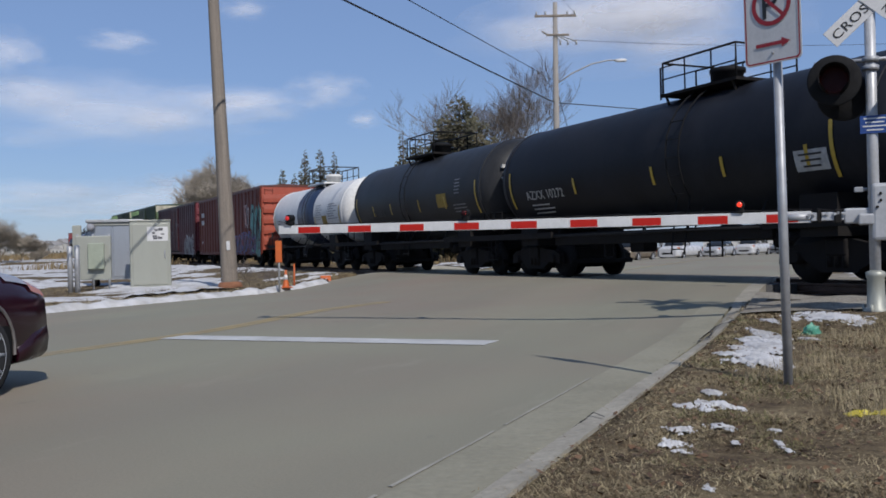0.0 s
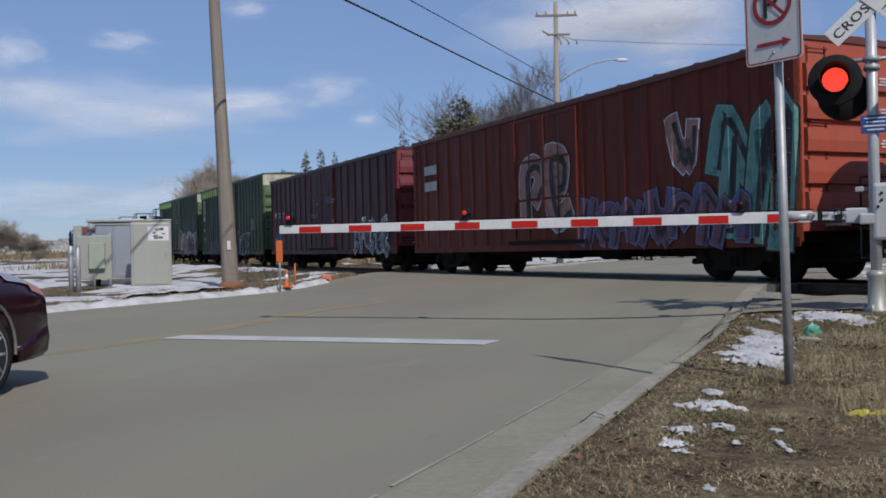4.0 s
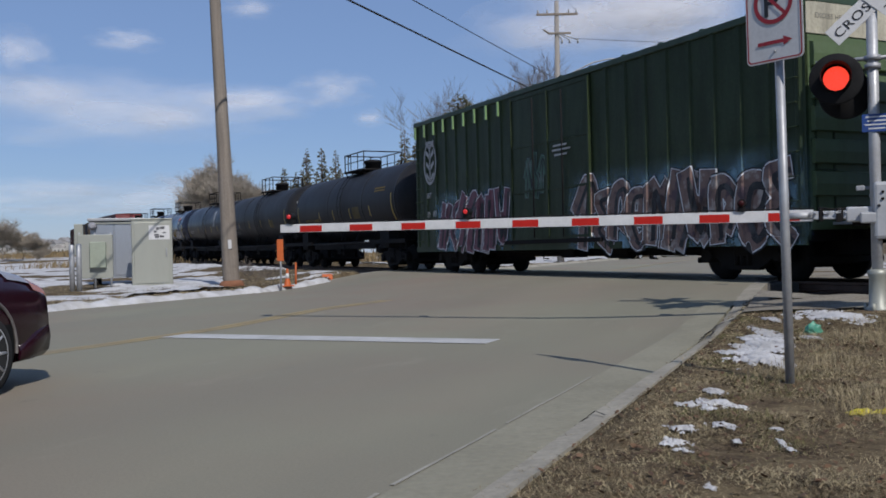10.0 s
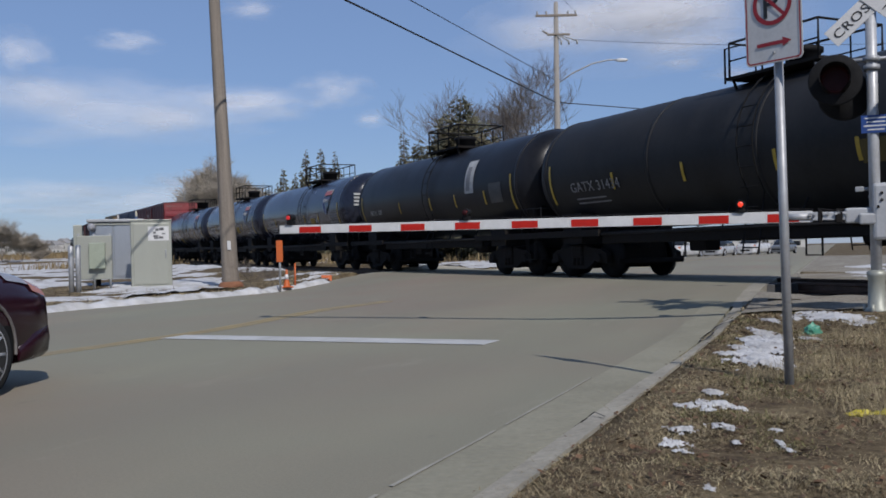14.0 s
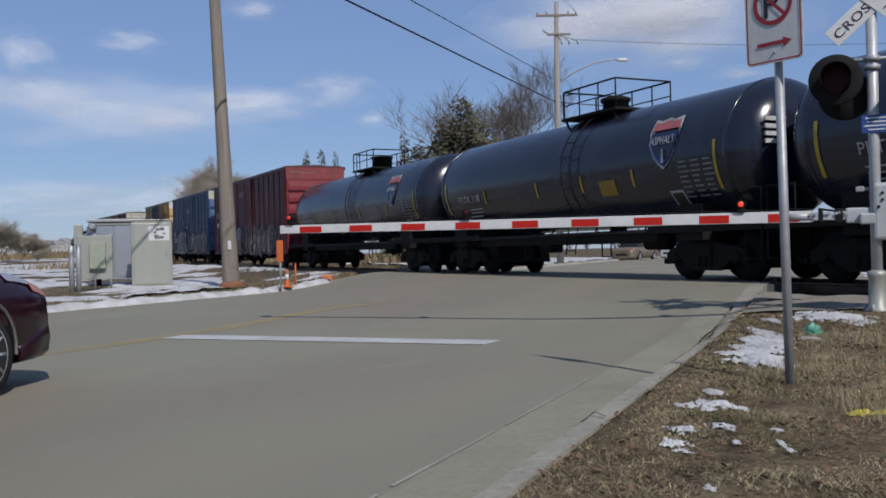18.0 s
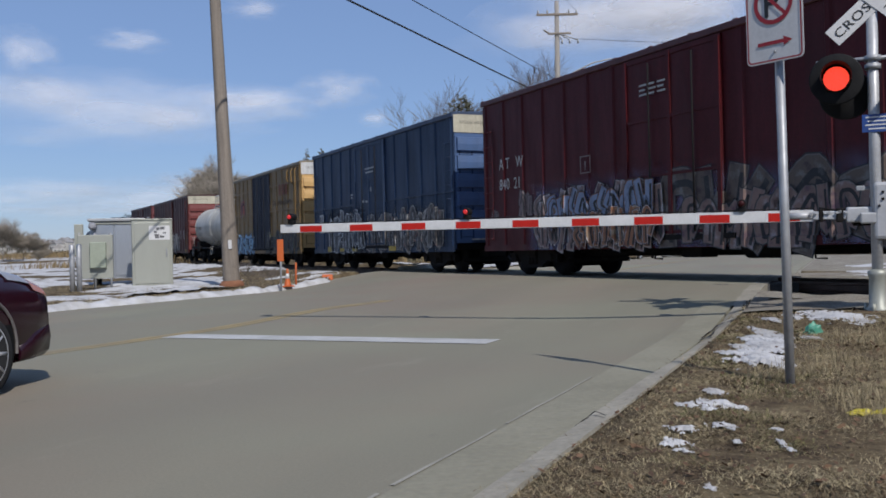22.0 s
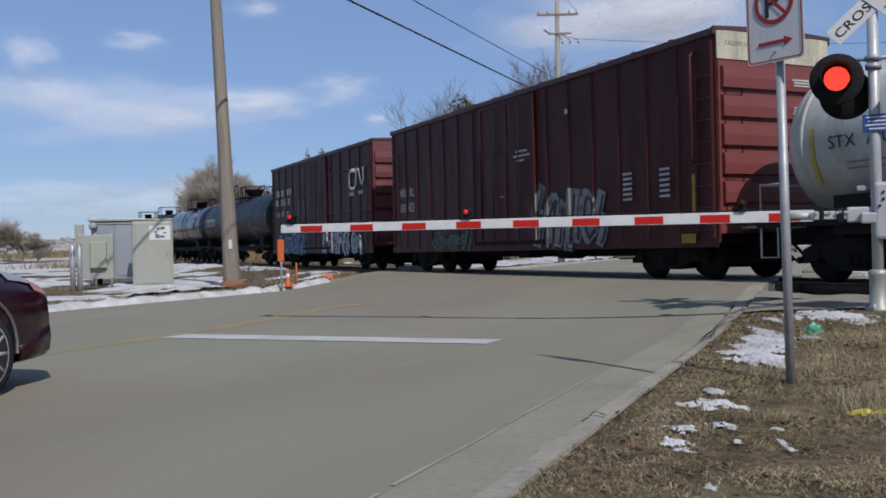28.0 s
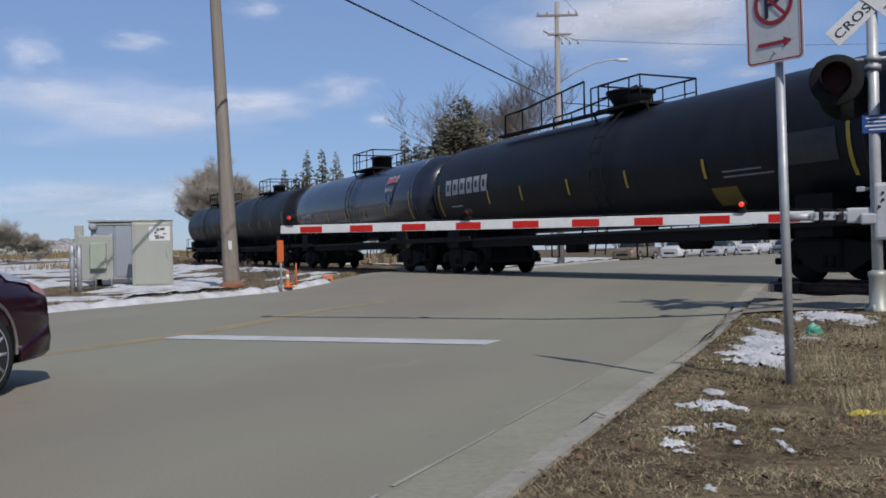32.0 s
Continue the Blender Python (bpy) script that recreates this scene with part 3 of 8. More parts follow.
def running_gear(car, truck_x, coupler_x):
    for sgn in (1, -1):
        truck = part("truck", GEAR["bolster"], None, car, "black cast-steel four-wheel truck", m=pose(sgn * truck_x, 0, 0))
        for x in (-0.89, 0.89):
            part("wheelset", GEAR["wheelset"], None, truck, m=pose(x, 0, 0.457))
        for y, r in ((-1.02, 0), (1.02, 180)):
            part("side_frame", GEAR["side_frame"], None, truck, m=pose(0, y, 0.47, 0, 0, r))
        part("coupler", GEAR["coupler"], None, car, m=pose(sgn * coupler_x, 0, 0, 0, 0, 0 if sgn > 0 else 180))
        part("air_hose", GEAR["air_hose"], None, car, m=pose(sgn * coupler_x, 0, 0, 0, 0, 0 if sgn > 0 else 180))


def on_side(x, z, y=-1.0):
    """Plane of the side that faces the road; x runs forwards."""
    return pose(x, y, z, 90, 0, 0)


def bars(car, rows, material, y, name="small_lettering"):
    """Blocks of unreadable stencilling: rows of (x, z, width, height)."""
    bm = bmesh.new()
    for x, z, w, h in rows:
        box(bm, x, x + w, y - 0.003, y, z, z + h)
    return part(name, bm, material, car, kind="stuff")


POSTS, DOORS = {}, {}
# abstract strokes in a unit square
STROKES = (([(0.08, 0), (0.14, 0.95), (0.48, 0.35), (0.84, 1.0), (0.94, 0)],),
           ([(0.7, 1.05), (0.15, 0.55), (0.8, 0.5), (0.3, 0.0)],),
           ([(0.1, 0.1), (0.12, 0.9), (0.6, 1.0), (0.95, 0.62), (0.55, 0.3)],),
           ([(0.0, 0), (0.35, 1.0)], [(0.55, 0), (0.9, 1.0)]),
           ([(0.02, 0.6), (0.5, 1.05), (0.98, 0.55)], [(0.5, 0.8), (0.42, 0)]),
           ([(0.95, 0.2), (0.4, 0.0), (0.08, 0.4), (0.3, 0.92), (0.85, 0.85), (0.7, 0.45), (0.4, 0.42)],),
           ([(0.05, 1.0), (0.3, 0.05), (0.5, 0.62), (0.7, 0.0), (0.96, 0.95)],),
           ([(0.95, 0.95), (0.3, 0.85), (0.75, 0.5), (0.1, 0.3), (0.85, 0.0)],))


def graffiti(car, x0, x1, z0, z1, y, fill, line, seed, letters=6, name="graffiti", extra=None, over=0.0):
    """Sprayed abstract strokes that follow the posts, door and sill of the side: haze, outline, fill."""
    letters = int(letters * 1.2 + 0.5)
    r = random.Random(seed)
    w, h = (x1 - x0) / letters, z1 - z0
    posts = [p for p in POSTS.get(car.name, ()) if x0 - 0.6 < p[0] < x1 + 0.6]
    d0, d1 = DOORS.get(car.name, (99, 99))

    def depth(x, z):
        if d0 - 0.0005 < x < d1 + 0.0005:
            return 1.528
        for px, a, b in posts:
            if abs(x - px) < b:
                return 1.509 if abs(x - px) <= a + 0.001 else 1.509 - 0.038 * (abs(x - px) - a) / (b - a)
        return 1.501 if z < 0.825 else 1.471

    def lay(bm, lift):
        xs = [v.co.x for v in bm.verts]
        lo, hi = min(xs), max(xs)
        cuts = [px + s_ * v for px, a, b in posts for s_ in (-1, 1) for v in (a, b)] + [d0 - 0.001, d0, d1, d1 + 0.001]
        for c in cuts:
            if lo < c < hi:
                bmesh.ops.bisect_plane(bm, geom=bm.verts[:] + bm.edges[:] + bm.faces[:], plane_co=(c, 0, 0), plane_no=(1, 0, 0))
        for c in (0.82, 0.83):
            bmesh.ops.bisect_plane(bm, geom=bm.verts[:] + bm.edges[:] + bm.faces[:], plane_co=(0, 0, c), plane_no=(0, 0, 1))
        for v in bm.verts:
            v.co.y = -depth(v.co.x, v.co.z) - lift

    def stroke(bm, pts, wd):
        for _ in range(2 if len(pts) > 2 else 0):
            soft = [pts[0]]
            for p, q in zip(pts, pts[1:]):
                soft += [(0.8 * p[0] + 0.2 * q[0], 0.8 * p[1] + 0.2 * q[1]), (0.2 * p[0] + 0.8 * q[0], 0.2 * p[1] + 0.8 * q[1])]
            pts = soft + [pts[-1]]
        up, dn = [], []
        n = len(pts)
        for i, (x, z) in enumerate(pts):
            p, q = pts[max(0, i - 1)], pts[min(n - 1, i + 1)]
            t0 = Vector((x - p[0], z - p[1])).normalized() if i else None
            t1 = Vector((q[0] - x, q[1] - z)).normalized() if i < n - 1 else None
            t0, t1 = t0 or t1, t1 or t0
            t = (t0 + t1).normalized() if (t0 + t1).length > 0.05 else t1
            k = wd / max(0.82, t.dot(t1))
            ex = -wd * 0.7 if i == 0 else wd * 0.7 if i == n - 1 else 0
            cx, cz_ = x + t.x * ex, z + t.y * ex
            up.append(bm.verts.new((cx - t.y * k, 0, cz_ + t.x * k)))
            dn.append(bm.verts.new((cx + t.y * k, 0, cz_ - t.x * k)))
        for i in range(n - 1):
            bm.faces.new((dn[i], dn[i + 1], up[i + 1], up[i]))

    if extra:
        bm = bmesh.new()
        bm.faces.new([bm.verts.new((x, 0, z)) for x, z in ((x0 - 0.5, 0.67), (x1 + 0.5, 0.67), (x1 + 0.5, z1 + 0.5), (x0 - 0.5, z1 + 0.5))])
        lay(bm, 0.003)
        part(name, bm, haze_spray(extra, x0, x1, z1), car, "hazy sprayed ground")
    shift = r.randint(0, 7)
    letter = bpy.data.meshes.new(name)
    whole = bmesh.new()
    for i in range(letters):
        forms = STROKES[(shift + i * 3 + r.randint(0, 1)) % 8]
        zt, zb = z1 + r.uniform(-0.2, 0.08) * h, z0 + r.uniform(0.0, 0.1) * h
        lean = r.uniform(-0.15, 0.15) * h
        bold = r.uniform(0.75, 1.2)
        for f, form in enumerate(forms):
            pts = [(x0 + (i + u + r.uniform(-0.1, 0.1)) * w + lean * v, max(0.7, zb + (zt - zb) * v + r.uniform(-0.05, 0.05) * h)) for u, v in form]
            wd = min(0.30 * w, 0.17 * h) * bold
            rim = 0.010 + 0.010 * h
            layers = ((pts, wd + 2.2 * rim, 0.0044, 2), (pts, wd + rim, 0.0050, 1), (pts, wd, 0.0056, 0), ([(x + 0.45 * wd, z - 0.2 * wd) for x, z in pts], 0.30 * wd, 0.0064, 2))
            for line_pts, width, lift, slot in layers:
                bm = bmesh.new()
                stroke(bm, line_pts, width)
                lay(bm, over + lift + 0.0030 * i + 0.0004 * f)
                for face in bm.faces:
                    face.material_index = slot
                bm.to_mesh(letter)
                bm.free()
                whole.from_mesh(letter)
    whole.to_mesh(letter)
    whole.free()
    for m_ in (fill, line, spray("black", (0.015, 0.015, 0.018))):
        letter.materials.append(m_)
    part(name, letter, None, car, "sprayed graffiti lettering", kind="stuff")


def spray(name, c, other=None, third=None):
    """Aerosol paint that fades from colour to colour in soft clouds."""
    key = "spray_" + name
    if key in MATS:
        return MATS[key]
    m = bpy.data.materials.new(key)
    m.use_nodes = True
    nt = m.node_tree
    bsdf = nt.nodes["Principled BSDF"]
    coord = nt.nodes.new("ShaderNodeTexCoord").outputs["Object"]
    other = other or tuple(0.6 * v for v in c)
    third = third or tuple(0.8 * v + 0.05 for v in c)
    col = ramp(nt, noise_tex(nt, coord, 2.6, 4.0, 0.6), [(0.36, other), (0.46, c), (0.55, c), (0.64, third)])
    dirt = noise_tex(nt, coord, 6.0, 4.0, 0.65, (1, 1, 0.4))
    col = mixc(nt, ramp(nt, dirt, [(0.5, (0.0,)), (0.78, (0.6,))]), col, GRIME)
    nt.links.new(col, bsdf.inputs["Base Color"])
    bsdf.inputs["Roughness"].default_value = 0.65
    MATS[key] = m
    return m


def haze_spray(c, x0, x1, top):
    """A mist of aerosol that thins out towards its rim."""
    m = bpy.data.materials.new("spray_haze")
    m.use_nodes = True
    nt = m.node_tree
    bsdf = nt.nodes["Principled BSDF"]
    coord = nt.nodes.new("ShaderNodeTexCoord").outputs["Object"]
    cloud = noise_tex(nt, coord, 1.4, 3.0, 0.5)
    col = ramp(nt, cloud, [(0.38, tuple(0.5 * v for v in c)), (0.5, c), (0.64, tuple(min(0.8, 1.5 * v) for v in c))])
    nt.links.new(col, bsdf.inputs["Base Color"])
    bsdf.inputs["Roughness"].default_value = 0.65
    sep = nt.nodes.new("ShaderNodeSeparateXYZ")
    nt.links.new(coord, sep.inputs[0])

    def fade(src, lo, hi):
        node = nt.nodes.new("ShaderNodeMapRange")
        node.interpolation_type = "SMOOTHSTEP"
        node.inputs["From Min"].default_value, node.inputs["From Max"].default_value = lo, hi
        nt.links.new(src, node.inputs["Value"])
        return node.outputs[0]

    def times(a, b):
        node = nt.nodes.new("ShaderNodeMath")
        node.operation = "MULTIPLY"
        nt.links.new(a, node.inputs[0])
        nt.links.new(b, node.inputs[1])
        return node.outputs[0]
    a = times(fade(sep.outputs[2], top + 0.42, top - 0.35), times(fade(sep.outputs[0], x0 - 0.45, x0 + 0.3), fade(sep.outputs[0], x1 + 0.45, x1 - 0.3)))
    a = times(a, ramp(nt, noise_tex(nt, coord, 2.2, 4.0, 0.6), [(0.32, (0.15,)), (0.6, (0.9,))]))
    nt.links.new(a, bsdf.inputs["Alpha"])
    return m


def ladder_mesh(width, rungs, step, material):
    bm = bmesh.new()
    for i in range(rungs):
        z = i * step
        tube(bm, [(-width / 2, 0, z), (-width / 2, -0.06, z), (width / 2, -0.06, z), (width / 2, 0, z)], 0.012, 5)
    for x in (-width / 2, width / 2):
        box(bm, x - 0.02, x + 0.02, -0.012, 0.0, -0.06, (rungs - 1) * step + 0.06)
    return mesh_of("ladder", bm, material)


def boxcar(label, q0, q1, colour, eave=4.8, roof_colour=None, band=None, rib_gap=0.93, door_colour=None, door_at=0.0, door_w=3.0,
           post_style="rib", rough=0.5, name="boxcar", belts=(), dirt_amount=0.35, sunlit_tops=None, conduits=()):
    L = q1 - q0
    car = car_thing(name, label, "boxcar", q0, q1)
    key = name + "_" + "_".join("%03d" % int(1000 * c) for c in colour)
    # one colour twice: sides darkened for shade, ends lightened for sun
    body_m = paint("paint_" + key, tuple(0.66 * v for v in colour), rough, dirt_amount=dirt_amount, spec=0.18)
    sunlit_end_m = paint("end_" + key, tuple(min(0.8, 1.6 * v) for v in colour), rough, dirt=DUST, dirt_amount=0.1, vary=0.12)
    roof_m = paint("roof_" + key, roof_colour or tuple(0.8 * c + 0.02 for c in colour), 0.55)
    H, W, B = eave, 1.44, 0.62
    hx = L / 2
    for sgn in (-1, 1):
        bm = bmesh.new()
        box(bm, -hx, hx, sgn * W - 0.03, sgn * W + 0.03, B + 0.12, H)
        wall = part("side_wall", bm, body_m, car, "dirty painted steel side wall with shade in its paint")
        bm = bmesh.new()
        prism(bm, [(-hx, B + 0.33), (-hx + 3.1, B + 0.33), (-hx + 3.4, B), (hx - 3.4, B), (hx - 3.1, B + 0.33), (hx, B + 0.33), (hx, B + 0.47), (-hx, B + 0.47)] if post_style == "fish" else
              [(-hx, B + 0.04), (hx, B + 0.04), (hx, B + 0.2), (-hx, B + 0.2)], sgn * 1.475, sgn * 1.50)
        part("side_sill", bm, body_m, car)
        bm = bmesh.new()
        rbox(bm, -hx - 0.02, hx + 0.02, sgn * 1.49 - 0.04, sgn * 1.49 + 0.04, H - 0.10, H + 0.03, 0.015, 1)
        part("eave_rail", bm, roof_m, car)
        # side posts
        rib = bmesh.new()
        if post_style == "wide":
            prism(rib, [(-0.15, 0), (-0.09, 0.04), (0.09, 0.04), (0.15, 0)], B + 0.2, H - 0.1)
        else:
            prism(rib, [(-0.085, 0), (-0.045, 0.04), (0.045, 0.04), (0.085, 0)], B + 0.2, H - 0.1)
        bmesh.ops.rotate(rib, verts=rib.verts[:], cent=(0, 0, 0), matrix=Matrix(((1, 0, 0), (0, 0, sgn), (0, 1, 0))).to_3x3())
        rib_me = mesh_of("side_post", rib, body_m)
        n = int((L - 0.3) / rib_gap)
        for i in range(n + 1):
            x = -hx + 0.15 + (L - 0.3) * i / n
            if abs(x - door_at) < door_w / 2 + 0.05:
                continue
            part("side_post", rib_me, None, car, m=pose(x, sgn * (W + 0.028), 0))
            if sgn < 0:
                POSTS.setdefault(car.name, []).append((x, 0.09, 0.15) if post_style == "wide" else (x, 0.045, 0.085))
        DOORS[car.name] = (door_at - door_w / 2, door_at + door_w / 2)
        # sliding door with its own frame and bars
        door_m = paint("door_" + key, door_colour, 0.6, dirt_amount=0.12, spec=0.15) if door_colour else body_m
        bm = bmesh.new()
        y0 = sgn * 1.50
        box(bm, door_at - door_w / 2, door_at + door_w / 2, y0 - 0.025, y0 + 0.025, B + 0.3, H - 0.12)
        door = part("sliding_door", bm, door_m, car, "closed sliding door")
        bm = bmesh.new()
        for x in (door_at - door_w / 2 + 0.06, door_at + door_w / 2 - 0.06, door_at):
            box(bm, x - 0.05, x + 0.05, y0 + sgn * 0.02, y0 + sgn * 0.06, B + 0.32, H - 0.16)
        for z in (B + 0.36, B + 0.36 + (H - B - .6) * .33, B + 0.36 + (H - B - .6) * .66, H - 0.2):
            box(bm, door_at - door_w / 2, door_at + door_w / 2, y0 + sgn * 0.02, y0 + sgn * 0.045, z - 0.03, z + 0.03)
        part("door_frame", bm, door_m, door)
        bm = bmesh.new()
        for x in (door_at - 0.6, door_at + 0.75):
            tube(bm, [(x, y0 + sgn * 0.08, B + 0.35), (x, y0 + sgn * 0.08, H - 0.3)], 0.018, 6)
        part("lock_rod", bm, M_BLACK_STEEL, door)
        bm = bmesh.new()
        box(bm, door_at - door_w * 0.6, door_at + door_w * 0.6, sgn * 1.50 - 0.05, sgn * 1.50 + 0.05, B + 0.2, B + 0.30)
        part("door_track", bm, M_BLACK_STEEL, car)
        for z in belts:
            for x0, x1 in ((-hx, door_at - door_w / 2), (door_at + door_w / 2, hx)):
                bm = bmesh.new()
                box(bm, x0, x1, sgn * (W + 0.045) - 0.03, sgn * (W + 0.045) + 0.03, z - 0.035, z + 0.035)
                part("belt_rail", bm, body_m, car)
        if sunlit_tops:
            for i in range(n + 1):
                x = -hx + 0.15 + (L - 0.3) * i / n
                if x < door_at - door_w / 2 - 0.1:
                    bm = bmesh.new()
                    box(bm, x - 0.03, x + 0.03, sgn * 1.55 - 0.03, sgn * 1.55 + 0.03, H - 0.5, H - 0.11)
                    part("post_cap", bm, sunlit_tops, car, "post top in a paler green for sunlight")
    # ends: corrugated by rolled ribs
    for sgn in (-1, 1):
        bm = bmesh.new()
        prism(bm, [(-1.46, B + 0.3), (1.46, B + 0.3), (1.46, H), (0, H + 0.075), (-1.46, H)], -0.03, 0.03)
        bmesh.ops.rotate(bm, verts=bm.verts[:], cent=(0, 0, 0), matrix=Euler((0, 0, radians(90))).to_matrix())
        bmesh.ops.translate(bm, verts=bm.verts[:], vec=(sgn * (hx - 0.03), 0, 0))
        end = part("end_wall", bm, sunlit_end_m, car)
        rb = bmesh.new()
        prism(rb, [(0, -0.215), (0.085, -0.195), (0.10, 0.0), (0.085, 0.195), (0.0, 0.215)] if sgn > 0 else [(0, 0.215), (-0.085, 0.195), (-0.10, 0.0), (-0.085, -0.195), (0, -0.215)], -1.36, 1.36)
        rb_me = mesh_of("end_rib", rb, sunlit_end_m)
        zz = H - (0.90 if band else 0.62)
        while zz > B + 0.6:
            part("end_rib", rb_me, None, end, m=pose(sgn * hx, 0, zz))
            zz -= 0.55
        if band:
            bm = bmesh.new()
            prism(bm, [(-1.45, H - 0.55), (1.45, H - 0.55), (1.45, H - 0.02), (0, H + 0.055), (-1.45, H - 0.02)], -0.01, 0.01)
            bmesh.ops.rotate(bm, verts=bm.verts[:], cent=(0, 0, 0), matrix=Euler((0, 0, radians(90))).to_matrix())
            bmesh.ops.translate(bm, verts=bm.verts[:], vec=(sgn * (hx + 0.012), 0, 0))
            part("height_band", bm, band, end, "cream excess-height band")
            if sgn > 0:
                lettering("EXCESS HEIGHT CAR", 0.125, mat("faded_grey_stencil", (0.25, 0.24, 0.20), 0.7), end, Matrix.Translation((hx + 0.026, -1.25, H - 0.28)) @ Euler((radians(90), 0, radians(90))).to_matrix().to_4x4())
        bm = bmesh.new()
        r_ = random.Random(int(q0 * 10) + sgn)
        for z in ((H - (0.90 if band else 0.62)) - 0.55 * q_ for q_ in range(3)):
            for k in range(3):
                box(bm, sgn * (hx + 0.103) - 0.002, sgn * (hx + 0.103) + 0.002, 0.35 + 0.08 * r_.random(), 0.8 + 0.25 * r_.random(), z - 0.1 + 0.055 * k, z - 0.1 + 0.055 * k + 0.028)
        part("small_lettering", bm, M_STENCIL, end)
        bm = bmesh.new()
        box(bm, sgn * (hx + 0.35) - 0.35, sgn * (hx + 0.35) + 0.1, -0.9, 0.9, 1.0, 1.05)
        part("crossover_board", bm, M_GALV, end, "steel crossover step")
        lad = ladder_mesh(0.42, 8, 0.42, body_m)
        part("ladder", lad, None, car, m=pose(sgn * hx, -1.05, 1.1, 0, 0, 90 if sgn > 0 else -90))
        part("ladder", lad, None, car, m=pose(sgn * (hx - 0.35), -1.50, 1.0))
    for x, z0, z1 in conduits:
        bm = bmesh.new()
        tube(bm, [(hx - x, -1.50, z1 + 0.08), (hx - x, -1.58, z1), (hx - x, -1.58, z0), (hx - x, -1.50, z0 - 0.08)], 0.035, 6)
        part("conduit", bm, body_m, car, "vertical pipe on the side wall")
    bm = bmesh.new()
    prism(bm, [(-1.52, H), (-1.52, H + 0.035), (0, H + 0.11), (1.52, H + 0.035), (1.52, H)], -hx - 0.03, hx + 0.03)
    bmesh.ops.rotate(bm, verts=bm.verts[:], cent=(0, 0, 0), matrix=Euler((0, 0, radians(90))).to_matrix())
    roof = part("roof", bm, roof_m, car, "low-pitched panelled steel roof")
    bm = bmesh.new()
    prism(bm, [(-1.50, H + 0.03), (-1.50, H + 0.065), (0, H + 0.14), (1.50, H + 0.065), (1.50, H + 0.03)], -0.05, 0.05)
    bmesh.ops.rotate(bm, verts=bm.verts[:], cent=(0, 0, 0), matrix=Euler((0, 0, radians(90))).to_matrix())
    seam_me = mesh_of("roof_rib", bm, roof_m)
    nb = int(L / 1.2)
    for i in range(nb + 1):
        part("roof_rib", seam_me, None, roof, m=pose(-hx + 0.03 + (L - 0.06) * i / nb, 0, 0))
    bm = bmesh.new()
    box(bm, -hx + 0.1, hx - 0.1, -1.4, 1.4, 0.98, 1.10)
    box(bm, -hx + 0.1, hx - 0.1, -0.32, 0.32, 0.48, 0.98)
    box(bm, -hx + 0.2, hx - 0.2, -1.3, 1.3, 0.72, 0.99)
    for i in range(9):
        x = -hx + 2.2 + (L - 4.4) * i / 8
        box(bm, x - 0.06, x + 0.06, -1.38, 1.38, 0.80, 0.98)
    part("underframe", bm, M_BLACK_STEEL, car)
    bm = bmesh.new()
    lathe(bm, [(-0.5, 0.16), (-0.45, 0.2), (0.45, 0.2), (0.5, 0.16)], "x", 14, centre=(1.6, -0.55, 0.62))
    rbox(bm, -0.4, 0.2, -0.95, -0.5, 0.45, 0.8, 0.03)
    tube(bm, [(-4.5, -0.7, 0.6), (4.5, -0.7, 0.6)], 0.02, 5)
    for x in (-3.6, -1.6, 2.9):
        tube(bm, [(x, -0.7, 0.9), (x, -0.7, 0.42), (x + 0.25, -0.7, 0.42)], 0.02, 5)
    part("brake_gear", bm, M_BLACK_STEEL, car)
    running_gear(car, hx - 1.95, hx + 0.1)
    return car, hx, H


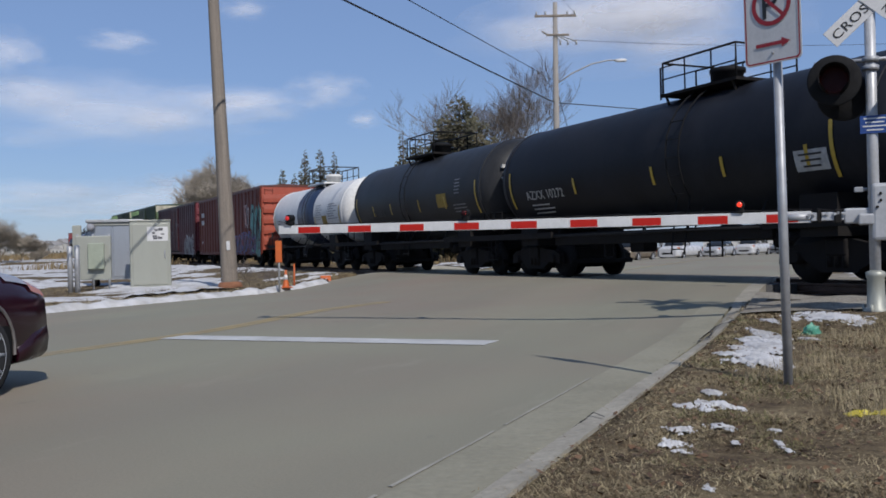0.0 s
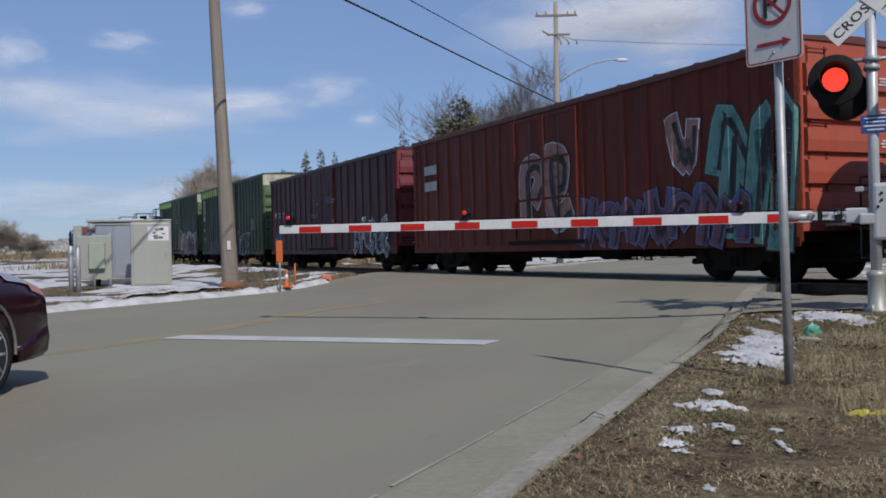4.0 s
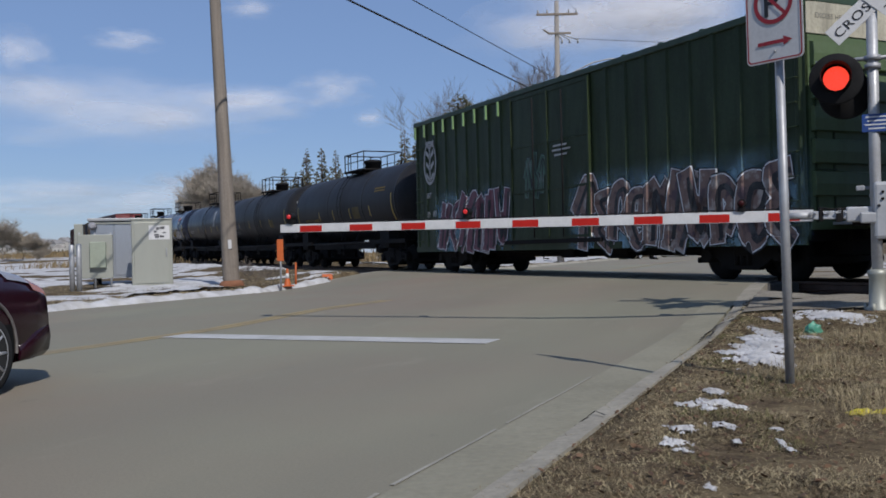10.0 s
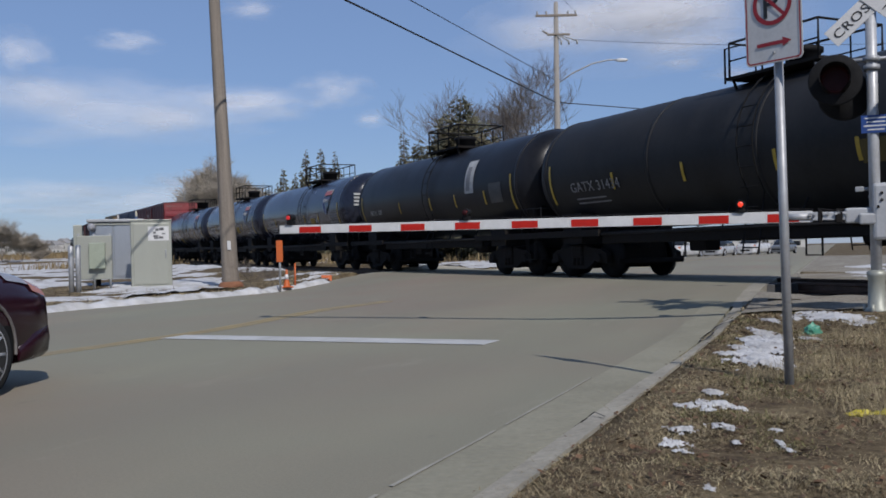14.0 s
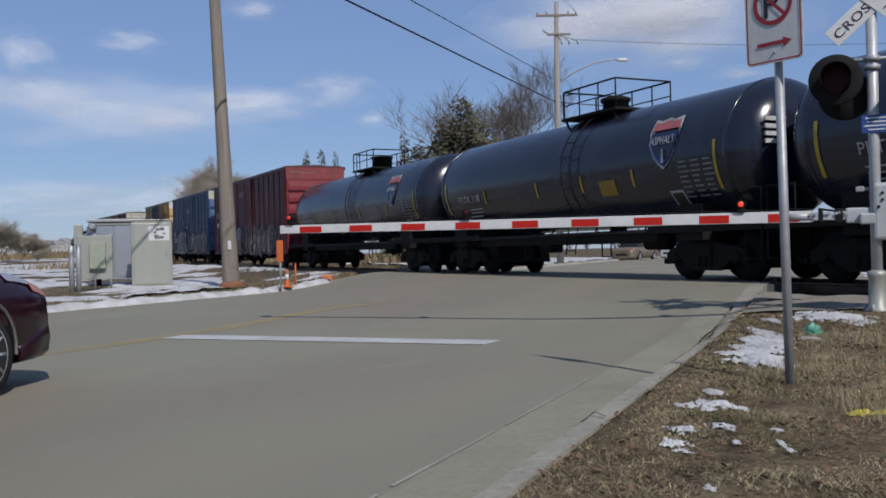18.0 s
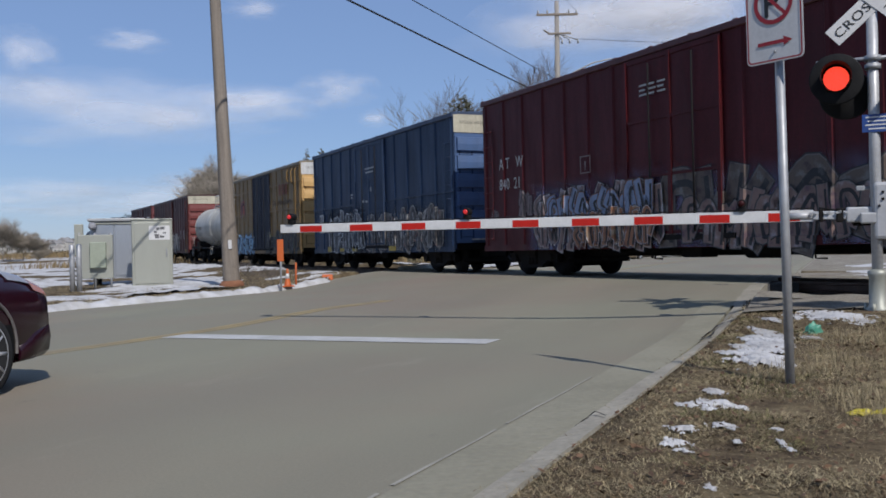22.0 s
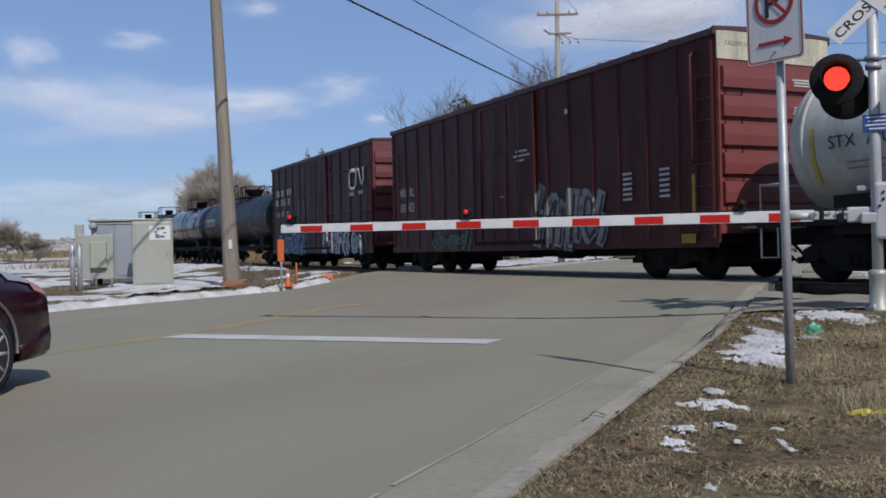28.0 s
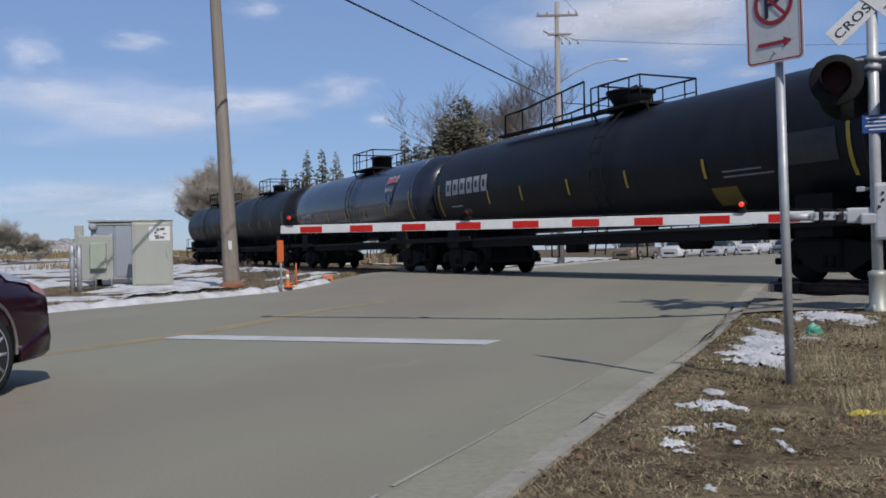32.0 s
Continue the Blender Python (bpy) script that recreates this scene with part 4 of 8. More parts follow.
def tank_car(label, q0, q1, colour, rough=0.42, top=3.95, dia=2.8, tapes=5, jacket=(), rail="double", dome="round", sill=True, name="tank_car",
             platform_x=0.3, band=None, tape_len=0.38, sub=None, dirt_amount=0.2, spec=0.5, marks=()):
    """Cylinder from seam to seam between q0 and q1, with dished heads, platform, ladders, stub sills."""
    L = q1 - q0
    car = car_thing(name, label, "tank car", q0, q1)
    key = name + "_" + "_".join("%03d" % int(1000 * c) for c in colour) + "_%02d" % int(100 * rough)
    body_m = mat("tank_" + key, colour, rough, second=sub or tuple(1.5 * c + 0.006 for c in colour), grain=10, wear=0.7, vary=0.2, bump=0.03,
                 streak=(1.2, 1.2, 0.5), dirt=(0.05, 0.05, 0.052) if max(colour) < 0.3 else DUST, dirt_amount=dirt_amount, spec=spec if rough < 0.3 else 0.14)
    R, hx = dia / 2, L / 2
    cz = top - R
    head = [(0.0, 1.0), (0.14, 0.985), (0.28, 0.93), (0.40, 0.84), (0.50, 0.70), (0.57, 0.52), (0.62, 0.30), (0.635, 0.06)]
    bm = bmesh.new()
    prof = [(-hx - a * 1.15, R * r) for a, r in reversed(head)]
    sag = 0.02
    for i in range(9):
        x = -hx + L * i / 8
        prof.append((x, R - 0.0))
    prof = prof[:8] + [(x, r) for x, r in prof[9:-1]] + [(hx + a * 1.15, R * r) for a, r in head]
    lathe(bm, prof, "x", 56, centre=(0, 0, cz))
    part("tank_shell", bm, body_m, car)
    for x in [-hx, hx] + list(jacket):
        bm = bmesh.new()
        lathe(bm, [(x - 0.05, R), (x - 0.045, R + 0.012), (x + 0.045, R + 0.012), (x + 0.05, R)], "x", 56, centre=(0, 0, cz))
        part("jacket_band", bm, body_m, car)
    if band:
        bm = bmesh.new()
        lathe(bm, [(band[0], R), (band[0] + 0.001, R + 0.008), (band[1] - 0.001, R + 0.008), (band[1], R)], "x", 56, centre=(0, 0, cz))
        part("painted_band", bm, band[2], car, "broad dark blue painted band")
    # reflective tape on the lower flank
    places = [(q0 + q1) / 2 - q for q in marks] if marks else [-hx + 0.25 + (L - 0.5) * i / (tapes - 1) for i in range(tapes)]
    tapes = len(places)
    for i, x in enumerate(places):
        tall = 0.95 if i in (0, tapes - 1) else tape_len
        z_mid = cz - 0.28 if i in (0, tapes - 1) else cz - 0.35
        for sgn in (-1, 1):
            bm = bmesh.new()
            n = 6
            ring = []
            for k in range(n + 1):
                z = z_mid - tall / 2 + tall * k / n
                y = math.sqrt(max(0.01, (R + 0.016) ** 2 - (z - cz) ** 2))
                ring.append((bm.verts.new((x - 0.04, sgn * y, z)), bm.verts.new((x + 0.04, sgn * y, z))))
            for a, b in zip(ring, ring[1:]):
                bm.faces.new((a[0], a[1], b[1], b[0]))
            part("reflective_tape", bm, M_YELLOW_TAPE, car, "yellow reflective tape")
    # top platform, railing and fittings
    px = platform_x
    half = 0.85 if dome == "bowl" else 1.15
    bowl_x = px
    px += 0.6 if dome == "bowl" else 0.0
    bm = bmesh.new()
    box(bm, px - half, px + half, -0.85, 0.85, top - 0.03, top + 0.03)
    for x in (px - 1.0, px + 1.0):
        for sgn in (-1, 1):
            tube(bm, [(x, sgn * 0.8, top - 0.02), (x, sgn * 0.7, top - 0.25)], 0.03, 5)
    part("platform", bm, M_BLACK_STEEL if max(colour) < 0.3 else body_m, car, "steel grating platform")
    rail_m = M_BLACK if max(colour) < 0.3 else mat("black_rail_paint", (0.02, 0.02, 0.02), 0.5)
    if name == "white_tank_car":
        rail_m = body_m
    bm = bmesh.new()
    hgt = 0.62 if dome == "bowl" else 0.70 if rail == "double" else 0.7
    for sgn in (-1, 1):
        y = sgn * 0.8
        tube(bm, [(px - half + 0.05, y, top), (px - half + 0.05, y, top + hgt), (px + half - 0.05, y, top + hgt), (px + half - 0.05, y, top)], 0.024, 6)
        tube(bm, [(px - half + 0.05, y, top + hgt * 0.5), (px + half - 0.05, y, top + hgt * 0.5)], 0.016, 5)
        for x in (px - 0.4, px + 0.4):
            tube(bm, [(x, y, top), (x, y, top + hgt)], 0.018, 5)
    for x in (px - half + 0.05, px + half - 0.05):
        tube(bm, [(x, -0.8, top + hgt), (x, 0.8, top + hgt)], 0.024, 6)
    if rail == "double":
        tube(bm, [(px - 1.55, -0.5, top), (px - 1.55, -0.5, top + 0.7), (px - half + 0.05, -0.5, top + 0.7)], 0.022, 6)
        tube(bm, [(px - 1.55, 0.5, top), (px - 1.55, 0.5, top + 0.7), (px - half + 0.05, 0.5, top + 0.7)], 0.022, 6)
    part("railing", bm, rail_m, car, "tubular safety railing")
    bm = bmesh.new()
    if dome == "round":
        lathe(bm, [(top - 0.1, 0.32), (top + 0.32, 0.32), (top + 0.34, 0.37), (top + 0.42, 0.37), (top + 0.46, 0.25)], "z", 20, centre=(px, 0, 0))
    elif dome == "bowl":
        lathe(bm, [(top - 0.05, 0.16), (top + 0.06, 0.26), (top + 0.18, 0.42), (top + 0.36, 0.52), (top + 0.44, 0.54), (top + 0.45, 0.60), (top + 0.50, 0.60), (top + 0.51, 0.3)], "z", 24, centre=(bowl_x, 0, 0))
    elif dome == "drum":
        lathe(bm, [(top - 0.1, 0.40), (top + 0.46, 0.40), (top + 0.47, 0.45), (top + 0.52, 0.45), (top + 0.53, 0.2)], "z", 24, centre=(px, 0, 0))
    else:
        lathe(bm, [(top - 0.1, 0.45), (top + 0.2, 0.45), (top + 0.24, 0.5), (top + 0.28, 0.3)], "z", 20, centre=(px, 0, 0))
    part("manway", bm, rail_m if max(colour) < 0.3 else body_m, car, "bolted manway with lid")
    for x in (px - 0.8, px - 0.4):
        bm = bmesh.new()
        lathe(bm, [(top - 0.05, 0.09), (top + 0.2, 0.09), (top + 0.22, 0.13), (top + 0.27, 0.13)], "z", 10, centre=(x, 0.3, 0))
        part("valve", bm, rail_m if max(colour) < 0.3 else body_m, car)
    # side ladders that bend over the flank
    for sgn in (-1, 1):
        bm = bmesh.new()
        for dx in (-0.2, 0.2):
            pts = []
            for k in range(9):
                a = radians(-35 + 100 * k / 8)
                pts.append((px + dx, sgn * (R + 0.12) * math.cos(a), cz + (R + 0.12) * math.sin(a)))
            pts = [(px + dx, sgn * 1.42, 0.55)] + pts
            tube(bm, pts, 0.016, 5)
        for k in range(8):
            z = 0.65 + 0.37 * k
            y = 1.42 if z < cz - R * 0.5 else math.sqrt(max(0.1, (R + 0.12) ** 2 - (z - cz) ** 2))
            tube(bm, [(px - 0.2, sgn * y, z), (px + 0.2, sgn * y, z)], 0.013, 5)
        part("ladder", bm, rail_m, car, "steel side ladder")
    # stub sills, bolsters, end platforms with rails
    for sgn in (-1, 1):
        bm = bmesh.new()
        x0, x1 = sgn * (hx - 2.6), sgn * (hx + 0.95)
        lo, hi = min(x0, x1), max(x0, x1)
        box(bm, lo, hi, -0.22, 0.22, 0.68, 1.12)
        box(bm, min(sgn * (hx - 1.5), sgn * (hx - 0.7)), max(sgn * (hx - 1.5), sgn * (hx - 0.7)), -1.35, 1.35, 0.82, cz - R * 0.72)
        box(bm, min(sgn * (hx + 0.2), sgn * (hx + 0.95)), max(sgn * (hx + 0.2), sgn * (hx + 0.95)), -1.42, 1.42, 1.08, 1.13)
        for y in (-1.4, 1.4):
            box(bm, min(sgn * (hx - 2.3), sgn * (hx + 0.95)), max(sgn * (hx - 2.3), sgn * (hx + 0.95)), y - 0.04, y + 0.04, 0.98, 1.13)
        part("stub_sill", bm, M_BLACK_STEEL, car)
        bm = bmesh.new()
        for y in (-1.38, 1.38):
            xe = sgn * (hx + 0.9)
            tube(bm, [(xe, y, 1.1), (xe, y, 1.75), (sgn * (hx + 0.25), y, 1.75), (sgn * (hx + 0.25), y, 1.1)], 0.02, 6)
            tube(bm, [(xe, y, 1.1), (xe, y, 0.45), (xe - sgn * 0.4, y, 0.45), (xe - sgn * 0.4, y, 1.1)], 0.02, 5)
        tube(bm, [(sgn * (hx + 0.9), -1.38, 1.75), (sgn * (hx + 0.9), 1.38, 1.75)], 0.02, 6)
        part("end_handrail", bm, rail_m, car)
    bm = bmesh.new()
    for y in (-1.38, 1.38):
        tube(bm, [(-hx + 2.3, y, 1.02), (hx - 2.3, y, 1.02)], 0.03, 6)
        for i in range(5):
            x = -hx + 2.5 + (L - 5.0) * i / 4
            tube(bm, [(x, y, 1.02), (x, y * 0.8, cz - R * 0.75)], 0.02, 5)
    for x in (-1.6, 1.9):
        for y in (-1.2,):
            tube(bm, [(x, y, 1.0), (x, y, 0.5), (x + 0.35, y, 0.5), (x + 0.35, y, 1.0)], 0.02, 5)
    part("running_rail", bm, M_BLACK, car)
    if max(colour) < 0.3:
        for y in (-1.22, 1.22):
            bm = bmesh.new()
            rbox(bm, -hx + 2.2, hx - 2.2, y - 0.05, y + 0.05, 0.80, 1.08, 0.02, 1)
            part("side_sill", bm, M_BLACK_STEEL, car)
    bm = bmesh.new()
    lathe(bm, [(cz - R - 0.35, 0.14), (cz - R - 0.3, 0.2), (cz - R + 0.1, 0.22)], "z", 14, centre=(px, 0, 0))
    part("outlet_valve", bm, M_BLACK_STEEL, car)
    bm = bmesh.new()
    lathe(bm, [(-0.4, 0.15), (0.4, 0.15)], "x", 12, centre=(px + 2.2, -0.5, 0.78))
    part("air_reservoir", bm, M_BLACK_STEEL, car)
    bm = bmesh.new()
    rbox(bm, px - 2.4, px - 1.9, -0.8, -0.4, 0.6, 0.95, 0.03)
    part("brake_valve", bm, M_BLACK_STEEL, car)
    running_gear(car, hx - 0.95, hx + 0.62)
    return car, hx, cz, R


def flank(x, z, cz, R):
    """A plane that lies on the tank's flank at height z."""
    y = math.sqrt(R * R - (z - cz) ** 2)
    tilt = math.degrees(math.asin((z - cz) / R))
    n = Vector((0, -y / R, (z - cz) / R))
    p = Vector((x, 0, cz)) + n * (R + 0.02)
    return Matrix.Translation(p) @ Euler((radians(90 - tilt), 0, 0)).to_matrix().to_4x4()


def flank_plate(car, name, x, z, w, h, material, cz, R, label=""):
    """A rectangle bent round the flank."""
    bm = bmesh.new()
    rows = []
    for k in range(7):
        zz = z - h / 2 + h * k / 6
        y = -math.sqrt(max(0.01, (R + 0.013) ** 2 - (zz - cz) ** 2))
        rows.append((bm.verts.new((x - w / 2, y, zz)), bm.verts.new((x + w / 2, y, zz))))
    for a, b in zip(rows, rows[1:]):
        bm.faces.new((a[0], a[1], b[1], b[0]))
    return part(name, bm, material, car, label)


def flank_lines(car, x, z, w, rows, material, cz, R, seed=0):
    r = random.Random(seed)
    for k in range(rows):
        ww = w * r.uniform(0.6, 1)
        flank_plate(car, "small_lettering", x + ww / 2, z - 0.10 * k, ww, 0.032, material, cz, R)


def shield(car, x, z, cz, R, size=1.0):
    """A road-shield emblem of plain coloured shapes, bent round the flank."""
    def poly(pts, material, lift, label):
        bm = bmesh.new()
        vs = []
        for px, pz in pts:
            zz = z + pz * size
            y = -math.sqrt(max(0.01, (R + lift) ** 2 - (zz - cz) ** 2))
            vs.append(bm.verts.new((x + px * size, y, zz)))
        c = len(vs)
        bm.faces.new(vs)
        bmesh.ops.triangulate(bm, faces=bm.faces[:])
        return part("emblem", bm, material, car, label)
    out = [(-0.5, 0.55), (-0.25, 0.5), (0, 0.55), (0.25, 0.5), (0.5, 0.55), (0.54, 0.25), (0.5, -0.05), (0.35, -0.35), (0.15, -0.55), (0, -0.65), (-0.15, -0.55), (-0.35, -0.35), (-0.5, -0.05), (-0.54, 0.25)]
    poly(out, M_STENCIL, 0.02, "white shield outline")
    red = mat("emblem_red", (0.55, 0.15, 0.14), 0.5, vary=0.2, bump=0)
    blue = mat("emblem_blue", (0.025, 0.04, 0.16), 0.5, vary=0.2, bump=0)
    poly([(-0.45, 0.48), (-0.22, 0.44), (0, 0.48), (0.22, 0.44), (0.45, 0.48), (0.49, 0.27), (-0.49, 0.27)], red, 0.03, "faded red band")
    poly([(-0.49, 0.21), (0.49, 0.21), (0.45, -0.04), (0.31, -0.31), (0.12, -0.5), (0, -0.58), (-0.12, -0.5), (-0.31, -0.31), (-0.45, -0.04)], blue, 0.03, "blue field")
    poly([(-0.02, -0.18), (0.02, -0.18), (0.05, -0.5), (-0.05, -0.5)], M_STENCIL, 0.036, "white road line")
    lettering("ASPHALT", 0.27 * size, M_STENCIL, car, flank(x - 0.44 * size, z - 0.07 * size, cz, R + 0.022), 0.74)


BLK = (0.011, 0.012, 0.016)
GLOSS = (0.013, 0.016, 0.030)
DARK = (0.030, 0.030, 0.032)


GREY_LETTER = mat("grey_stencil", (0.3, 0.3, 0.31), 0.7)


def head_lines(car, hx, rows, material=None):
    """Small stencilled rows on the dished head that faces forwards."""
    bm = bmesh.new()
    for k in range(rows):
        w = 0.30 - 0.05 * (k % 2)
        box(bm, hx + 0.60, hx + 0.655, -0.7 - w, -0.7 + w, 3.02 - 0.15 * k, 3.02 - 0.15 * k + (0.10 if k == 0 else 0.05))
    part("small_lettering", bm, material or M_STENCIL, car)


# -- the cars, front to rear --
car, hx, cz, R = tank_car("black tank car with white reporting marks, weathered satin paint", -4.2, 7.45, BLK, 0.5, marks=(-3.45, -2.9, -0.85, 1.25, 4.2, 7.2), platform_x=1.2)
lettering("AZXX 10272", 0.34, M_STENCIL, car, flank(-hx + 1.0, 2.0, cz, R), 0.9)
flank_lines(car, -hx + 1.1, 1.85, 1.2, 3, M_STENCIL, cz, R, 3)
flank_plate(car, "placard", 4.6, 2.12, 0.72, 0.36, M_STENCIL, cz, R, "white specification placard")
for k in range(3):
    flank_plate(car, "small_lettering", 4.6, 2.22 - 0.1 * k, 0.5 - 0.06 * k, 0.035, M_STENCIL_DARK, cz, R + 0.008)

car, hx, cz, R = tank_car("dark grey tank car with scuffed jacket beside the white tank", 9.0, 19.2, (0.024, 0.025, 0.027), 0.45, marks=(9.25, 11.35, 13.3, 15.7, 17.35, 19.0), dirt_amount=0.3, platform_x=-0.25)
head_lines(car, hx, 3)
flank_plate(car, "placard", 2.55, 2.28, 0.7, 0.42, M_STENCIL_YELLOW, cz, R, "faded yellow hazard placard")
flank_lines(car, 3.5, 2.85, 0.5, 5, GREY_LETTER, cz, R, 4)
flank_lines(car, 3.3, 2.1, 0.9, 3, GREY_LETTER, cz, R, 6)
lettering("CGTX 15926", 0.34, mat("faint_stencil", (0.10, 0.10, 0.105), 0.7), car, flank(-hx + 1.3, 1.98, cz, R), 0.8)

car, hx, cz, R = tank_car("white tank car with a broad dark blue band round its middle", 21.05, 31.1, (0.86, 0.85, 0.81), 0.35, top=3.8, dia=2.7, tapes=4, name="white_banded_tank_car",
                          band=(-1.0, 1.4, paint("band_blue", (0.025, 0.045, 0.10), 0.4)), sub=(0.74, 0.73, 0.69), dirt_amount=0.15)
lettering("CGTX 15907", 0.32, M_STENCIL_DARK, car, flank(-hx + 0.7, 2.1, cz, R), 0.92)
flank_lines(car, 1.75, 2.75, 1.0, 7, mat("pale_grey_stencil", (0.4, 0.4, 0.4), 0.7), cz, R, 7)
flank_lines(car, 3.35, 2.75, 1.2, 7, mat("grey_stencil", (0.3, 0.3, 0.31), 0.7), cz, R, 8)
flank_plate(car, "placard", 2.85, 2.08, 0.6, 0.42, M_STENCIL_YELLOW, cz, R, "yellow hazard placard")

MIX_S = spray("mixed", (0.19, 0.12, 0.10), (0.36, 0.32, 0.29), (0.08, 0.05, 0.06))
HALO_S = (0.20, 0.34, 0.42)
WHITE_S, BLACK_S, BLUE_S = spray("white", (0.75, 0.76, 0.76)), spray("black", (0.015, 0.015, 0.018)), spray("blue", (0.06, 0.12, 0.34))
TEAL_S, PURPLE_S, PINK_S = spray("teal", (0.10, 0.26, 0.24)), spray("purple", (0.12, 0.07, 0.14)), spray("pink", (0.38, 0.20, 0.20))
GREY_S, SKY_S, BROWN_S, YEL_S, SILVER_S = spray("grey", (0.22, 0.22, 0.23)), spray("sky", (0.25, 0.42, 0.55)), spray("brown", (0.26, 0.17, 0.12)), spray("yellow", (0.5, 0.36, 0.06)), spray("silver", (0.55, 0.56, 0.55))

Y = -1.535
car, hx, H = boxcar("orange-red boxcar with blue and white graffiti", 33.15, 49.45, (0.26, 0.050, 0.025), eave=4.2, rib_gap=0.80, rough=0.55, roof_colour=(0.15, 0.04, 0.025), post_style="wide")
graffiti(car, 1.5, 6.8, 0.8, 1.75, Y, spray("rusty_blue", (0.12, 0.06, 0.10), (0.16, 0.04, 0.03), (0.05, 0.08, 0.24)), spray("mid_blue", (0.10, 0.18, 0.42)), 21, 7)
graffiti(car, -1.0, 1.2, 1.3, 3.3, Y, spray("rust_pink", (0.30, 0.16, 0.14)), SILVER_S, 22, 2)
graffiti(car, 6.1, 7.8, 0.9, 3.7, Y, TEAL_S, spray("green", (0.16, 0.32, 0.24)), 23, 2)
graffiti(car, 4.9, 5.6, 2.2, 3.3, Y, spray("rust_pink", (0.3, 0.16, 0.14)), WHITE_S, 24, 1)
bars(car, [(-hx + 1.0, 3.1, 0.9, 0.28), (-hx + 1.0, 2.6, 0.9, 0.28), (-hx + 1.0, 1.4, 0.5, 0.1)], M_STENCIL, Y)

car, hx, H = boxcar("maroon ribbed boxcar with white graffiti at one end", 50.95, 67.2, (0.125, 0.024, 0.031), eave=4.25, rib_gap=0.76, roof_colour=(0.06, 0.03, 0.03))
lettering("HS   32   29", 0.36, M_STENCIL, car, on_side(-hx + 0.85, 2.42, Y), 0.92)
graffiti(car, hx - 4.3, hx - 0.8, 0.75, 1.8, Y, GREY_S, WHITE_S, 31, 5)
graffiti(car, -hx + 0.6, -hx + 2.1, 0.75, 1.75, Y, spray("dim_blue", (0.04, 0.06, 0.15)), spray("dusty_blue", (0.2, 0.25, 0.36)), 32, 2)
bars(car, [(0.8, 2.95, 0.6, 0.035), (0.8, 2.85, 1.1, 0.035), (0.8, 2.75, 1.0, 0.035), (1.6, 1.9, 0.12, 0.16), (-1.2, 2.32, 0.9, 0.035), (-1.2, 2.23, 0.8, 0.035), (-0.5, 2.75, 0.25, 0.05)], GREY_LETTER, -1.575)

GREEN = (0.068, 0.102, 0.046)
# paler green puts the sun on the post tops into the paint
SUNLIT_TOP = paint("sunlit_post_green", (0.24, 0.40, 0.17), 0.5)


def tree_roundel(car, x, z, y=-1.55, r=0.55):
    """A plain oval emblem with leaf strokes."""
    bm = bmesh.new()
    outer, inner = [], []
    for k in range(36):
        a = 2 * math.pi * k / 36
        outer.append(bm.verts.new((x + 0.85 * r * math.cos(a), y, z + r * 1.25 * math.sin(a))))
        inner.append(bm.verts.new((x + 0.72 * r * math.cos(a), y, z + r * 1.10 * math.sin(a))))
    for k in range(36):
        bm.faces.new((outer[k], outer[(k + 1) % 36], inner[(k + 1) % 36], inner[k]))
    box(bm, x - 0.035, x + 0.035, y - 0.002, y, z - r * 1.1, z + r * 1.1)
    for zz in (-0.5, -0.15, 0.2, 0.5):
        for sgn in (-1, 1):
            vs = [bm.verts.new((x + sgn * u, y, z + zz + w)) for u, w in ((0.06, -0.08), (0.30, 0.10), (0.26, 0.22), (0.06, 0.06))]
            bm.faces.new(vs if sgn > 0 else list(reversed(vs)))
    part("emblem", bm, M_STENCIL, car, "white oval emblem")


car, hx, H = boxcar("green ribbed boxcar with cream top band and white oval emblem", 68.85, 84.85, GREEN, band=M_CREAM, rib_gap=0.68, door_w=3.9, sunlit_tops=SUNLIT_TOP, roof_colour=(0.04, 0.08, 0.04))
tree_roundel(car, -hx + 1.25, 3.45)
lettering("IBT", 0.24, M_STENCIL, car, on_side(-hx + 0.95, 2.15, Y))
lettering("21  07", 0.26, M_STENCIL, car, on_side(-hx + 0.95, 1.55, Y))
graffiti(car, -5.5, -2.05, 0.72, 1.4, Y, spray("dusk", (0.10, 0.08, 0.10)), GREY_S, 41, 7)
graffiti(car, 2.3, 5.1, 0.75, 1.8, Y, BLACK_S, SILVER_S, 42, 5)
bars(car, [(hx - 2.3 + 0.27 * (k % 3), 2.5 - 0.10 * (k // 3), 0.16, 0.04) for k in range(18)], M_STENCIL, Y)
bars(car, [(0.45, 3.16, 0.55, 0.045), (0.35, 3.05, 0.8, 0.045), (0.45, 2.93, 0.55, 0.045)], M_STENCIL, -1.57)
bars(car, [(-0.55, 1.4, 0.45, 0.10), (0.65, 1.38, 0.42, 0.10)], M_YELLOW_TAPE, -1.57, "yellow_label")
bars(car, [(0.02, 2.15, 0.28, 0.05), (0.1, 1.85, 0.1, 0.28)], GREY_LETTER, -1.57)
car, hx, H = boxcar("green boxcar with bright graffiti along its lower side", 86.5, 102.8, GREEN, band=M_CREAM, rib_gap=0.68, door_w=3.7, sunlit_tops=SUNLIT_TOP, roof_colour=(0.04, 0.08, 0.04))
tree_roundel(car, -hx + 1.25, 3.45)
lettering("IBT", 0.24, M_STENCIL, car, on_side(-hx + 0.95, 2.35, Y))
lettering("21  03", 0.26, M_STENCIL, car, on_side(-hx + 0.95, 1.75, Y))
graffiti(car, -6.4, -2.1, 0.72, 2.2, Y, spray("plum", (0.16, 0.06, 0.08)), WHITE_S, 51, 6, extra=HALO_S)
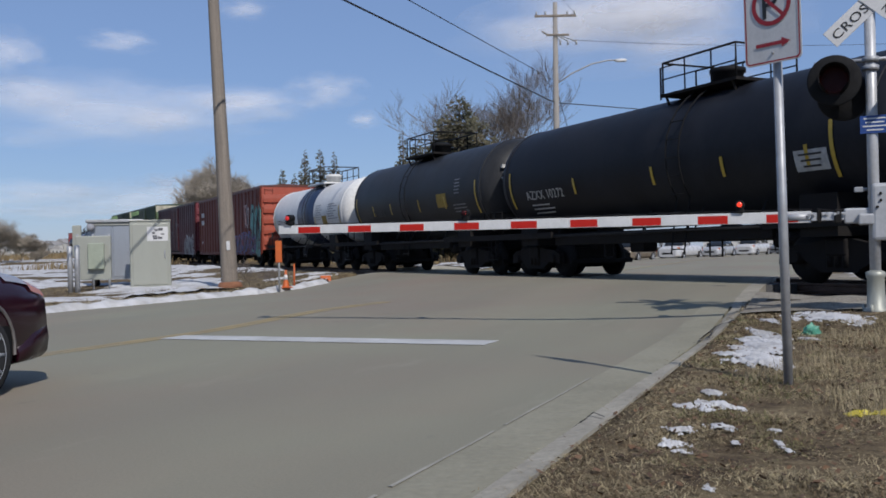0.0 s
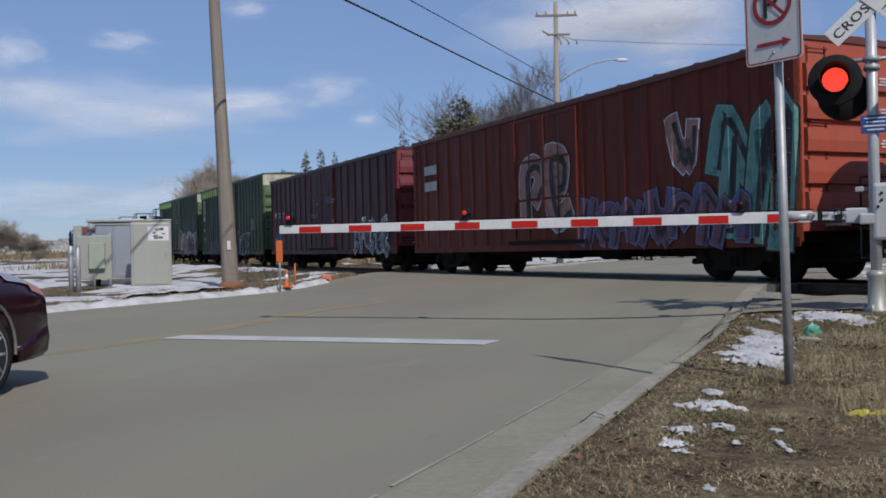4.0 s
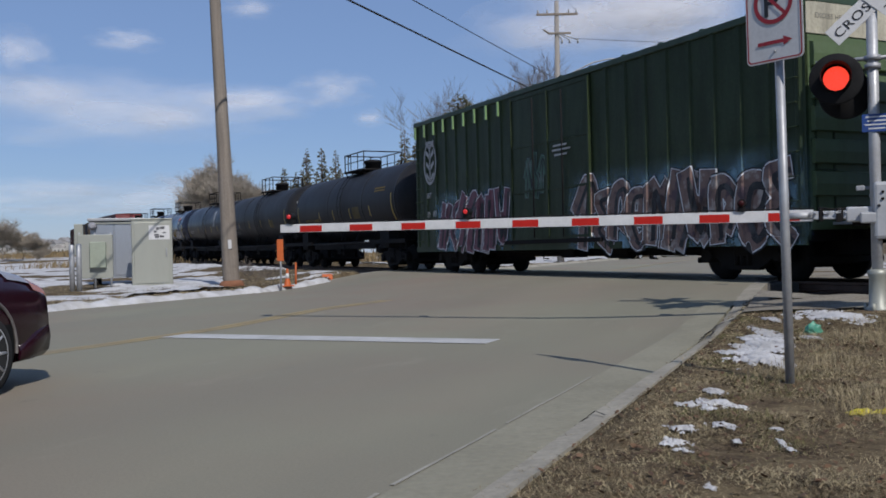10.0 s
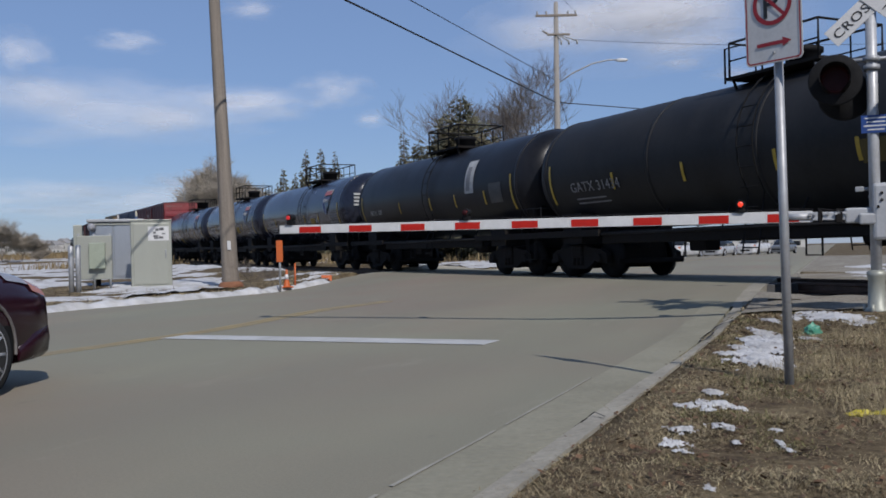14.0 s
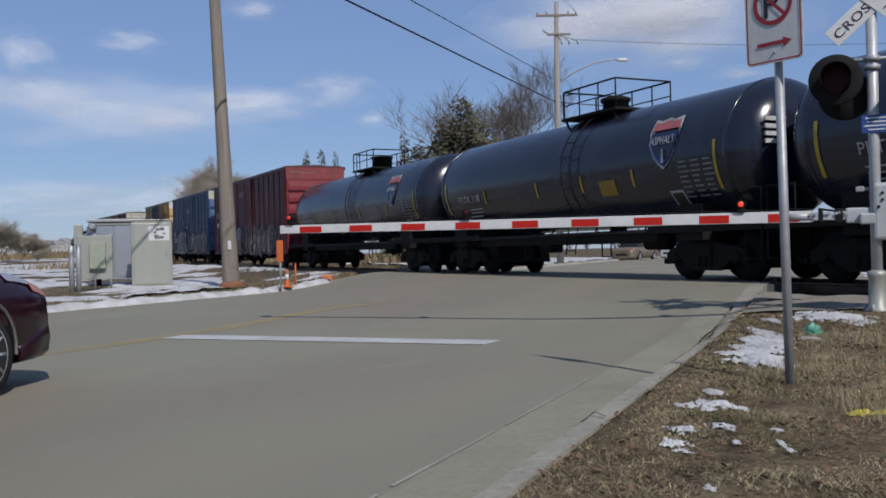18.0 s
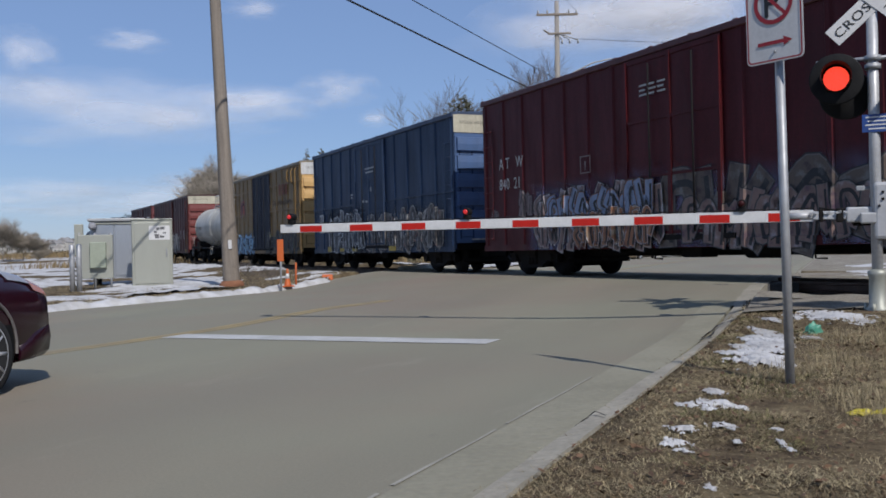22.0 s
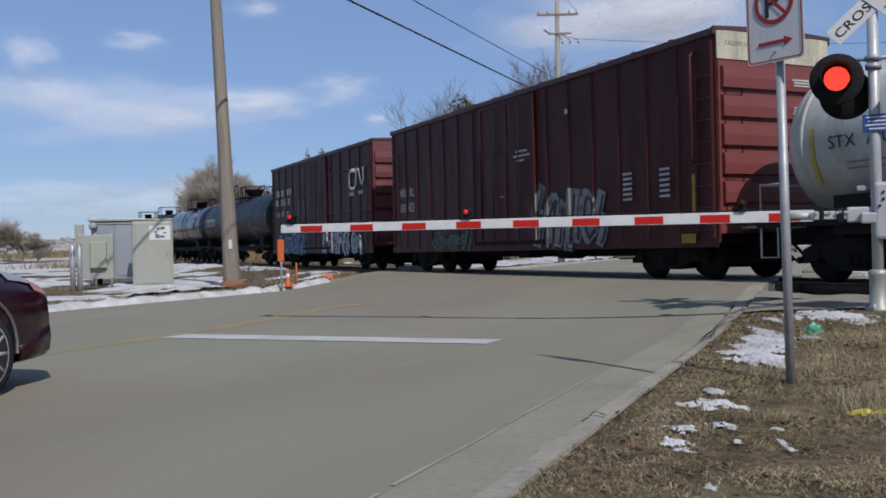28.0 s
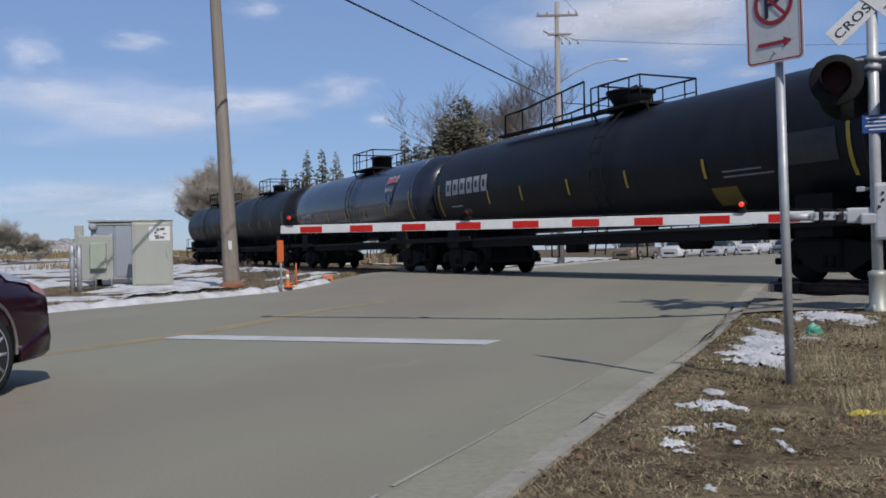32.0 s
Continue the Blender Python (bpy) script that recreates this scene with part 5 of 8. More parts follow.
graffiti(car, 1.2, 7.9, 0.72, 2.15, Y, MIX_S, WHITE_S, 52, 8, extra=HALO_S)
graffiti(car, -1.1, -0.1, 2.05, 3.0, Y, spray("dim_teal", (0.05, 0.11, 0.07)), spray("pale_green", (0.10, 0.19, 0.14)), 53, 3)
bars(car, [(0.35, 3.16, 0.6, 0.045), (0.3, 3.05, 0.8, 0.045), (0.4, 2.93, 0.55, 0.045)], M_STENCIL, -1.57)

car, hx, cz, R = tank_car("black tank car with faded yellow lettering and a railed platform", 104.9, 116.7, (0.020, 0.020, 0.022), 0.5, marks=(105.2, 107.4, 109.6, 111.6, 113.4, 116.45), jacket=(-1.5, 2.6), dirt_amount=0.35)
lettering("UTLX  64185", 0.34, M_STENCIL_YELLOW, car, flank(-hx + 1.28, 1.92, cz, R), 0.95)
flank_lines(car, -hx + 1.4, 1.75, 1.6, 2, mat("dull_ochre", (0.14, 0.10, 0.02), 0.7), cz, R, 2)
flank_lines(car, hx - 2.0, 3.0, 1.1, 2, M_STENCIL_YELLOW, cz, R, 6)
flank_plate(car, "placard", 1.9, 2.2, 0.75, 0.45, mat("dull_ochre", (0.14, 0.10, 0.02), 0.7), cz, R, "faded ochre placard")

car, hx, cz, R = tank_car("dark tank car with grey heads and white numbers", 118.6, 131.1, (0.022, 0.022, 0.023), 0.5, marks=(118.84, 121.68, 123.45, 125.93, 128.3, 130.86), jacket=(-2.2, 0.95), dirt_amount=0.3, platform_x=0.8)
head_lines(car, hx, 3)
lettering("GATX 31434", 0.34, GREY_LETTER, car, flank(-hx + 1.1, 2.05, cz, R))
flank_lines(car, -hx + 1.2, 1.88, 1.5, 2, GREY_LETTER, cz, R, 12)
flank_plate(car, "placard", 3.5, 2.15, 0.6, 0.38, mat("dull_ochre", (0.14, 0.10, 0.02), 0.7), cz, R, "faded ochre placard")

car, hx, cz, R = tank_car("black tank car with a white road-shield emblem", 132.6, 144.4, BLK, 0.36, marks=(132.85, 134.4, 136.3, 138.1, 140.6, 144.15), rail="single")
flank_plate(car, "emblem", 3.2, 2.85, 0.55, 0.95, M_STENCIL, cz, R, "worn white emblem panel")
flank_plate(car, "emblem", 3.15, 2.8, 0.24, 0.7, GREY_LETTER, cz, R + 0.008)
lettering("PRTX 107", 0.26, M_STENCIL, car, flank(-hx + 1.0, 2.05, cz, R))
flank_plate(car, "placard", 4.75, 2.3, 0.7, 0.55, mat("dull_grey_plate", (0.09, 0.09, 0.09), 0.6), cz, R, "dull data plate")

for q0, q1, num, dome in ((146.8, 158.95, "PRTX 102", "round"), (160.9, 173.3, "PRTX 118", "round")):
    car, hx, cz, R = tank_car("glossy black tank car with red, white and blue shield emblem", q0, q1, GLOSS, 0.22, marks=[q0 + k for k in (0.27, 2.88, 4.85, 6.89, 9.7, q1 - q0 - 0.25)], dome=dome, dirt_amount=0.05, platform_x=0.9)
    shield(car, 4.4, 2.88, cz, R, 0.9)
    lettering(num, 0.3, M_STENCIL, car, flank(-hx + 1.05, 2.1, cz, R))
    flank_lines(car, -hx + 1.1, 1.9, 1.6, 3, M_STENCIL, cz, R, 9)
    flank_plate(car, "placard", 2.35, 2.05, 0.62, 0.34, M_STENCIL_YELLOW, cz, R, "yellow hazard placard")
    for k in range(3):
        flank_lines(car, hx - 1.35 + 0.36 * k, 2.4, 0.32, 8, mat("grey_stencil", (0.3, 0.3, 0.31), 0.7), cz, R, 11 + k)
    flank_plate(car, "placard", hx - 1.6, 1.68, 0.42, 0.34, M_STENCIL, cz, R, "white-framed placard holder")
    flank_plate(car, "placard", hx - 1.6, 1.68, 0.32, 0.24, mat("tank_black_gap", BLK, 0.45), cz, R + 0.008, "dark placard")
    bm = bmesh.new()
    for k in range(4):
        box(bm, hx + 0.63, hx + 0.66, -1.0, -0.4, 3.0 - 0.14 * k, 3.08 - 0.14 * k)
    part("small_lettering", bm, M_STENCIL, car)

car, hx, cz, R = tank_car("glossy black tank car with tall round manway", 175.35, 189.0, GLOSS, 0.24, marks=(175.6, 178.06, 180.88, 183.88, 186.4, 188.78), dome="drum", dirt_amount=0.08, platform_x=0.4)
shield(car, 4.7, 2.88, cz, R, 0.92)
lettering("TRPX 505", 0.32, M_STENCIL, car, flank(-hx + 0.95, 2.0, cz, R))
flank_lines(car, -hx + 1.05, 1.8, 1.3, 2, M_STENCIL, cz, R, 14)
for k in range(3):
    flank_lines(car, hx - 1.3 + 0.36 * k, 2.4, 0.32, 8, GREY_LETTER, cz, R, 31 + k)
flank_plate(car, "placard", 5.7, 1.62, 0.42, 0.34, M_STENCIL, cz, R, "white-framed placard holder")
flank_plate(car, "placard", 5.7, 1.62, 0.32, 0.24, mat("tank_black_gap", BLK, 0.45), cz, R + 0.008, "dark placard")
flank_plate(car, "placard", -1.85, 1.62, 0.6, 0.32, M_STENCIL_YELLOW, cz, R, "yellow hazard placard")

car, hx, H = boxcar("dark red ribbed boxcar with pale graffiti along its foot", 190.5, 206.75, (0.160, 0.020, 0.025), band=paint("red_band", (0.30, 0.05, 0.05), 0.55), rib_gap=0.95, roof_colour=(0.12, 0.03, 0.03))
lettering("A T   W", 0.42, M_STENCIL, car, on_side(-hx + 1.0, 2.85, Y), 0.85)
lettering("840  21", 0.42, M_STENCIL, car, on_side(-hx + 1.0, 2.3, Y), 0.85)
MAUVE = spray("mauve_tan", (0.20, 0.13, 0.11), (0.09, 0.05, 0.07), (0.30, 0.26, 0.27))
DUSTY_BLUE = spray("dusty_blue", (0.14, 0.16, 0.26), (0.08, 0.07, 0.14), (0.30, 0.32, 0.38))
RUST_S = spray("rust", (0.26, 0.11, 0.05), (0.12, 0.05, 0.04), (0.32, 0.24, 0.16))
PALE_S = spray("pale_rose", (0.42, 0.36, 0.34), (0.20, 0.13, 0.13), (0.5, 0.48, 0.48))
graffiti(car, -hx + 2.7, -hx + 7.9, 0.7, 2.05, Y, MAUVE, PALE_S, 61, 12, extra=(0.14, 0.15, 0.26))
graffiti(car, -hx + 3.2, -hx + 7.6, 1.2, 1.95, Y, DUSTY_BLUE, RUST_S, 64, 9, over=0.046)
graffiti(car, -hx + 4.6, -hx + 7.7, 0.75, 1.5, Y, RUST_S, PALE_S, 65, 8, over=0.080)
graffiti(car, -0.2, 6.2, 0.7, 1.95, Y, spray("umber", (0.10, 0.075, 0.06), (0.05, 0.03, 0.035), (0.16, 0.15, 0.14)), spray("ash", (0.15, 0.13, 0.12), (0.07, 0.05, 0.06)), 62, 5, extra=(0.10, 0.09, 0.15))
graffiti(car, 0.4, 5.6, 0.75, 1.6, Y, MAUVE, spray("ash", (0.15, 0.13, 0.12)), 66, 9, over=0.02)
SCRAWL_S = spray("dusty_scrawl", (0.20, 0.15, 0.145), (0.12, 0.07, 0.07))
graffiti(car, -hx + 1.95, -hx + 2.6, 1.55, 2.15, Y, SCRAWL_S, SCRAWL_S, 67, 3)
graffiti(car, -hx + 0.42, -hx + 0.8, 1.5, 1.75, Y, SCRAWL_S, SCRAWL_S, 68, 2)
bars(car, [(-hx + 4.9, 2.42, 0.42, 0.025), (-hx + 4.9, 2.8, 0.42, 0.025), (-hx + 4.9, 2.42, 0.03, 0.4), (-hx + 5.29, 2.42, 0.03, 0.4), (-hx + 5.08, 2.5, 0.05, 0.2)], SCRAWL_S, Y, "boxed_mark")
bars(car, [(-0.9 + 0.3 * (k % 3), 4.05 - 0.1 * (k // 3), 0.25 - 0.05 * (k % 2), 0.04) for k in range(9)], M_STENCIL, -1.575)

car, hx, H = boxcar("blue boxcar with cream top band and large graffiti letters", 208.7, 222.45, (0.050, 0.092, 0.19), band=M_CREAM, rib_gap=1.06, door_at=-0.1, door_w=3.0, belts=(2.5,), roof_colour=(0.05, 0.08, 0.15))
bars(car, [(-hx + 0.95, 1.93, 0.5, 0.34), (-hx + 0.95, 1.5, 0.62, 0.34), (-hx + 1.8, 1.5, 0.36, 0.34)], M_STENCIL, Y, "number_panel")
lettering("NS", 0.32, M_STENCIL_DARK, car, on_side(-hx + 1.0, 1.98, Y - 0.006))
lettering("4734", 0.28, M_STENCIL_DARK, car, on_side(-hx + 0.98, 1.56, Y - 0.006), 0.85)
lettering("31", 0.28, M_STENCIL_DARK, car, on_side(-hx + 1.83, 1.56, Y - 0.006), 0.85)
graffiti(car, -4.95, -0.7, 0.75, 2.3, Y - 0.03, spray("smoke", (0.16, 0.16, 0.16), (0.04, 0.04, 0.045), (0.32, 0.31, 0.30)), WHITE_S, 71, 8, extra=(0.02, 0.022, 0.03))
graffiti(car, -0.4, hx - 0.8, 0.75, 2.0, Y - 0.03, spray("mud", (0.09, 0.08, 0.075), (0.20, 0.15, 0.12), (0.34, 0.32, 0.30)), spray("pale_grey", (0.4, 0.39, 0.37), (0.3, 0.12, 0.08)), 72, 11, extra=(0.10, 0.11, 0.13))
bars(car, [(-4.9, 0.72, 0.42, 0.2), (-3.4, 0.72, 0.5, 0.13), (-1.95, 0.72, 0.5, 0.16), (1.8, 0.72, 0.6, 0.16)], YEL_S, -1.545, "yellow_dab")
bars(car, [(-0.35, 3.72, 0.9, 0.06), (-0.3, 3.58, 0.75, 0.06), (-1.95, 2.85, 0.25, 0.06), (-1.95, 2.74, 0.22, 0.06), (-0.75, 2.52, 0.25, 0.09), (-0.35, 2.5, 0.2, 0.09), (0.15, 2.9, 0.12, 0.16)], M_STENCIL, -1.57)

car, hx, H = boxcar("faded yellow boxcar with a dark blue sliding door", 224.4, 237.55, (0.46, 0.29, 0.115), band=paint("white_band", (0.75, 0.75, 0.73), 0.5), rib_gap=0.95, door_at=-0.4, door_w=3.3, belts=(2.76, 4.0), conduits=((0.55, 2.3, 4.5), (1.2, 4.0, 4.5), (1.9, 4.1, 4.5)),
                    door_colour=(0.020, 0.026, 0.048), roof_colour=(0.3, 0.24, 0.15), dirt_amount=0.4)
graffiti(car, -6.1, -2.0, 0.72, 1.55, Y, SKY_S, BLUE_S, 81, 7, extra=HALO_S)
graffiti(car, 0.6, hx - 0.5, 0.75, 1.6, Y, BLACK_S, spray("olive", (0.16, 0.17, 0.10)), 82, 8)
graffiti(car, -5.0, -4.2, 2.8, 3.7, Y, spray("dull_red", (0.30, 0.08, 0.06)), spray("dull_violet", (0.12, 0.08, 0.16)), 83, 1)
lettering("Railcar Pooling Experts", 0.37, mat("brown_stencil", (0.07, 0.035, 0.015), 0.7), car, on_side(2.05, 3.02, Y), 0.86)
bars(car, [(3.1 + 0.55 * k, 3.48, 0.3, 0.5) for k in range(3)], mat("dull_red_stencil", (0.25, 0.07, 0.03), 0.7), Y)

car, hx, cz, R = tank_car("plain white tank car with white railing", 239.95, 250.6, (0.66, 0.655, 0.60), 0.45, top=3.75, dia=2.65, tapes=3, name="white_tank_car", rail="single", dome="round", sub=(0.48, 0.46, 0.40), dirt_amount=0.45, jacket=(0.6,))
lettering("STX  770405", 0.30, M_STENCIL_DARK, car, flank(-hx + 0.6, 2.25, cz, R))
flank_lines(car, -hx + 0.9, 2.0, 1.3, 2, mat("grey_stencil", (0.3, 0.3, 0.31), 0.7), cz, R, 15)

car, hx, H = boxcar("red-brown ribbed boxcar with cream top band", 252.5, 268.7, (0.125, 0.029, 0.025), band=M_CREAM, conduits=((0.6, 2.4, 4.4),), rib_gap=0.97, roof_colour=(0.09, 0.035, 0.03))
lettering("NO   KL", 0.42, M_STENCIL, car, on_side(-hx + 0.8, 2.5, Y), 0.75)
lettering("601  422", 0.42, M_STENCIL, car, on_side(-hx + 0.8, 2.0, Y), 0.75)
graffiti(car, 1.35, 4.6, 0.8, 2.05, Y, spray("dull_silver", (0.22, 0.21, 0.2), (0.08, 0.06, 0.06)), BLACK_S, 91, 5)
graffiti(car, -4.9, -2.0, 0.75, 1.2, Y, spray("dim_teal", (0.06, 0.13, 0.09)), spray("dim_olive", (0.10, 0.11, 0.09)), 92, 4)
bars(car, [(5.2 + 1.25 * (k % 2), 2.25 - 0.11 * (k // 2), 0.32, 0.05) for k in range(12)] + [(0.55, 3.22, 0.6, 0.05), (0.45, 3.1, 0.85, 0.05), (0.6, 2.98, 0.4, 0.05), (-0.3, 2.1, 0.3, 0.06), (2.95, 3.9, 0.12, 0.12)], M_STENCIL, Y)
bars(car, [(hx - 0.66, 1.2, 0.09, 0.9), (hx - 1.0, 0.75, 0.42, 0.18)], M_STENCIL_YELLOW, Y)

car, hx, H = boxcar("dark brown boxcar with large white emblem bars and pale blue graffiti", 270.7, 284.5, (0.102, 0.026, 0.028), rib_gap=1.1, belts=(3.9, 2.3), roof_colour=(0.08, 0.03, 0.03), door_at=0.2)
bm = bmesh.new()
for pts in (((5.3, 3.82), (4.75, 3.82), (4.6, 3.65), (4.6, 3.28), (4.78, 3.12), (5.2, 3.12), (5.34, 3.3), (5.38, 3.7), (5.5, 3.86), (5.66, 3.8), (5.9, 3.3), (6.05, 3.24), (6.14, 3.4), (6.14, 3.86)),):
    tube(bm, [(x, Y, z) for x, z in pts], 0.075, 6)
    for v in bm.verts:
        v.co.y = Y + 0.08 * (v.co.y - Y)
bars(car, [(4.65 + 0.13 * k, 2.86, 0.09, 0.14) for k in range(4)] + [(5.6 + 0.13 * k, 2.88, 0.09, 0.14) for k in range(4)], M_STENCIL, Y)
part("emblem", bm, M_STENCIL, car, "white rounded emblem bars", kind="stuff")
bars(car, [(-hx + 0.85 + 0.98 * c + 0.23 * k, 3.4 - 0.45 * r_, 0.05 + 0.13 * ((k + c + r_) % 3 > 0), 0.3) for r_ in range(2) for c in range(3) for k in range(3 if (c + r_) % 2 == 0 else 2)], M_STENCIL, Y, "emblem")
lettering("CNA   405   717", 0.32, M_STENCIL, car, on_side(-hx + 0.85, 2.42, Y), 0.98)
graffiti(car, -5.7, -1.2, 0.7, 1.5, Y, spray("steel_blue", (0.15, 0.24, 0.36)), spray("navy", (0.03, 0.05, 0.10)), 101, 5, extra=(0.16, 0.25, 0.36))
graffiti(car, 1.2, 5.8, 0.7, 1.5, Y, SILVER_S, BLACK_S, 102, 7)
bars(car, [(-2.2 + 0.75 * (k % 2), 2.95 - 0.11 * (k // 2), 0.3 - 0.06 * (k % 3), 0.03) for k in range(12)], GREY_LETTER, -1.575)

car, hx, cz, R = tank_car("long black tank car with big bowl-shaped manway and white block letters", 286.2, 302.3, BLK, 0.42, marks=(286.5, 289.98, 292.49, 294.81, 297.06, 298.87, 302.03), dome="bowl", platform_x=0.2)
bm = bmesh.new()
for y in (-0.8, 0.8):
    tube(bm, [(-4.55, y, 3.95), (-4.55, y, 4.5), (-3.6, y, 4.52), (-0.6, y, 4.78), (-0.6, y, 3.95)], 0.028, 6)
    for x in (-3.6, -2.6, -1.6):
        tube(bm, [(x, y, 3.95), (x, y, 4.55 + 0.08 * (x + 3.6))], 0.018, 5)
    box(bm, -4.8, 0.4, y - 0.1, y + 0.1, 3.89, 3.95)
part("walkway_rail", bm, M_BLACK, car, "railed walkway along the tank top")
# the owner's name as plain white blocks
bm_x = -hx + 0.72
for k in range(6):
    flank_plate(car, "emblem", bm_x + 0.22 + 0.46 * k, 2.62, 0.36, 0.46, M_STENCIL, cz, R, "white block emblem")
    flank_plate(car, "emblem", bm_x + 0.22 + 0.46 * k, 2.62, 0.14, 0.2, mat("tank_black_gap", BLK, 0.45), cz, R + 0.008)
flank_lines(car, -hx + 1.0, 2.05, 0.9, 1, M_STENCIL, cz, R, 17)
flank_plate(car, "placard", 4.65, 1.65, 0.7, 0.34, mat("dull_yellow_plate", (0.22, 0.16, 0.02), 0.7), cz, R, "yellow hazard placard")
flank_lines(car, 4.75, 2.1, 1.5, 2, mat("grey_stencil", (0.3, 0.3, 0.31), 0.7), cz, R, 18)
flank_plate(car, "placard", 6.95, 2.35, 1.1, 0.55, mat("dark_grey_plate", (0.04, 0.04, 0.045), 0.6), cz, R, "dull data plate")

car, hx, cz, R = tank_car("glossy black tank car with shield emblem and railed platform", 304.2, 317.6, GLOSS, 0.22, tapes=7, dome="drum", platform_x=0.6, dirt_amount=0.05)
shield(car, 4.7, 2.88, cz, R, 0.92)
lettering("TRPX 509", 0.3, M_STENCIL, car, flank(-hx + 0.85, 2.2, cz, R))
car, hx, cz, R = tank_car("black tank car with low manway", 319.9, 331.6, BLK, 0.45, tapes=6, rail="single")
car, hx, cz, R = tank_car("black tank car at the tail of the train", 333.9, 345.0, BLK, 0.45, tapes=6, rail="single", platform_x=0.6)


# ---- crossing signal with lowered gate ----
def signal_lamp(parent, m, name="flashing_lamp"):
    """A round black target with hood; the lens disc turns its lit or its dark face outwards."""
    bm = bmesh.new()
    lathe(bm, [(-0.02, 0.05), (-0.018, 0.288), (-0.008, 0.302), (0.004, 0.302), (0.012, 0.288), (0.012, 0.16)], "x", 40)
    lathe(bm, [(-0.24, 0.09), (-0.2, 0.15), (-0.02, 0.17)], "x", 24)
    target = part(name, bm, M_BLACK, parent, "black round signal target with hood", m=m)
    bm = bmesh.new()
    inner, outer = [], []
    n = 24
    for x, bottom in ((0.01, 20), (0.30, 70)):
        ri, ro = [], []
        for k in range(n + 1):
            a = radians(-90 + bottom + (360 - 2 * bottom) * k / n)
            ri.append(bm.verts.new((x, 0.168 * math.cos(a), 0.168 * math.sin(a))))
            ro.append(bm.verts.new((x, 0.176 * math.cos(a), 0.176 * math.sin(a))))
        inner.append(ri), outer.append(ro)
    for k in range(n):
        bm.faces.new((inner[0][k], inner[0][k + 1], inner[1][k + 1], inner[1][k]))
        bm.faces.new((outer[0][k + 1], outer[0][k], outer[1][k], outer[1][k + 1]))
        bm.faces.new((inner[1][k], inner[1][k + 1], outer[1][k + 1], outer[1][k]))
    part("hood", bm, M_BLACK, target, "black visor hood")
    bm = bmesh.new()
    lathe(bm, [(-0.006, 0.01), (-0.006, 0.142), (0.006, 0.142), (0.006, 0.01)], "x", 32, smooth=False)
    me = mesh_of("lens_disc", bm, M_LENS_ON)
    me.materials.append(M_LENS_OFF)
    for p in me.polygons:
        p.material_index = 0 if p.center.x > 0.004 else 1
    return part("lens_disc", me, None, target, "round red signal lens", m=pose(0.03, 0, 0))


MAST = (5.10, 10.96)
FACE = math.degrees(math.atan2(-RD.y, -RD.x))
signal = thing("crossing_signal", "silver railway crossing signal with lowered striped gate", "crossing signal", pose(MAST[0], MAST[1], 0.12))
bm = bmesh.new()
tube(bm, [(0, 0, 0.05), (0, 0, 4.3)], 0.062, 20)
part("mast", bm, M_ALU_PAINT, signal, "silver steel mast")
bm = bmesh.new()
rbox(bm, -0.21, 0.21, -0.21, 0.21, -0.06, 0.10, 0.02)
part("foundation", bm, M_KERB, signal, "concrete foundation")
bm = bmesh.new()
lathe(bm, [(0.08, 0.14), (0.14, 0.14), (0.17, 0.105), (0.50, 0.095), (0.53, 0.11), (0.58, 0.11), (0.6, 0.065)], "z", 20)
for k in range(4):
    a = radians(45 + 90 * k)
    lathe(bm, [(0.08, 0.022), (0.2, 0.022)], "z", 8, centre=(0.145 * math.cos(a), 0.145 * math.sin(a), 0))
part("junction_base", bm, M_GALV_DULL, signal, "cast junction base")
bm = bmesh.new()
side = RN
tube(bm, [tuple(-side * 0.62 + Vector((0, 0, 3.08))), tuple(side * 0.62 + Vector((0, 0, 3.08)))], 0.025, 10)
for z in (2.98, 3.08):
    lathe(bm, [(z - 0.03, 0.09), (z + 0.03, 0.09)], "z", 14)
for sgn in (-1, 1):
    tube(bm, [tuple(side * 0.42 * sgn + Vector((0, 0, 3.08))), tuple(side * 0.42 * sgn + Vector((0, 0, 2.80)))], 0.022, 8)
part("cross_arm", bm, M_GALV, signal, "galvanised lamp bracket")
DISCS = []
for sgn, phase in ((-1, 0), (1, 1)):
    p = side * (0.40 if sgn < 0 else 0.5) * sgn - RD * 0.13
    DISCS.append((signal_lamp(signal, pose(p.x, p.y, 2.85, 0, 0, FACE)), phase))
for sgn in (-1, 1):
    p = side * (0.30 if sgn < 0 else 0.5) * sgn + RD * 0.13
    bm = bmesh.new()
    lathe(bm, [(-0.02, 0.05), (-0.018, 0.29), (0.004, 0.305), (0.012, 0.17), (0.05, 0.16)], "x", 32)
    part("rear_lamp", bm, M_BLACK, signal, "black target for the other approach", m=pose(p.x, p.y, 2.70, 0, 0, FACE + 180))
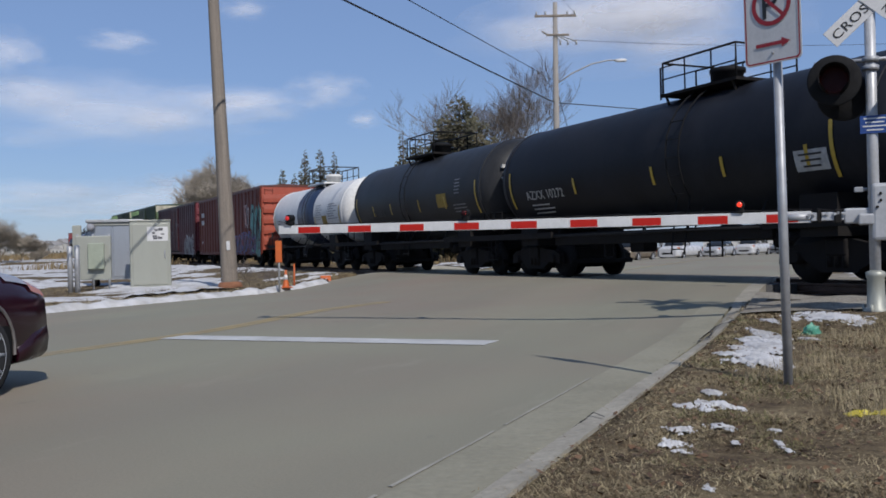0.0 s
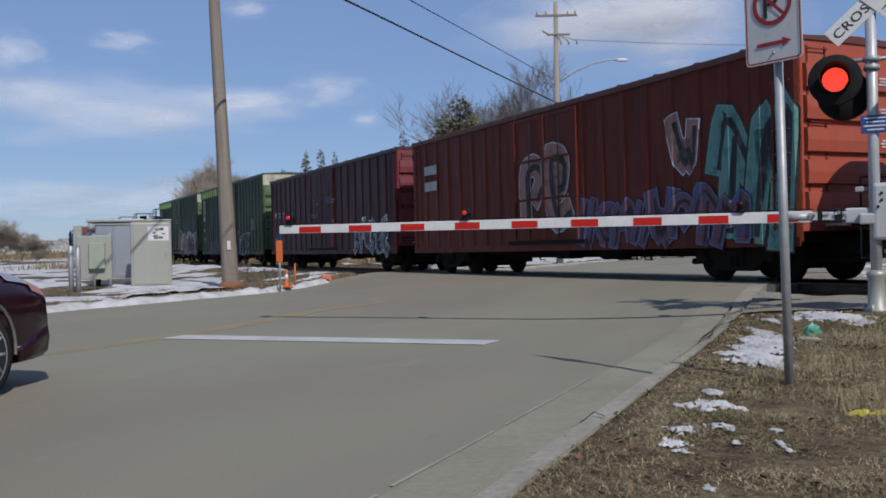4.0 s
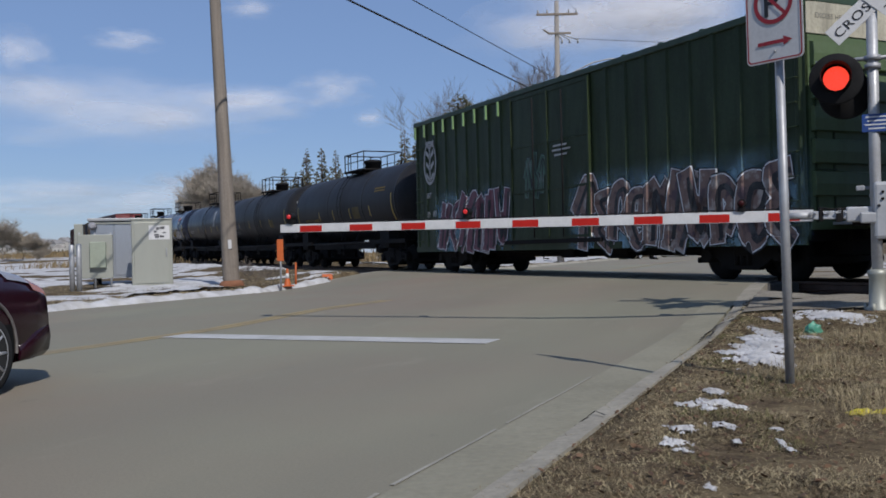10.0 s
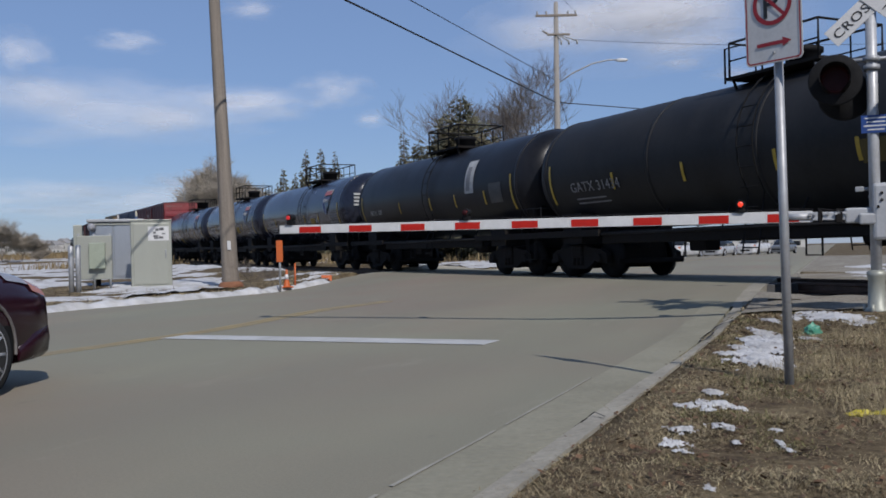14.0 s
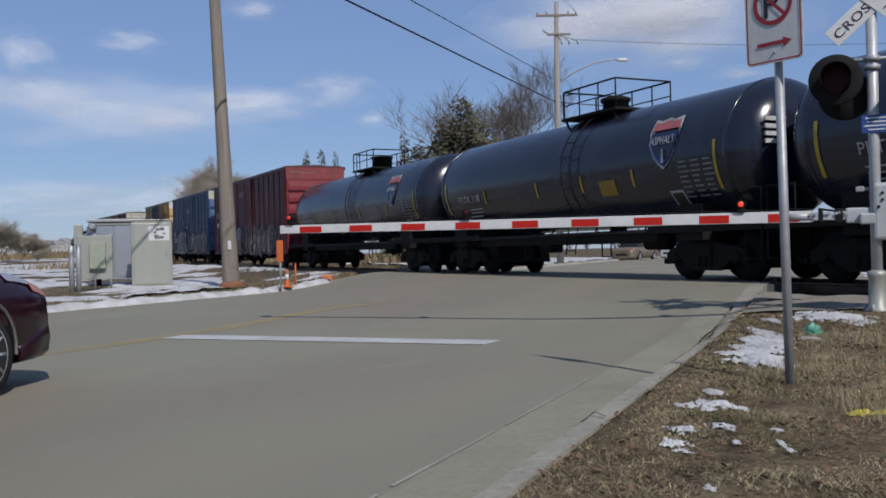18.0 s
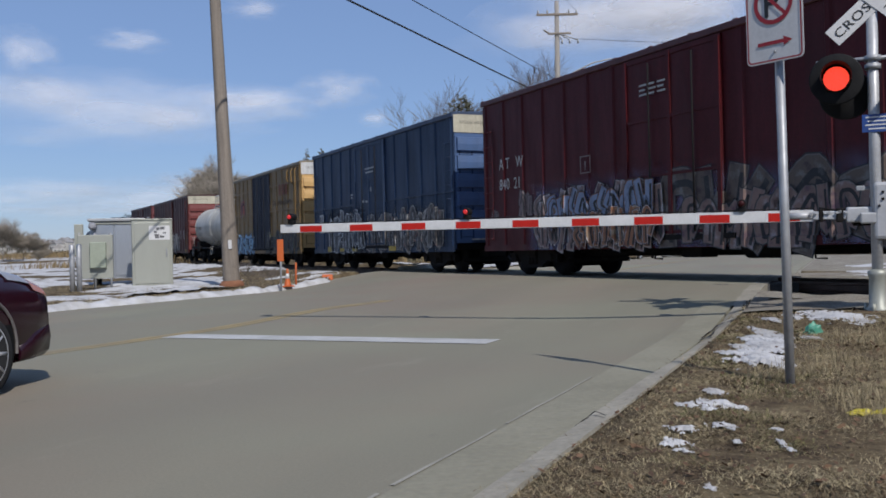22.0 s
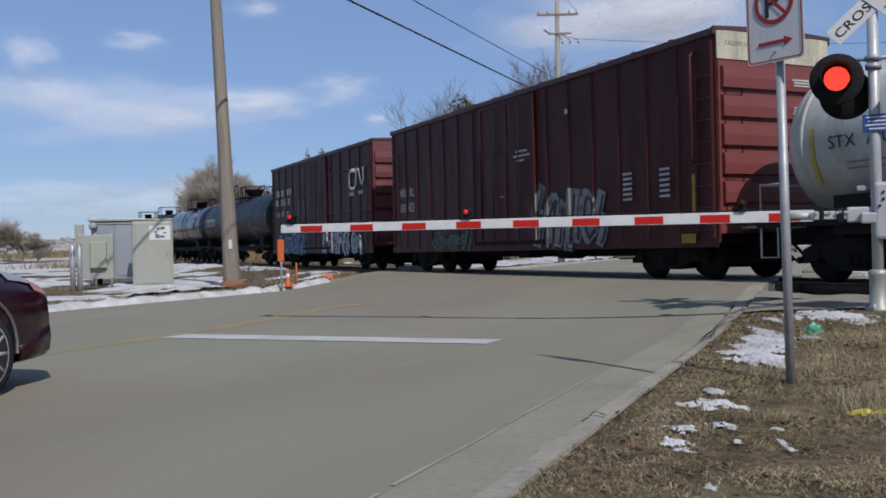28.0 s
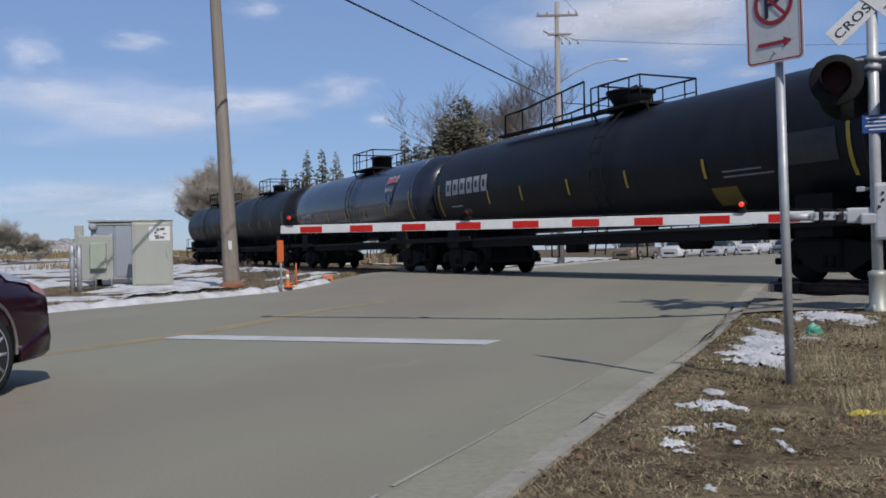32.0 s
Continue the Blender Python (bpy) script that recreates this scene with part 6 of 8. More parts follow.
# crossbuck
for ang, words in ((42, "CROSSING"), (-42, "RAIL  ROAD")):
    bm = bmesh.new()
    rbox(bm, -0.66, 0.66, -0.004, 0.004, -0.115, 0.115, 0.0035, 1)
    z = 3.78
    m = pose(0.06 - RD.x * (0.085 + (0.012 if ang < 0 else 0)), -RD.y * (0.085 + (0.012 if ang < 0 else 0)), z, 0, 0, FACE + 90) @ pose(0, 0, 0, 0, -ang, 0)
    blade = part("crossbuck_blade", bm, M_WHITE_SHEET, signal, "white crossbuck board with black letters", m=m)
    if ang > 0:
        lettering(words, 0.15, M_SIGN_BLACK, blade, pose(-0.61, -0.008, -0.055, 90, 0, 0), 1.24)
    else:
        lettering("RAIL", 0.155, M_SIGN_BLACK, blade, pose(-0.535, -0.008, -0.055, 90, 0, 0), 1.0)
        lettering("ROAD", 0.155, M_SIGN_BLACK, blade, pose(0.13, -0.008, -0.055, 90, 0, 0), 0.9)
bm = bmesh.new()
rbox(bm, -0.16, 0.16, -0.004, 0.004, -0.105, 0.105, 0.003, 1)
pl = part("placard", bm, M_SIGN_BLUE, signal, "blue notice plate", m=pose(-RD.x * 0.08 + 0.03, -RD.y * 0.08, 2.31, 0, 0, FACE + 90))
bm = bmesh.new()
for k, w in enumerate((0.12, 0.10, 0.13, 0.09)):
    box(bm, -w, w, -0.008, -0.005, 0.062 - 0.045 * k, 0.078 - 0.045 * k)
part("small_lettering", bm, M_WHITE_SHEET, pl)
# gate machine and arm
mech = bmesh.new()
rbox(mech, -0.30, 0.30, -0.17, 0.17, 0.95, 1.62, 0.04)
q = RN * 0.27 + RD * 0.05
mc = part("gate_machine", mech, M_ALU_PAINT, signal, "silver gate machine housing", m=pose(q.x, q.y, 0.0, 0, 0, ROAD * -1))
bm = bmesh.new()
for k, (x, z) in enumerate(((-0.2, 1.5), (-0.2, 1.42), (-0.24, 1.34), (-0.1, 1.5), (-0.1, 1.2), (0.1, 1.35))):
    lathe(bm, [(-0.19, 0.014), (-0.165, 0.018)], "y", 8, centre=(x, 0, z))
part("bolt", bm, M_BLACK_STEEL, mc)
bm = bmesh.new()
tube(bm, [(-0.3, 0.0, 1.56), (-0.46, 0, 1.56)], 0.02, 8)
rbox(bm, -0.48, -0.38, -0.03, 0.03, 1.53, 1.59, 0.01)
part("latch", bm, M_GALV, mc)
ARM_R, ARM_L = Vector((4.75, 11.1, 1.37)), Vector((-2.38, 13.83, 1.43))
adir = (ARM_L - ARM_R).normalized()
arm_rz = math.degrees(math.atan2(adir.y, adir.x))
base_inv = Matrix.Translation((-MAST[0], -MAST[1], -0.12))
arm_m = base_inv @ Matrix.Translation(ARM_R) @ Euler((0, -math.asin(adir.z), radians(arm_rz))).to_matrix().to_4x4()
bm = bmesh.new()
rbox(bm, -0.10, 0.32, -0.035, 0.035, -0.05, 0.05, 0.01)
tube(bm, [(0.32, 0, 0), (0.60, 0, 0.0)], 0.045, 12)
rbox(bm, -0.52, -0.05, -0.05, 0.05, -0.09, 0.09, 0.02)
rbox(bm, -0.62, -0.2, 0.02, 0.12, -0.11, 0.02, 0.02)
for x in (-0.05, 0.05, 0.18, 0.28):
    lathe(bm, [(-0.07, 0.018), (0.07, 0.018)], "y", 8, centre=(x, 0, 0.03))
arm = part("gate_arm", bm, M_ALU_PAINT, signal, "lowered gate arm with red and white stripes", m=arm_m)
bm = bmesh.new()
rbox(bm, -0.5, -0.12, -0.075, -0.045, -0.13, -0.02, 0.01, 1)
rbox(bm, -0.02, 0.06, -0.06, 0.06, -0.085, 0.085, 0.012, 1)
rbox(bm, 0.2, 0.25, -0.05, 0.05, -0.075, 0.08, 0.01, 1)
tube(bm, [(-0.45, -0.07, 0.06), (-0.2, -0.08, 0.10), (0.05, -0.06, 0.06), (0.25, -0.05, 0.09)], 0.014, 6)
part("arm_clamp", bm, M_BLACK_STEEL, arm, "dark steel arm clamps")
bm = bmesh.new()
for x, z in ((-0.42, 0.02), (-0.3, -0.05), (0.02, 0.04), (0.14, 0.03), (0.34, 0.02)):
    lathe(bm, [(-0.10, 0.012), (-0.095, 0.024), (-0.06, 0.024), (0.06, 0.02)], "y", 8, centre=(x, 0, z))
lathe(bm, [(-0.05, 0.02), (-0.04, 0.05), (0.03, 0.05), (0.04, 0.02)], "y", 12, centre=(-0.36, -0.05, 0.22))
tube(bm, [(-0.36, -0.05, 0.05), (-0.36, -0.05, 0.2)], 0.015, 6)
part("arm_bolt", bm, M_GALV, arm, "bright bracket bolts")
for k in range(19):
    lo = 0.45 + 0.4064 * (k - 1) if k else 0.31
    hi = 0.45 + 0.4064 * k
    hi = min(hi, 7.66)
    if hi <= lo:
        continue
    t = lo / 7.66
    hh = 0.070 - 0.010 * t
    bm = bmesh.new()
    if k % 2 == 1:
        rbox(bm, lo + 0.01, hi - 0.03, -0.018, 0.018, -hh * 0.92, hh * 0.62, 0.004, 1)
        part("stripe_panel", bm, M_RED_SHEET, arm)
        bm = bmesh.new()
    rbox(bm, lo, hi, -0.016, 0.016, -hh, hh, 0.004, 1)
    part("stripe_panel", bm, M_WHITE_SHEET, arm)
bm = bmesh.new()
tube(bm, [(0.3 + 7.2 * k / 28, 0.0, 0.088 - 0.02 * k / 28 + (0.010 if k % 2 else 0)) for k in range(29)], 0.007, 5)
part("lamp_cable", bm, M_BLACK, arm)
SMALL = []
for x, phase in ((0.98 + 0.15, 1), (4.72, 0), (7.47, 2)):
    bm = bmesh.new()
    rbox(bm, -0.05, 0.05, -0.05, 0.05, -0.055, 0.0, 0.01)
    lathe(bm, [(-0.065, 0.045), (-0.055, 0.055), (0.03, 0.055), (0.065, 0.05)], "y", 14, centre=(0, 0, 0.045))
    lp = part("arm_lamp", bm, M_BLACK, arm, "small red gate-arm lamp", m=pose(x, 0, 0.125))
    bm = bmesh.new()
    lathe(bm, [(-0.012, 0.005), (-0.012, 0.03), (0.0, 0.032), (0.012, 0.03), (0.012, 0.005)], "x", 16)
    me = mesh_of("lens_disc", bm, M_LENS_ON if phase == 1 else M_LENS_SMALL)
    me.materials.append(M_LENS_OFF)
    for p in me.polygons:
        p.material_index = 0 if p.center.x > 0 else 1
    d_ = part("lens_disc", me, None, lp, "small red lens", m=pose(0, 0.085, 0.045, 0, 0, 90))
    SMALL.append((d_, phase))

# ---- no-parking sign ----
sign = thing("no_parking_sign", "white and red no-parking sign with arrow on a steel post", "road sign", pose(2.35, 6.37, 0.10, 0, -0.6, 0))
bm = bmesh.new()
tube(bm, [(0, 0, -0.2), (0, 0, 2.45)], 0.031, 16)
part("post", bm, M_GALV, sign, "round galvanised post")
SIGN_RZ = math.degrees(math.atan2(0.786, -0.618)) - 180
face_m = pose(-0.786 * 0.05, -0.618 * 0.05, 2.39, 0, 0, SIGN_RZ)


def rounded_rect(w, h, r, n=6):
    pts = []
    for cx, cz, a0 in ((w / 2 - r, h / 2 - r, 0), (-w / 2 + r, h / 2 - r, 90), (-w / 2 + r, -h / 2 + r, 180), (w / 2 - r, -h / 2 + r, 270)):
        for k in range(n + 1):
            a = radians(a0 + 90 * k / n)
            pts.append((cx + r * math.cos(a), cz + r * math.sin(a)))
    return pts


bm = bmesh.new()
prism(bm, rounded_rect(0.43, 0.61, 0.035), -0.002, 0.002)
plate = part("sign_plate", bm, M_WHITE_SHEET, sign, "white sign plate", m=face_m @ Matrix.Translation((0, 0, 0.1)))


def ring_mesh(outer, inner, y):
    bm = bmesh.new()
    o = [bm.verts.new((x, y, z)) for x, z in outer]
    i = [bm.verts.new((x, y, z)) for x, z in inner]
    for k in range(len(o)):
        bm.faces.new((o[k], o[(k + 1) % len(o)], i[(k + 1) % len(o)], i[k]))
    return bm


part("border", ring_mesh(rounded_rect(0.412, 0.592, 0.03), rounded_rect(0.392, 0.572, 0.022), -0.006), M_SIGN_RED, plate)
circ = lambda r: [(r * math.cos(2 * math.pi * k / 40), 0.10 + r * math.sin(2 * math.pi * k / 40)) for k in range(40)]
part("prohibition_ring", ring_mesh(circ(0.148), circ(0.118), -0.007), M_SIGN_RED, plate)
bm = bmesh.new()
vs = [bm.verts.new((x, -0.009, z)) for x, z in ((-0.10, 0.185), (-0.083, 0.202), (0.10, 0.015), (0.083, -0.002))]
bm.faces.new(vs)
part("slash", bm, M_SIGN_RED, plate)
lettering("P", 0.27, M_SIGN_BLACK, plate, pose(-0.085, -0.006, 0.005, 90, 0, 0))
bm = bmesh.new()
for pts in (((-0.125, -0.185), (0.075, -0.185), (0.075, -0.160), (-0.125, -0.160)), ((0.07, -0.205), (0.135, -0.1725), (0.07, -0.14))):
    bm.faces.new([bm.verts.new((x, -0.007, z)) for x, z in pts])
part("arrow", bm, M_SIGN_RED, plate)
bm = bmesh.new()
for z in (-0.235, 0.26):
    lathe(bm, [(-0.012, 0.008), (0.0, 0.010)], "y", 8, centre=(0, 0, z))
part("bolt", bm, M_GALV, plate)

# ---- leaning timber pole, signal cabinets, markers ----
tp = thing("timber_pole", "thick weathered grey-brown timber pole, slightly leaning", "utility pole", pose(-6.37, 28.0, 0.10, 0, -2.1, 0))
bm = bmesh.new()
tube(bm, [(0, 0, -0.3), (0, 0, 0.3), (0, 0, 4), (0, 0, 9), (0, 0, 13)], [0.265, 0.25, 0.205, 0.16, 0.13], 20)
part("shaft", bm, M_WOOD_POLE, tp)
bm = bmesh.new()
rbox(bm, 0.02, 0.12, -0.26, -0.235, 1.15, 1.42, 0.004, 1)
part("tag", bm, M_WHITE_SHEET, tp, "small white tag")
bm = bmesh.new()
lathe(bm, [(-0.05, 0.42), (0.12, 0.36), (0.2, 0.30)], "z", 14)
part("clay_collar", bm, mat("reddish_clay", (0.28, 0.12, 0.06), 0.9, world_space=True), tp, "reddish clay mound round the foot")

cab = thing("signal_cabinet", "grey steel signal cabinet with peeling white notice", "equipment cabinet", pose(-9.17, 29.45, 0.12, 0, 0, 16))
bm = bmesh.new()
rbox(bm, -0.62, 0.60, -0.45, 0.45, 0.0, 2.12, 0.025)
cb = part("body", bm, M_GALV_DULL, cab)
bm = bmesh.new()
rbox(bm, -0.635, 0.615, -0.48, 0.47, 2.10, 2.14, 0.012)
part("lid", bm, M_GALV_DULL, cab, "close-fitting lid")
bm = bmesh.new()
rbox(bm, -0.54, 0.52, -0.475, -0.45, 0.12, 2.02, 0.012)
dr = part("door", bm, M_GALV_DULL, cab, "plain steel door")
bm = bmesh.new()
rbox(bm, 0.40, 0.44, -0.51, -0.475, 0.95, 1.2, 0.01, 1)
part("handle", bm, M_GALV, dr)
bm = bmesh.new()
box(bm, -0.10, 0.52, -0.481, -0.477, 1.48, 1.92)
part("notice", bm, M_WHITE_SHEET, dr, "white notice sheet, peeling")
bm = bmesh.new()
r_ = random.Random(3)
for k in range(9):
    x, z = r_.uniform(-0.05, 0.38), r_.uniform(1.52, 1.84)
    box(bm, x, x + r_.uniform(0.05, 0.14), -0.486, -0.482, z, z + r_.uniform(0.03, 0.09))
part("small_lettering", bm, mat("grey_print", (0.16, 0.16, 0.17), 0.7), dr)
bm = bmesh.new()
rbox(bm, -0.7, 0.7, -0.52, 0.52, -0.12, 0.02, 0.02)
part("plinth", bm, M_KERB, cab, "concrete plinth")

bung = thing("signal_bungalow", "silver sheet-metal signal bungalow with flat roof", "equipment shed", pose(-11.0, 31.6, 0.18, 0, 0, 14))
bm = bmesh.new()
rbox(bm, -0.82, 0.82, -0.6, 0.9, 0.22, 2.10, 0.02)
part("body", bm, M_BRIGHT_SHEET, bung)
for x in (-0.62, -0.05, 0.5):
    bm = bmesh.new()
    rbox(bm, x, x + 0.52, -0.625, -0.60, 0.3, 2.0, 0.01, 1)
    part("panel", bm, M_BRIGHT_SHEET, bung)
bm = bmesh.new()
rbox(bm, -0.9, 0.9, -0.72, 1.0, 2.10, 2.20, 0.02)
part("roof", bm, M_GALV, bung)
bm = bmesh.new()
lathe(bm, [(-0.13, 0.05), (-0.05, 0.13), (0.05, 0.13), (0.1, 0.06)], "y", 14, centre=(-0.74, -0.72, 1.94))
part("flood_lamp", bm, M_LAMP_CLEAR, bung, "round white lamp at the roof corner")
bm = bmesh.new()
lathe(bm, [(-0.08, 0.03), (-0.03, 0.075), (0.03, 0.075), (0.06, 0.04)], "y", 12, centre=(0.72, -0.70, 1.94))
part("flood_lamp", bm, M_LAMP_CLEAR, bung, "small round white lamp")
bm = bmesh.new()
rbox(bm, -0.86, 0.86, -0.66, -0.60, 2.0, 2.07, 0.01, 1)
part("eave_rail", bm, M_GALV_DULL, bung)
for x in (-0.7, 0.7):
    bm = bmesh.new()
    box(bm, x - 0.06, x + 0.06, -0.5, 0.8, -0.1, 0.24)
    part("skid", bm, M_BLACK_STEEL, bung)

panel = thing("meter_panel", "grey meter board with a pale green box on posts", "meter panel", pose(-10.48, 28.1, 0.15, 0, 0, 12))
bm = bmesh.new()
rbox(bm, -0.50, 0.50, -0.06, 0.06, 0.30, 1.62, 0.015)
part("board", bm, M_GALV_DULL, panel)
bm = bmesh.new()
rbox(bm, -0.60, -0.35, 0.0, 0.12, 1.0, 1.95, 0.015)
part("side_box", bm, M_GALV_DULL, panel)
bm = bmesh.new()
rbox(bm, -0.14, 0.32, -0.22, -0.06, 0.62, 1.40, 0.02)
part("meter_box", bm, M_CABINET_GREEN, panel, "pale green metal box")
for x in (-0.45, -0.02, 0.44):
    bm = bmesh.new()
    tube(bm, [(x, -0.02, -0.2), (x, -0.02, 1.68)], 0.035, 8)
    part("leg", bm, M_GALV, panel)
for x, h in ((-10.56, 1.34), (-10.36, 1.36)):
    bm = bmesh.new()
    tube(bm, [(0, 0, -0.2), (0, 0, h - 0.03), (0, 0, h)], [0.075, 0.075, 0.04], 12)
    solo("bollard", bm, M_GALV, "galvanised steel bollard before the meter board", "bollard", group="bollards at the meter board", m=pose(x, 26.5, 0.12))

mk = thing("marker_post", "orange marker board on a thin grey post", "marker post", pose(-4.54, 26.0, 0.14))
bm = bmesh.new()
tube(bm, [(0, 0, -0.2), (0, 0, 1.3)], 0.03, 8)
part("post", bm, M_GALV, mk)
bm = bmesh.new()
rbox(bm, -0.09, 0.09, -0.045, -0.02, 0.72, 1.33, 0.01, 1)
part("board", bm, M_ORANGE, mk, "orange plastic board")


def cone(x, y, z, h, tilt=0):
    c = thing("traffic_cone", "orange traffic cone with a white collar on snow" if not tilt else "orange traffic cone lying on its side", "traffic cone", pose(x, y, z, tilt, 0, 20), group="traffic cones")
    bm = bmesh.new()
    lathe(bm, [(0.03, 0.105), (0.05, 0.098), (h * 0.45, 0.06), (h * 0.72, 0.042), (h, 0.024)], "z", 16)
    part("body", bm, M_ORANGE, c)
    bm = bmesh.new()
    lathe(bm, [(h * 0.45, 0.064), (h * 0.72, 0.045)], "z", 16)
    part("collar", bm, M_WHITE_SHEET, c, "white reflective collar")
    bm = bmesh.new()
    rbox(bm, -0.17, 0.17, -0.17, 0.17, 0.0, 0.035, 0.01, 1)
    part("foot", bm, M_ORANGE, c)


cone(-4.46, 26.6, 0.13, 0.52)
cone(-3.7, 29.6, 0.22, 0.38, 80)
solo("marker_stake", (lambda b_: (tube(b_, [(0, 0, -0.1), (0.01, 0, 0.68)], [0.03, 0.024], 8), b_)[1])(bmesh.new()), M_ORANGE, "thin orange plastic stake beside the cone", "marker", m=pose(-4.32, 27.2, 0.13))


# ---- vehicles ----
def car_body(bm, sections):
    """Rounded rings along x: (x, half width, z low, z high)."""
    rings = []
    for x, w, z0, z1 in sections:
        ring = []
        for k in range(20):
            a = 2 * math.pi * k / 20
            ca, sa = math.cos(a), math.sin(a)
            ring.append(bm.verts.new((x, w * math.copysign(abs(ca) ** 0.42, ca), (z0 + z1) / 2 + (z1 - z0) / 2 * math.copysign(abs(sa) ** 0.55, sa))))
        rings.append(ring)
    for a, b in zip(rings, rings[1:]):
        for k in range(20):
            f = bm.faces.new((a[k], a[(k + 1) % 20], b[(k + 1) % 20], b[k]))
            f.smooth = True
    bm.faces.new(rings[0])
    bm.faces.new(list(reversed(rings[-1])))


def vehicle(name, label, paint_m, m, length=4.7, width=1.8, hood=0.92, roof=1.45, boxy=0.0, group="", pickup=False):
    v = thing(name, label, "car", m, group)
    h, w = length / 2, width / 2
    bm = bmesh.new()
    car_body(bm, [(h, w * 0.72, 0.29, hood - 0.26), (h - 0.05, w * 0.84, 0.23, hood - 0.20), (h - 0.18, w * 0.94, 0.19, hood - 0.13), (h - 0.40, w * 0.985, 0.18, hood - 0.06), (h - 0.65, w, 0.18, hood - 0.01), (h - 1.2, w, 0.19, hood + 0.02), (h - 1.6, w, 0.19, hood + 0.05),
                  (-0.2, w, 0.19, hood + 0.05), (-h + 0.9, w, 0.2, hood + 0.07), (-h + 0.3, w * 0.95, 0.25, hood + 0.04), (-h, w * 0.8, 0.33, hood - 0.1)])
    body = part("body", bm, paint_m, v)
    bm = bmesh.new()
    front = h - 1.35 + 0.25 * boxy
    rear = -h + 0.35 if not pickup else -0.4
    car_body(bm, [(front, w * 0.80, hood - 0.05, hood + 0.06), (front - 0.75 + 0.4 * boxy, w * 0.78, hood - 0.05, roof - 0.05), (front - 1.2, w * 0.78, hood - 0.05, roof), (rear + 0.7, w * 0.78, hood - 0.05, roof - 0.01), (rear + 0.15, w * 0.8, hood - 0.05, hood + 0.1 + boxy * 0.3)])
    part("cabin_glass", bm, M_GLASS, v, "dark cabin windows")
    bm = bmesh.new()
    rbox(bm, rear + 0.75, front - 0.95, -w * 0.66, w * 0.66, roof - 0.025, roof + 0.02, 0.02)
    for sgn in (-1, 1):
        for x in (front - 1.15, rear + 0.95):
            tube(bm, [(x, sgn * w * 0.79, hood), (x - 0.02, sgn * w * 0.7, roof)], 0.035, 6)
    part("roof", bm, paint_m, v)
    for x in (h - 1.10, -h + 0.95):
        for sgn in (-1, 1):
            bm = bmesh.new()
            lathe(bm, [(-0.02, 0.39), (0.03, 0.39), (0.032, 0.30)], "y", 28, centre=(x, 0, 0.37))
            bmesh.ops.translate(bm, verts=bm.verts[:], vec=(0, sgn * (w - 0.03) - 0.005, 0))
            part("wheel_arch", bm, M_BLACK, v)
            bm = bmesh.new()
            rr = 0.405
            tube(bm, [(x + rr * math.cos(radians(-8 + 14 * k)), sgn * (w + 0.004), 0.36 + rr * math.sin(radians(-8 + 14 * k))) for k in range(15)], 0.014, 5, caps=False)
            part("arch_lip", bm, M_SALT, v, "salt-stained wheel-arch lip")
            bm = bmesh.new()
            lathe(bm, [(-0.11, 0.25), (-0.11, 0.305), (-0.085, 0.325), (0.085, 0.325), (0.11, 0.305), (0.112, 0.25)], "y", 32)
            wheel = part("wheel", bm, M_RUBBER, v, "black tyre", m=pose(x, sgn * (w - 0.075), 0.325, 0, 0, 0 if sgn > 0 else 180))
            bm = bmesh.new()
            lathe(bm, [(0.06, 0.05), (0.10, 0.06), (0.10, 0.035)], "y", 16)
            lathe(bm, [(0.05, 0.04), (0.045, 0.12), (0.06, 0.23)], "y", 28)
            lathe(bm, [(0.03, 0.215), (0.105, 0.232), (0.116, 0.25), (0.10, 0.255), (0.05, 0.255)], "y", 28)
            for k in range(10):
                a = 2 * math.pi * k / 10
                tube(bm, [(0.05 * math.cos(a), 0.095, 0.05 * math.sin(a)), (0.23 * math.cos(a), 0.10, 0.23 * math.sin(a))], [0.026, 0.018], 6)
            part("rim", bm, M_ALLOY, wheel, "ten-spoke alloy rim")
    def skin(x, k, out):
        """A point of the front wing's skin: station x, ring index k."""
        st = [(h - 0.18, w * 0.94, 0.19, hood - 0.13), (h - 0.40, w * 0.985, 0.18, hood - 0.06), (h - 0.65, w, 0.18, hood - 0.01), (h - 1.2, w, 0.19, hood + 0.02)]
        for s0, s1 in zip(st, st[1:]):
            if s1[0] <= x <= s0[0]:
                f = (s0[0] - x) / (s0[0] - s1[0])
                ww, z0, z1 = (s0[n_] + (s1[n_] - s0[n_]) * f for n_ in (1, 2, 3))
        a = 2 * math.pi * k / 20
        ca, sa = math.cos(a), math.sin(a)
        return (x, (ww + out) * math.copysign(abs(ca) ** 0.42, ca), (z0 + z1) / 2 + ((z1 - z0) / 2 + out) * math.copysign(abs(sa) ** 0.55, sa))

    def lens(xs, ks, material, name, parent, label):
        bm = bmesh.new()
        grid = [[bm.verts.new(skin(x, k, 0.008)) for k in ks] for x in xs]
        for p_, q_ in zip(grid, grid[1:]):
            for n_ in range(len(ks) - 1):
                bm.faces.new((p_[n_], p_[n_ + 1], q_[n_ + 1], q_[n_])).smooth = True
        return part(name, bm, material, parent, label)

    for sgn in (-1, 1):
        ks = (1.2, 1.8, 2.4, 3.0) if sgn > 0 else (8.8, 8.2, 7.6, 7.0)
        hl = lens((h - 0.19, h - 0.3, h - 0.42), ks, M_AMBER, "headlight", v, "headlight unit with amber corner")
        lens((h - 0.42, h - 0.55, h - 0.72), ks[1:], M_LAMP_CLEAR, "headlight_lens", hl, "clear upper lens")
        bm = bmesh.new()
        rbox(bm, -h - 0.01, -h + 0.12, sgn * (w - 0.25) - 0.12, sgn * (w - 0.25) + 0.12, 0.66, 0.84, 0.02)
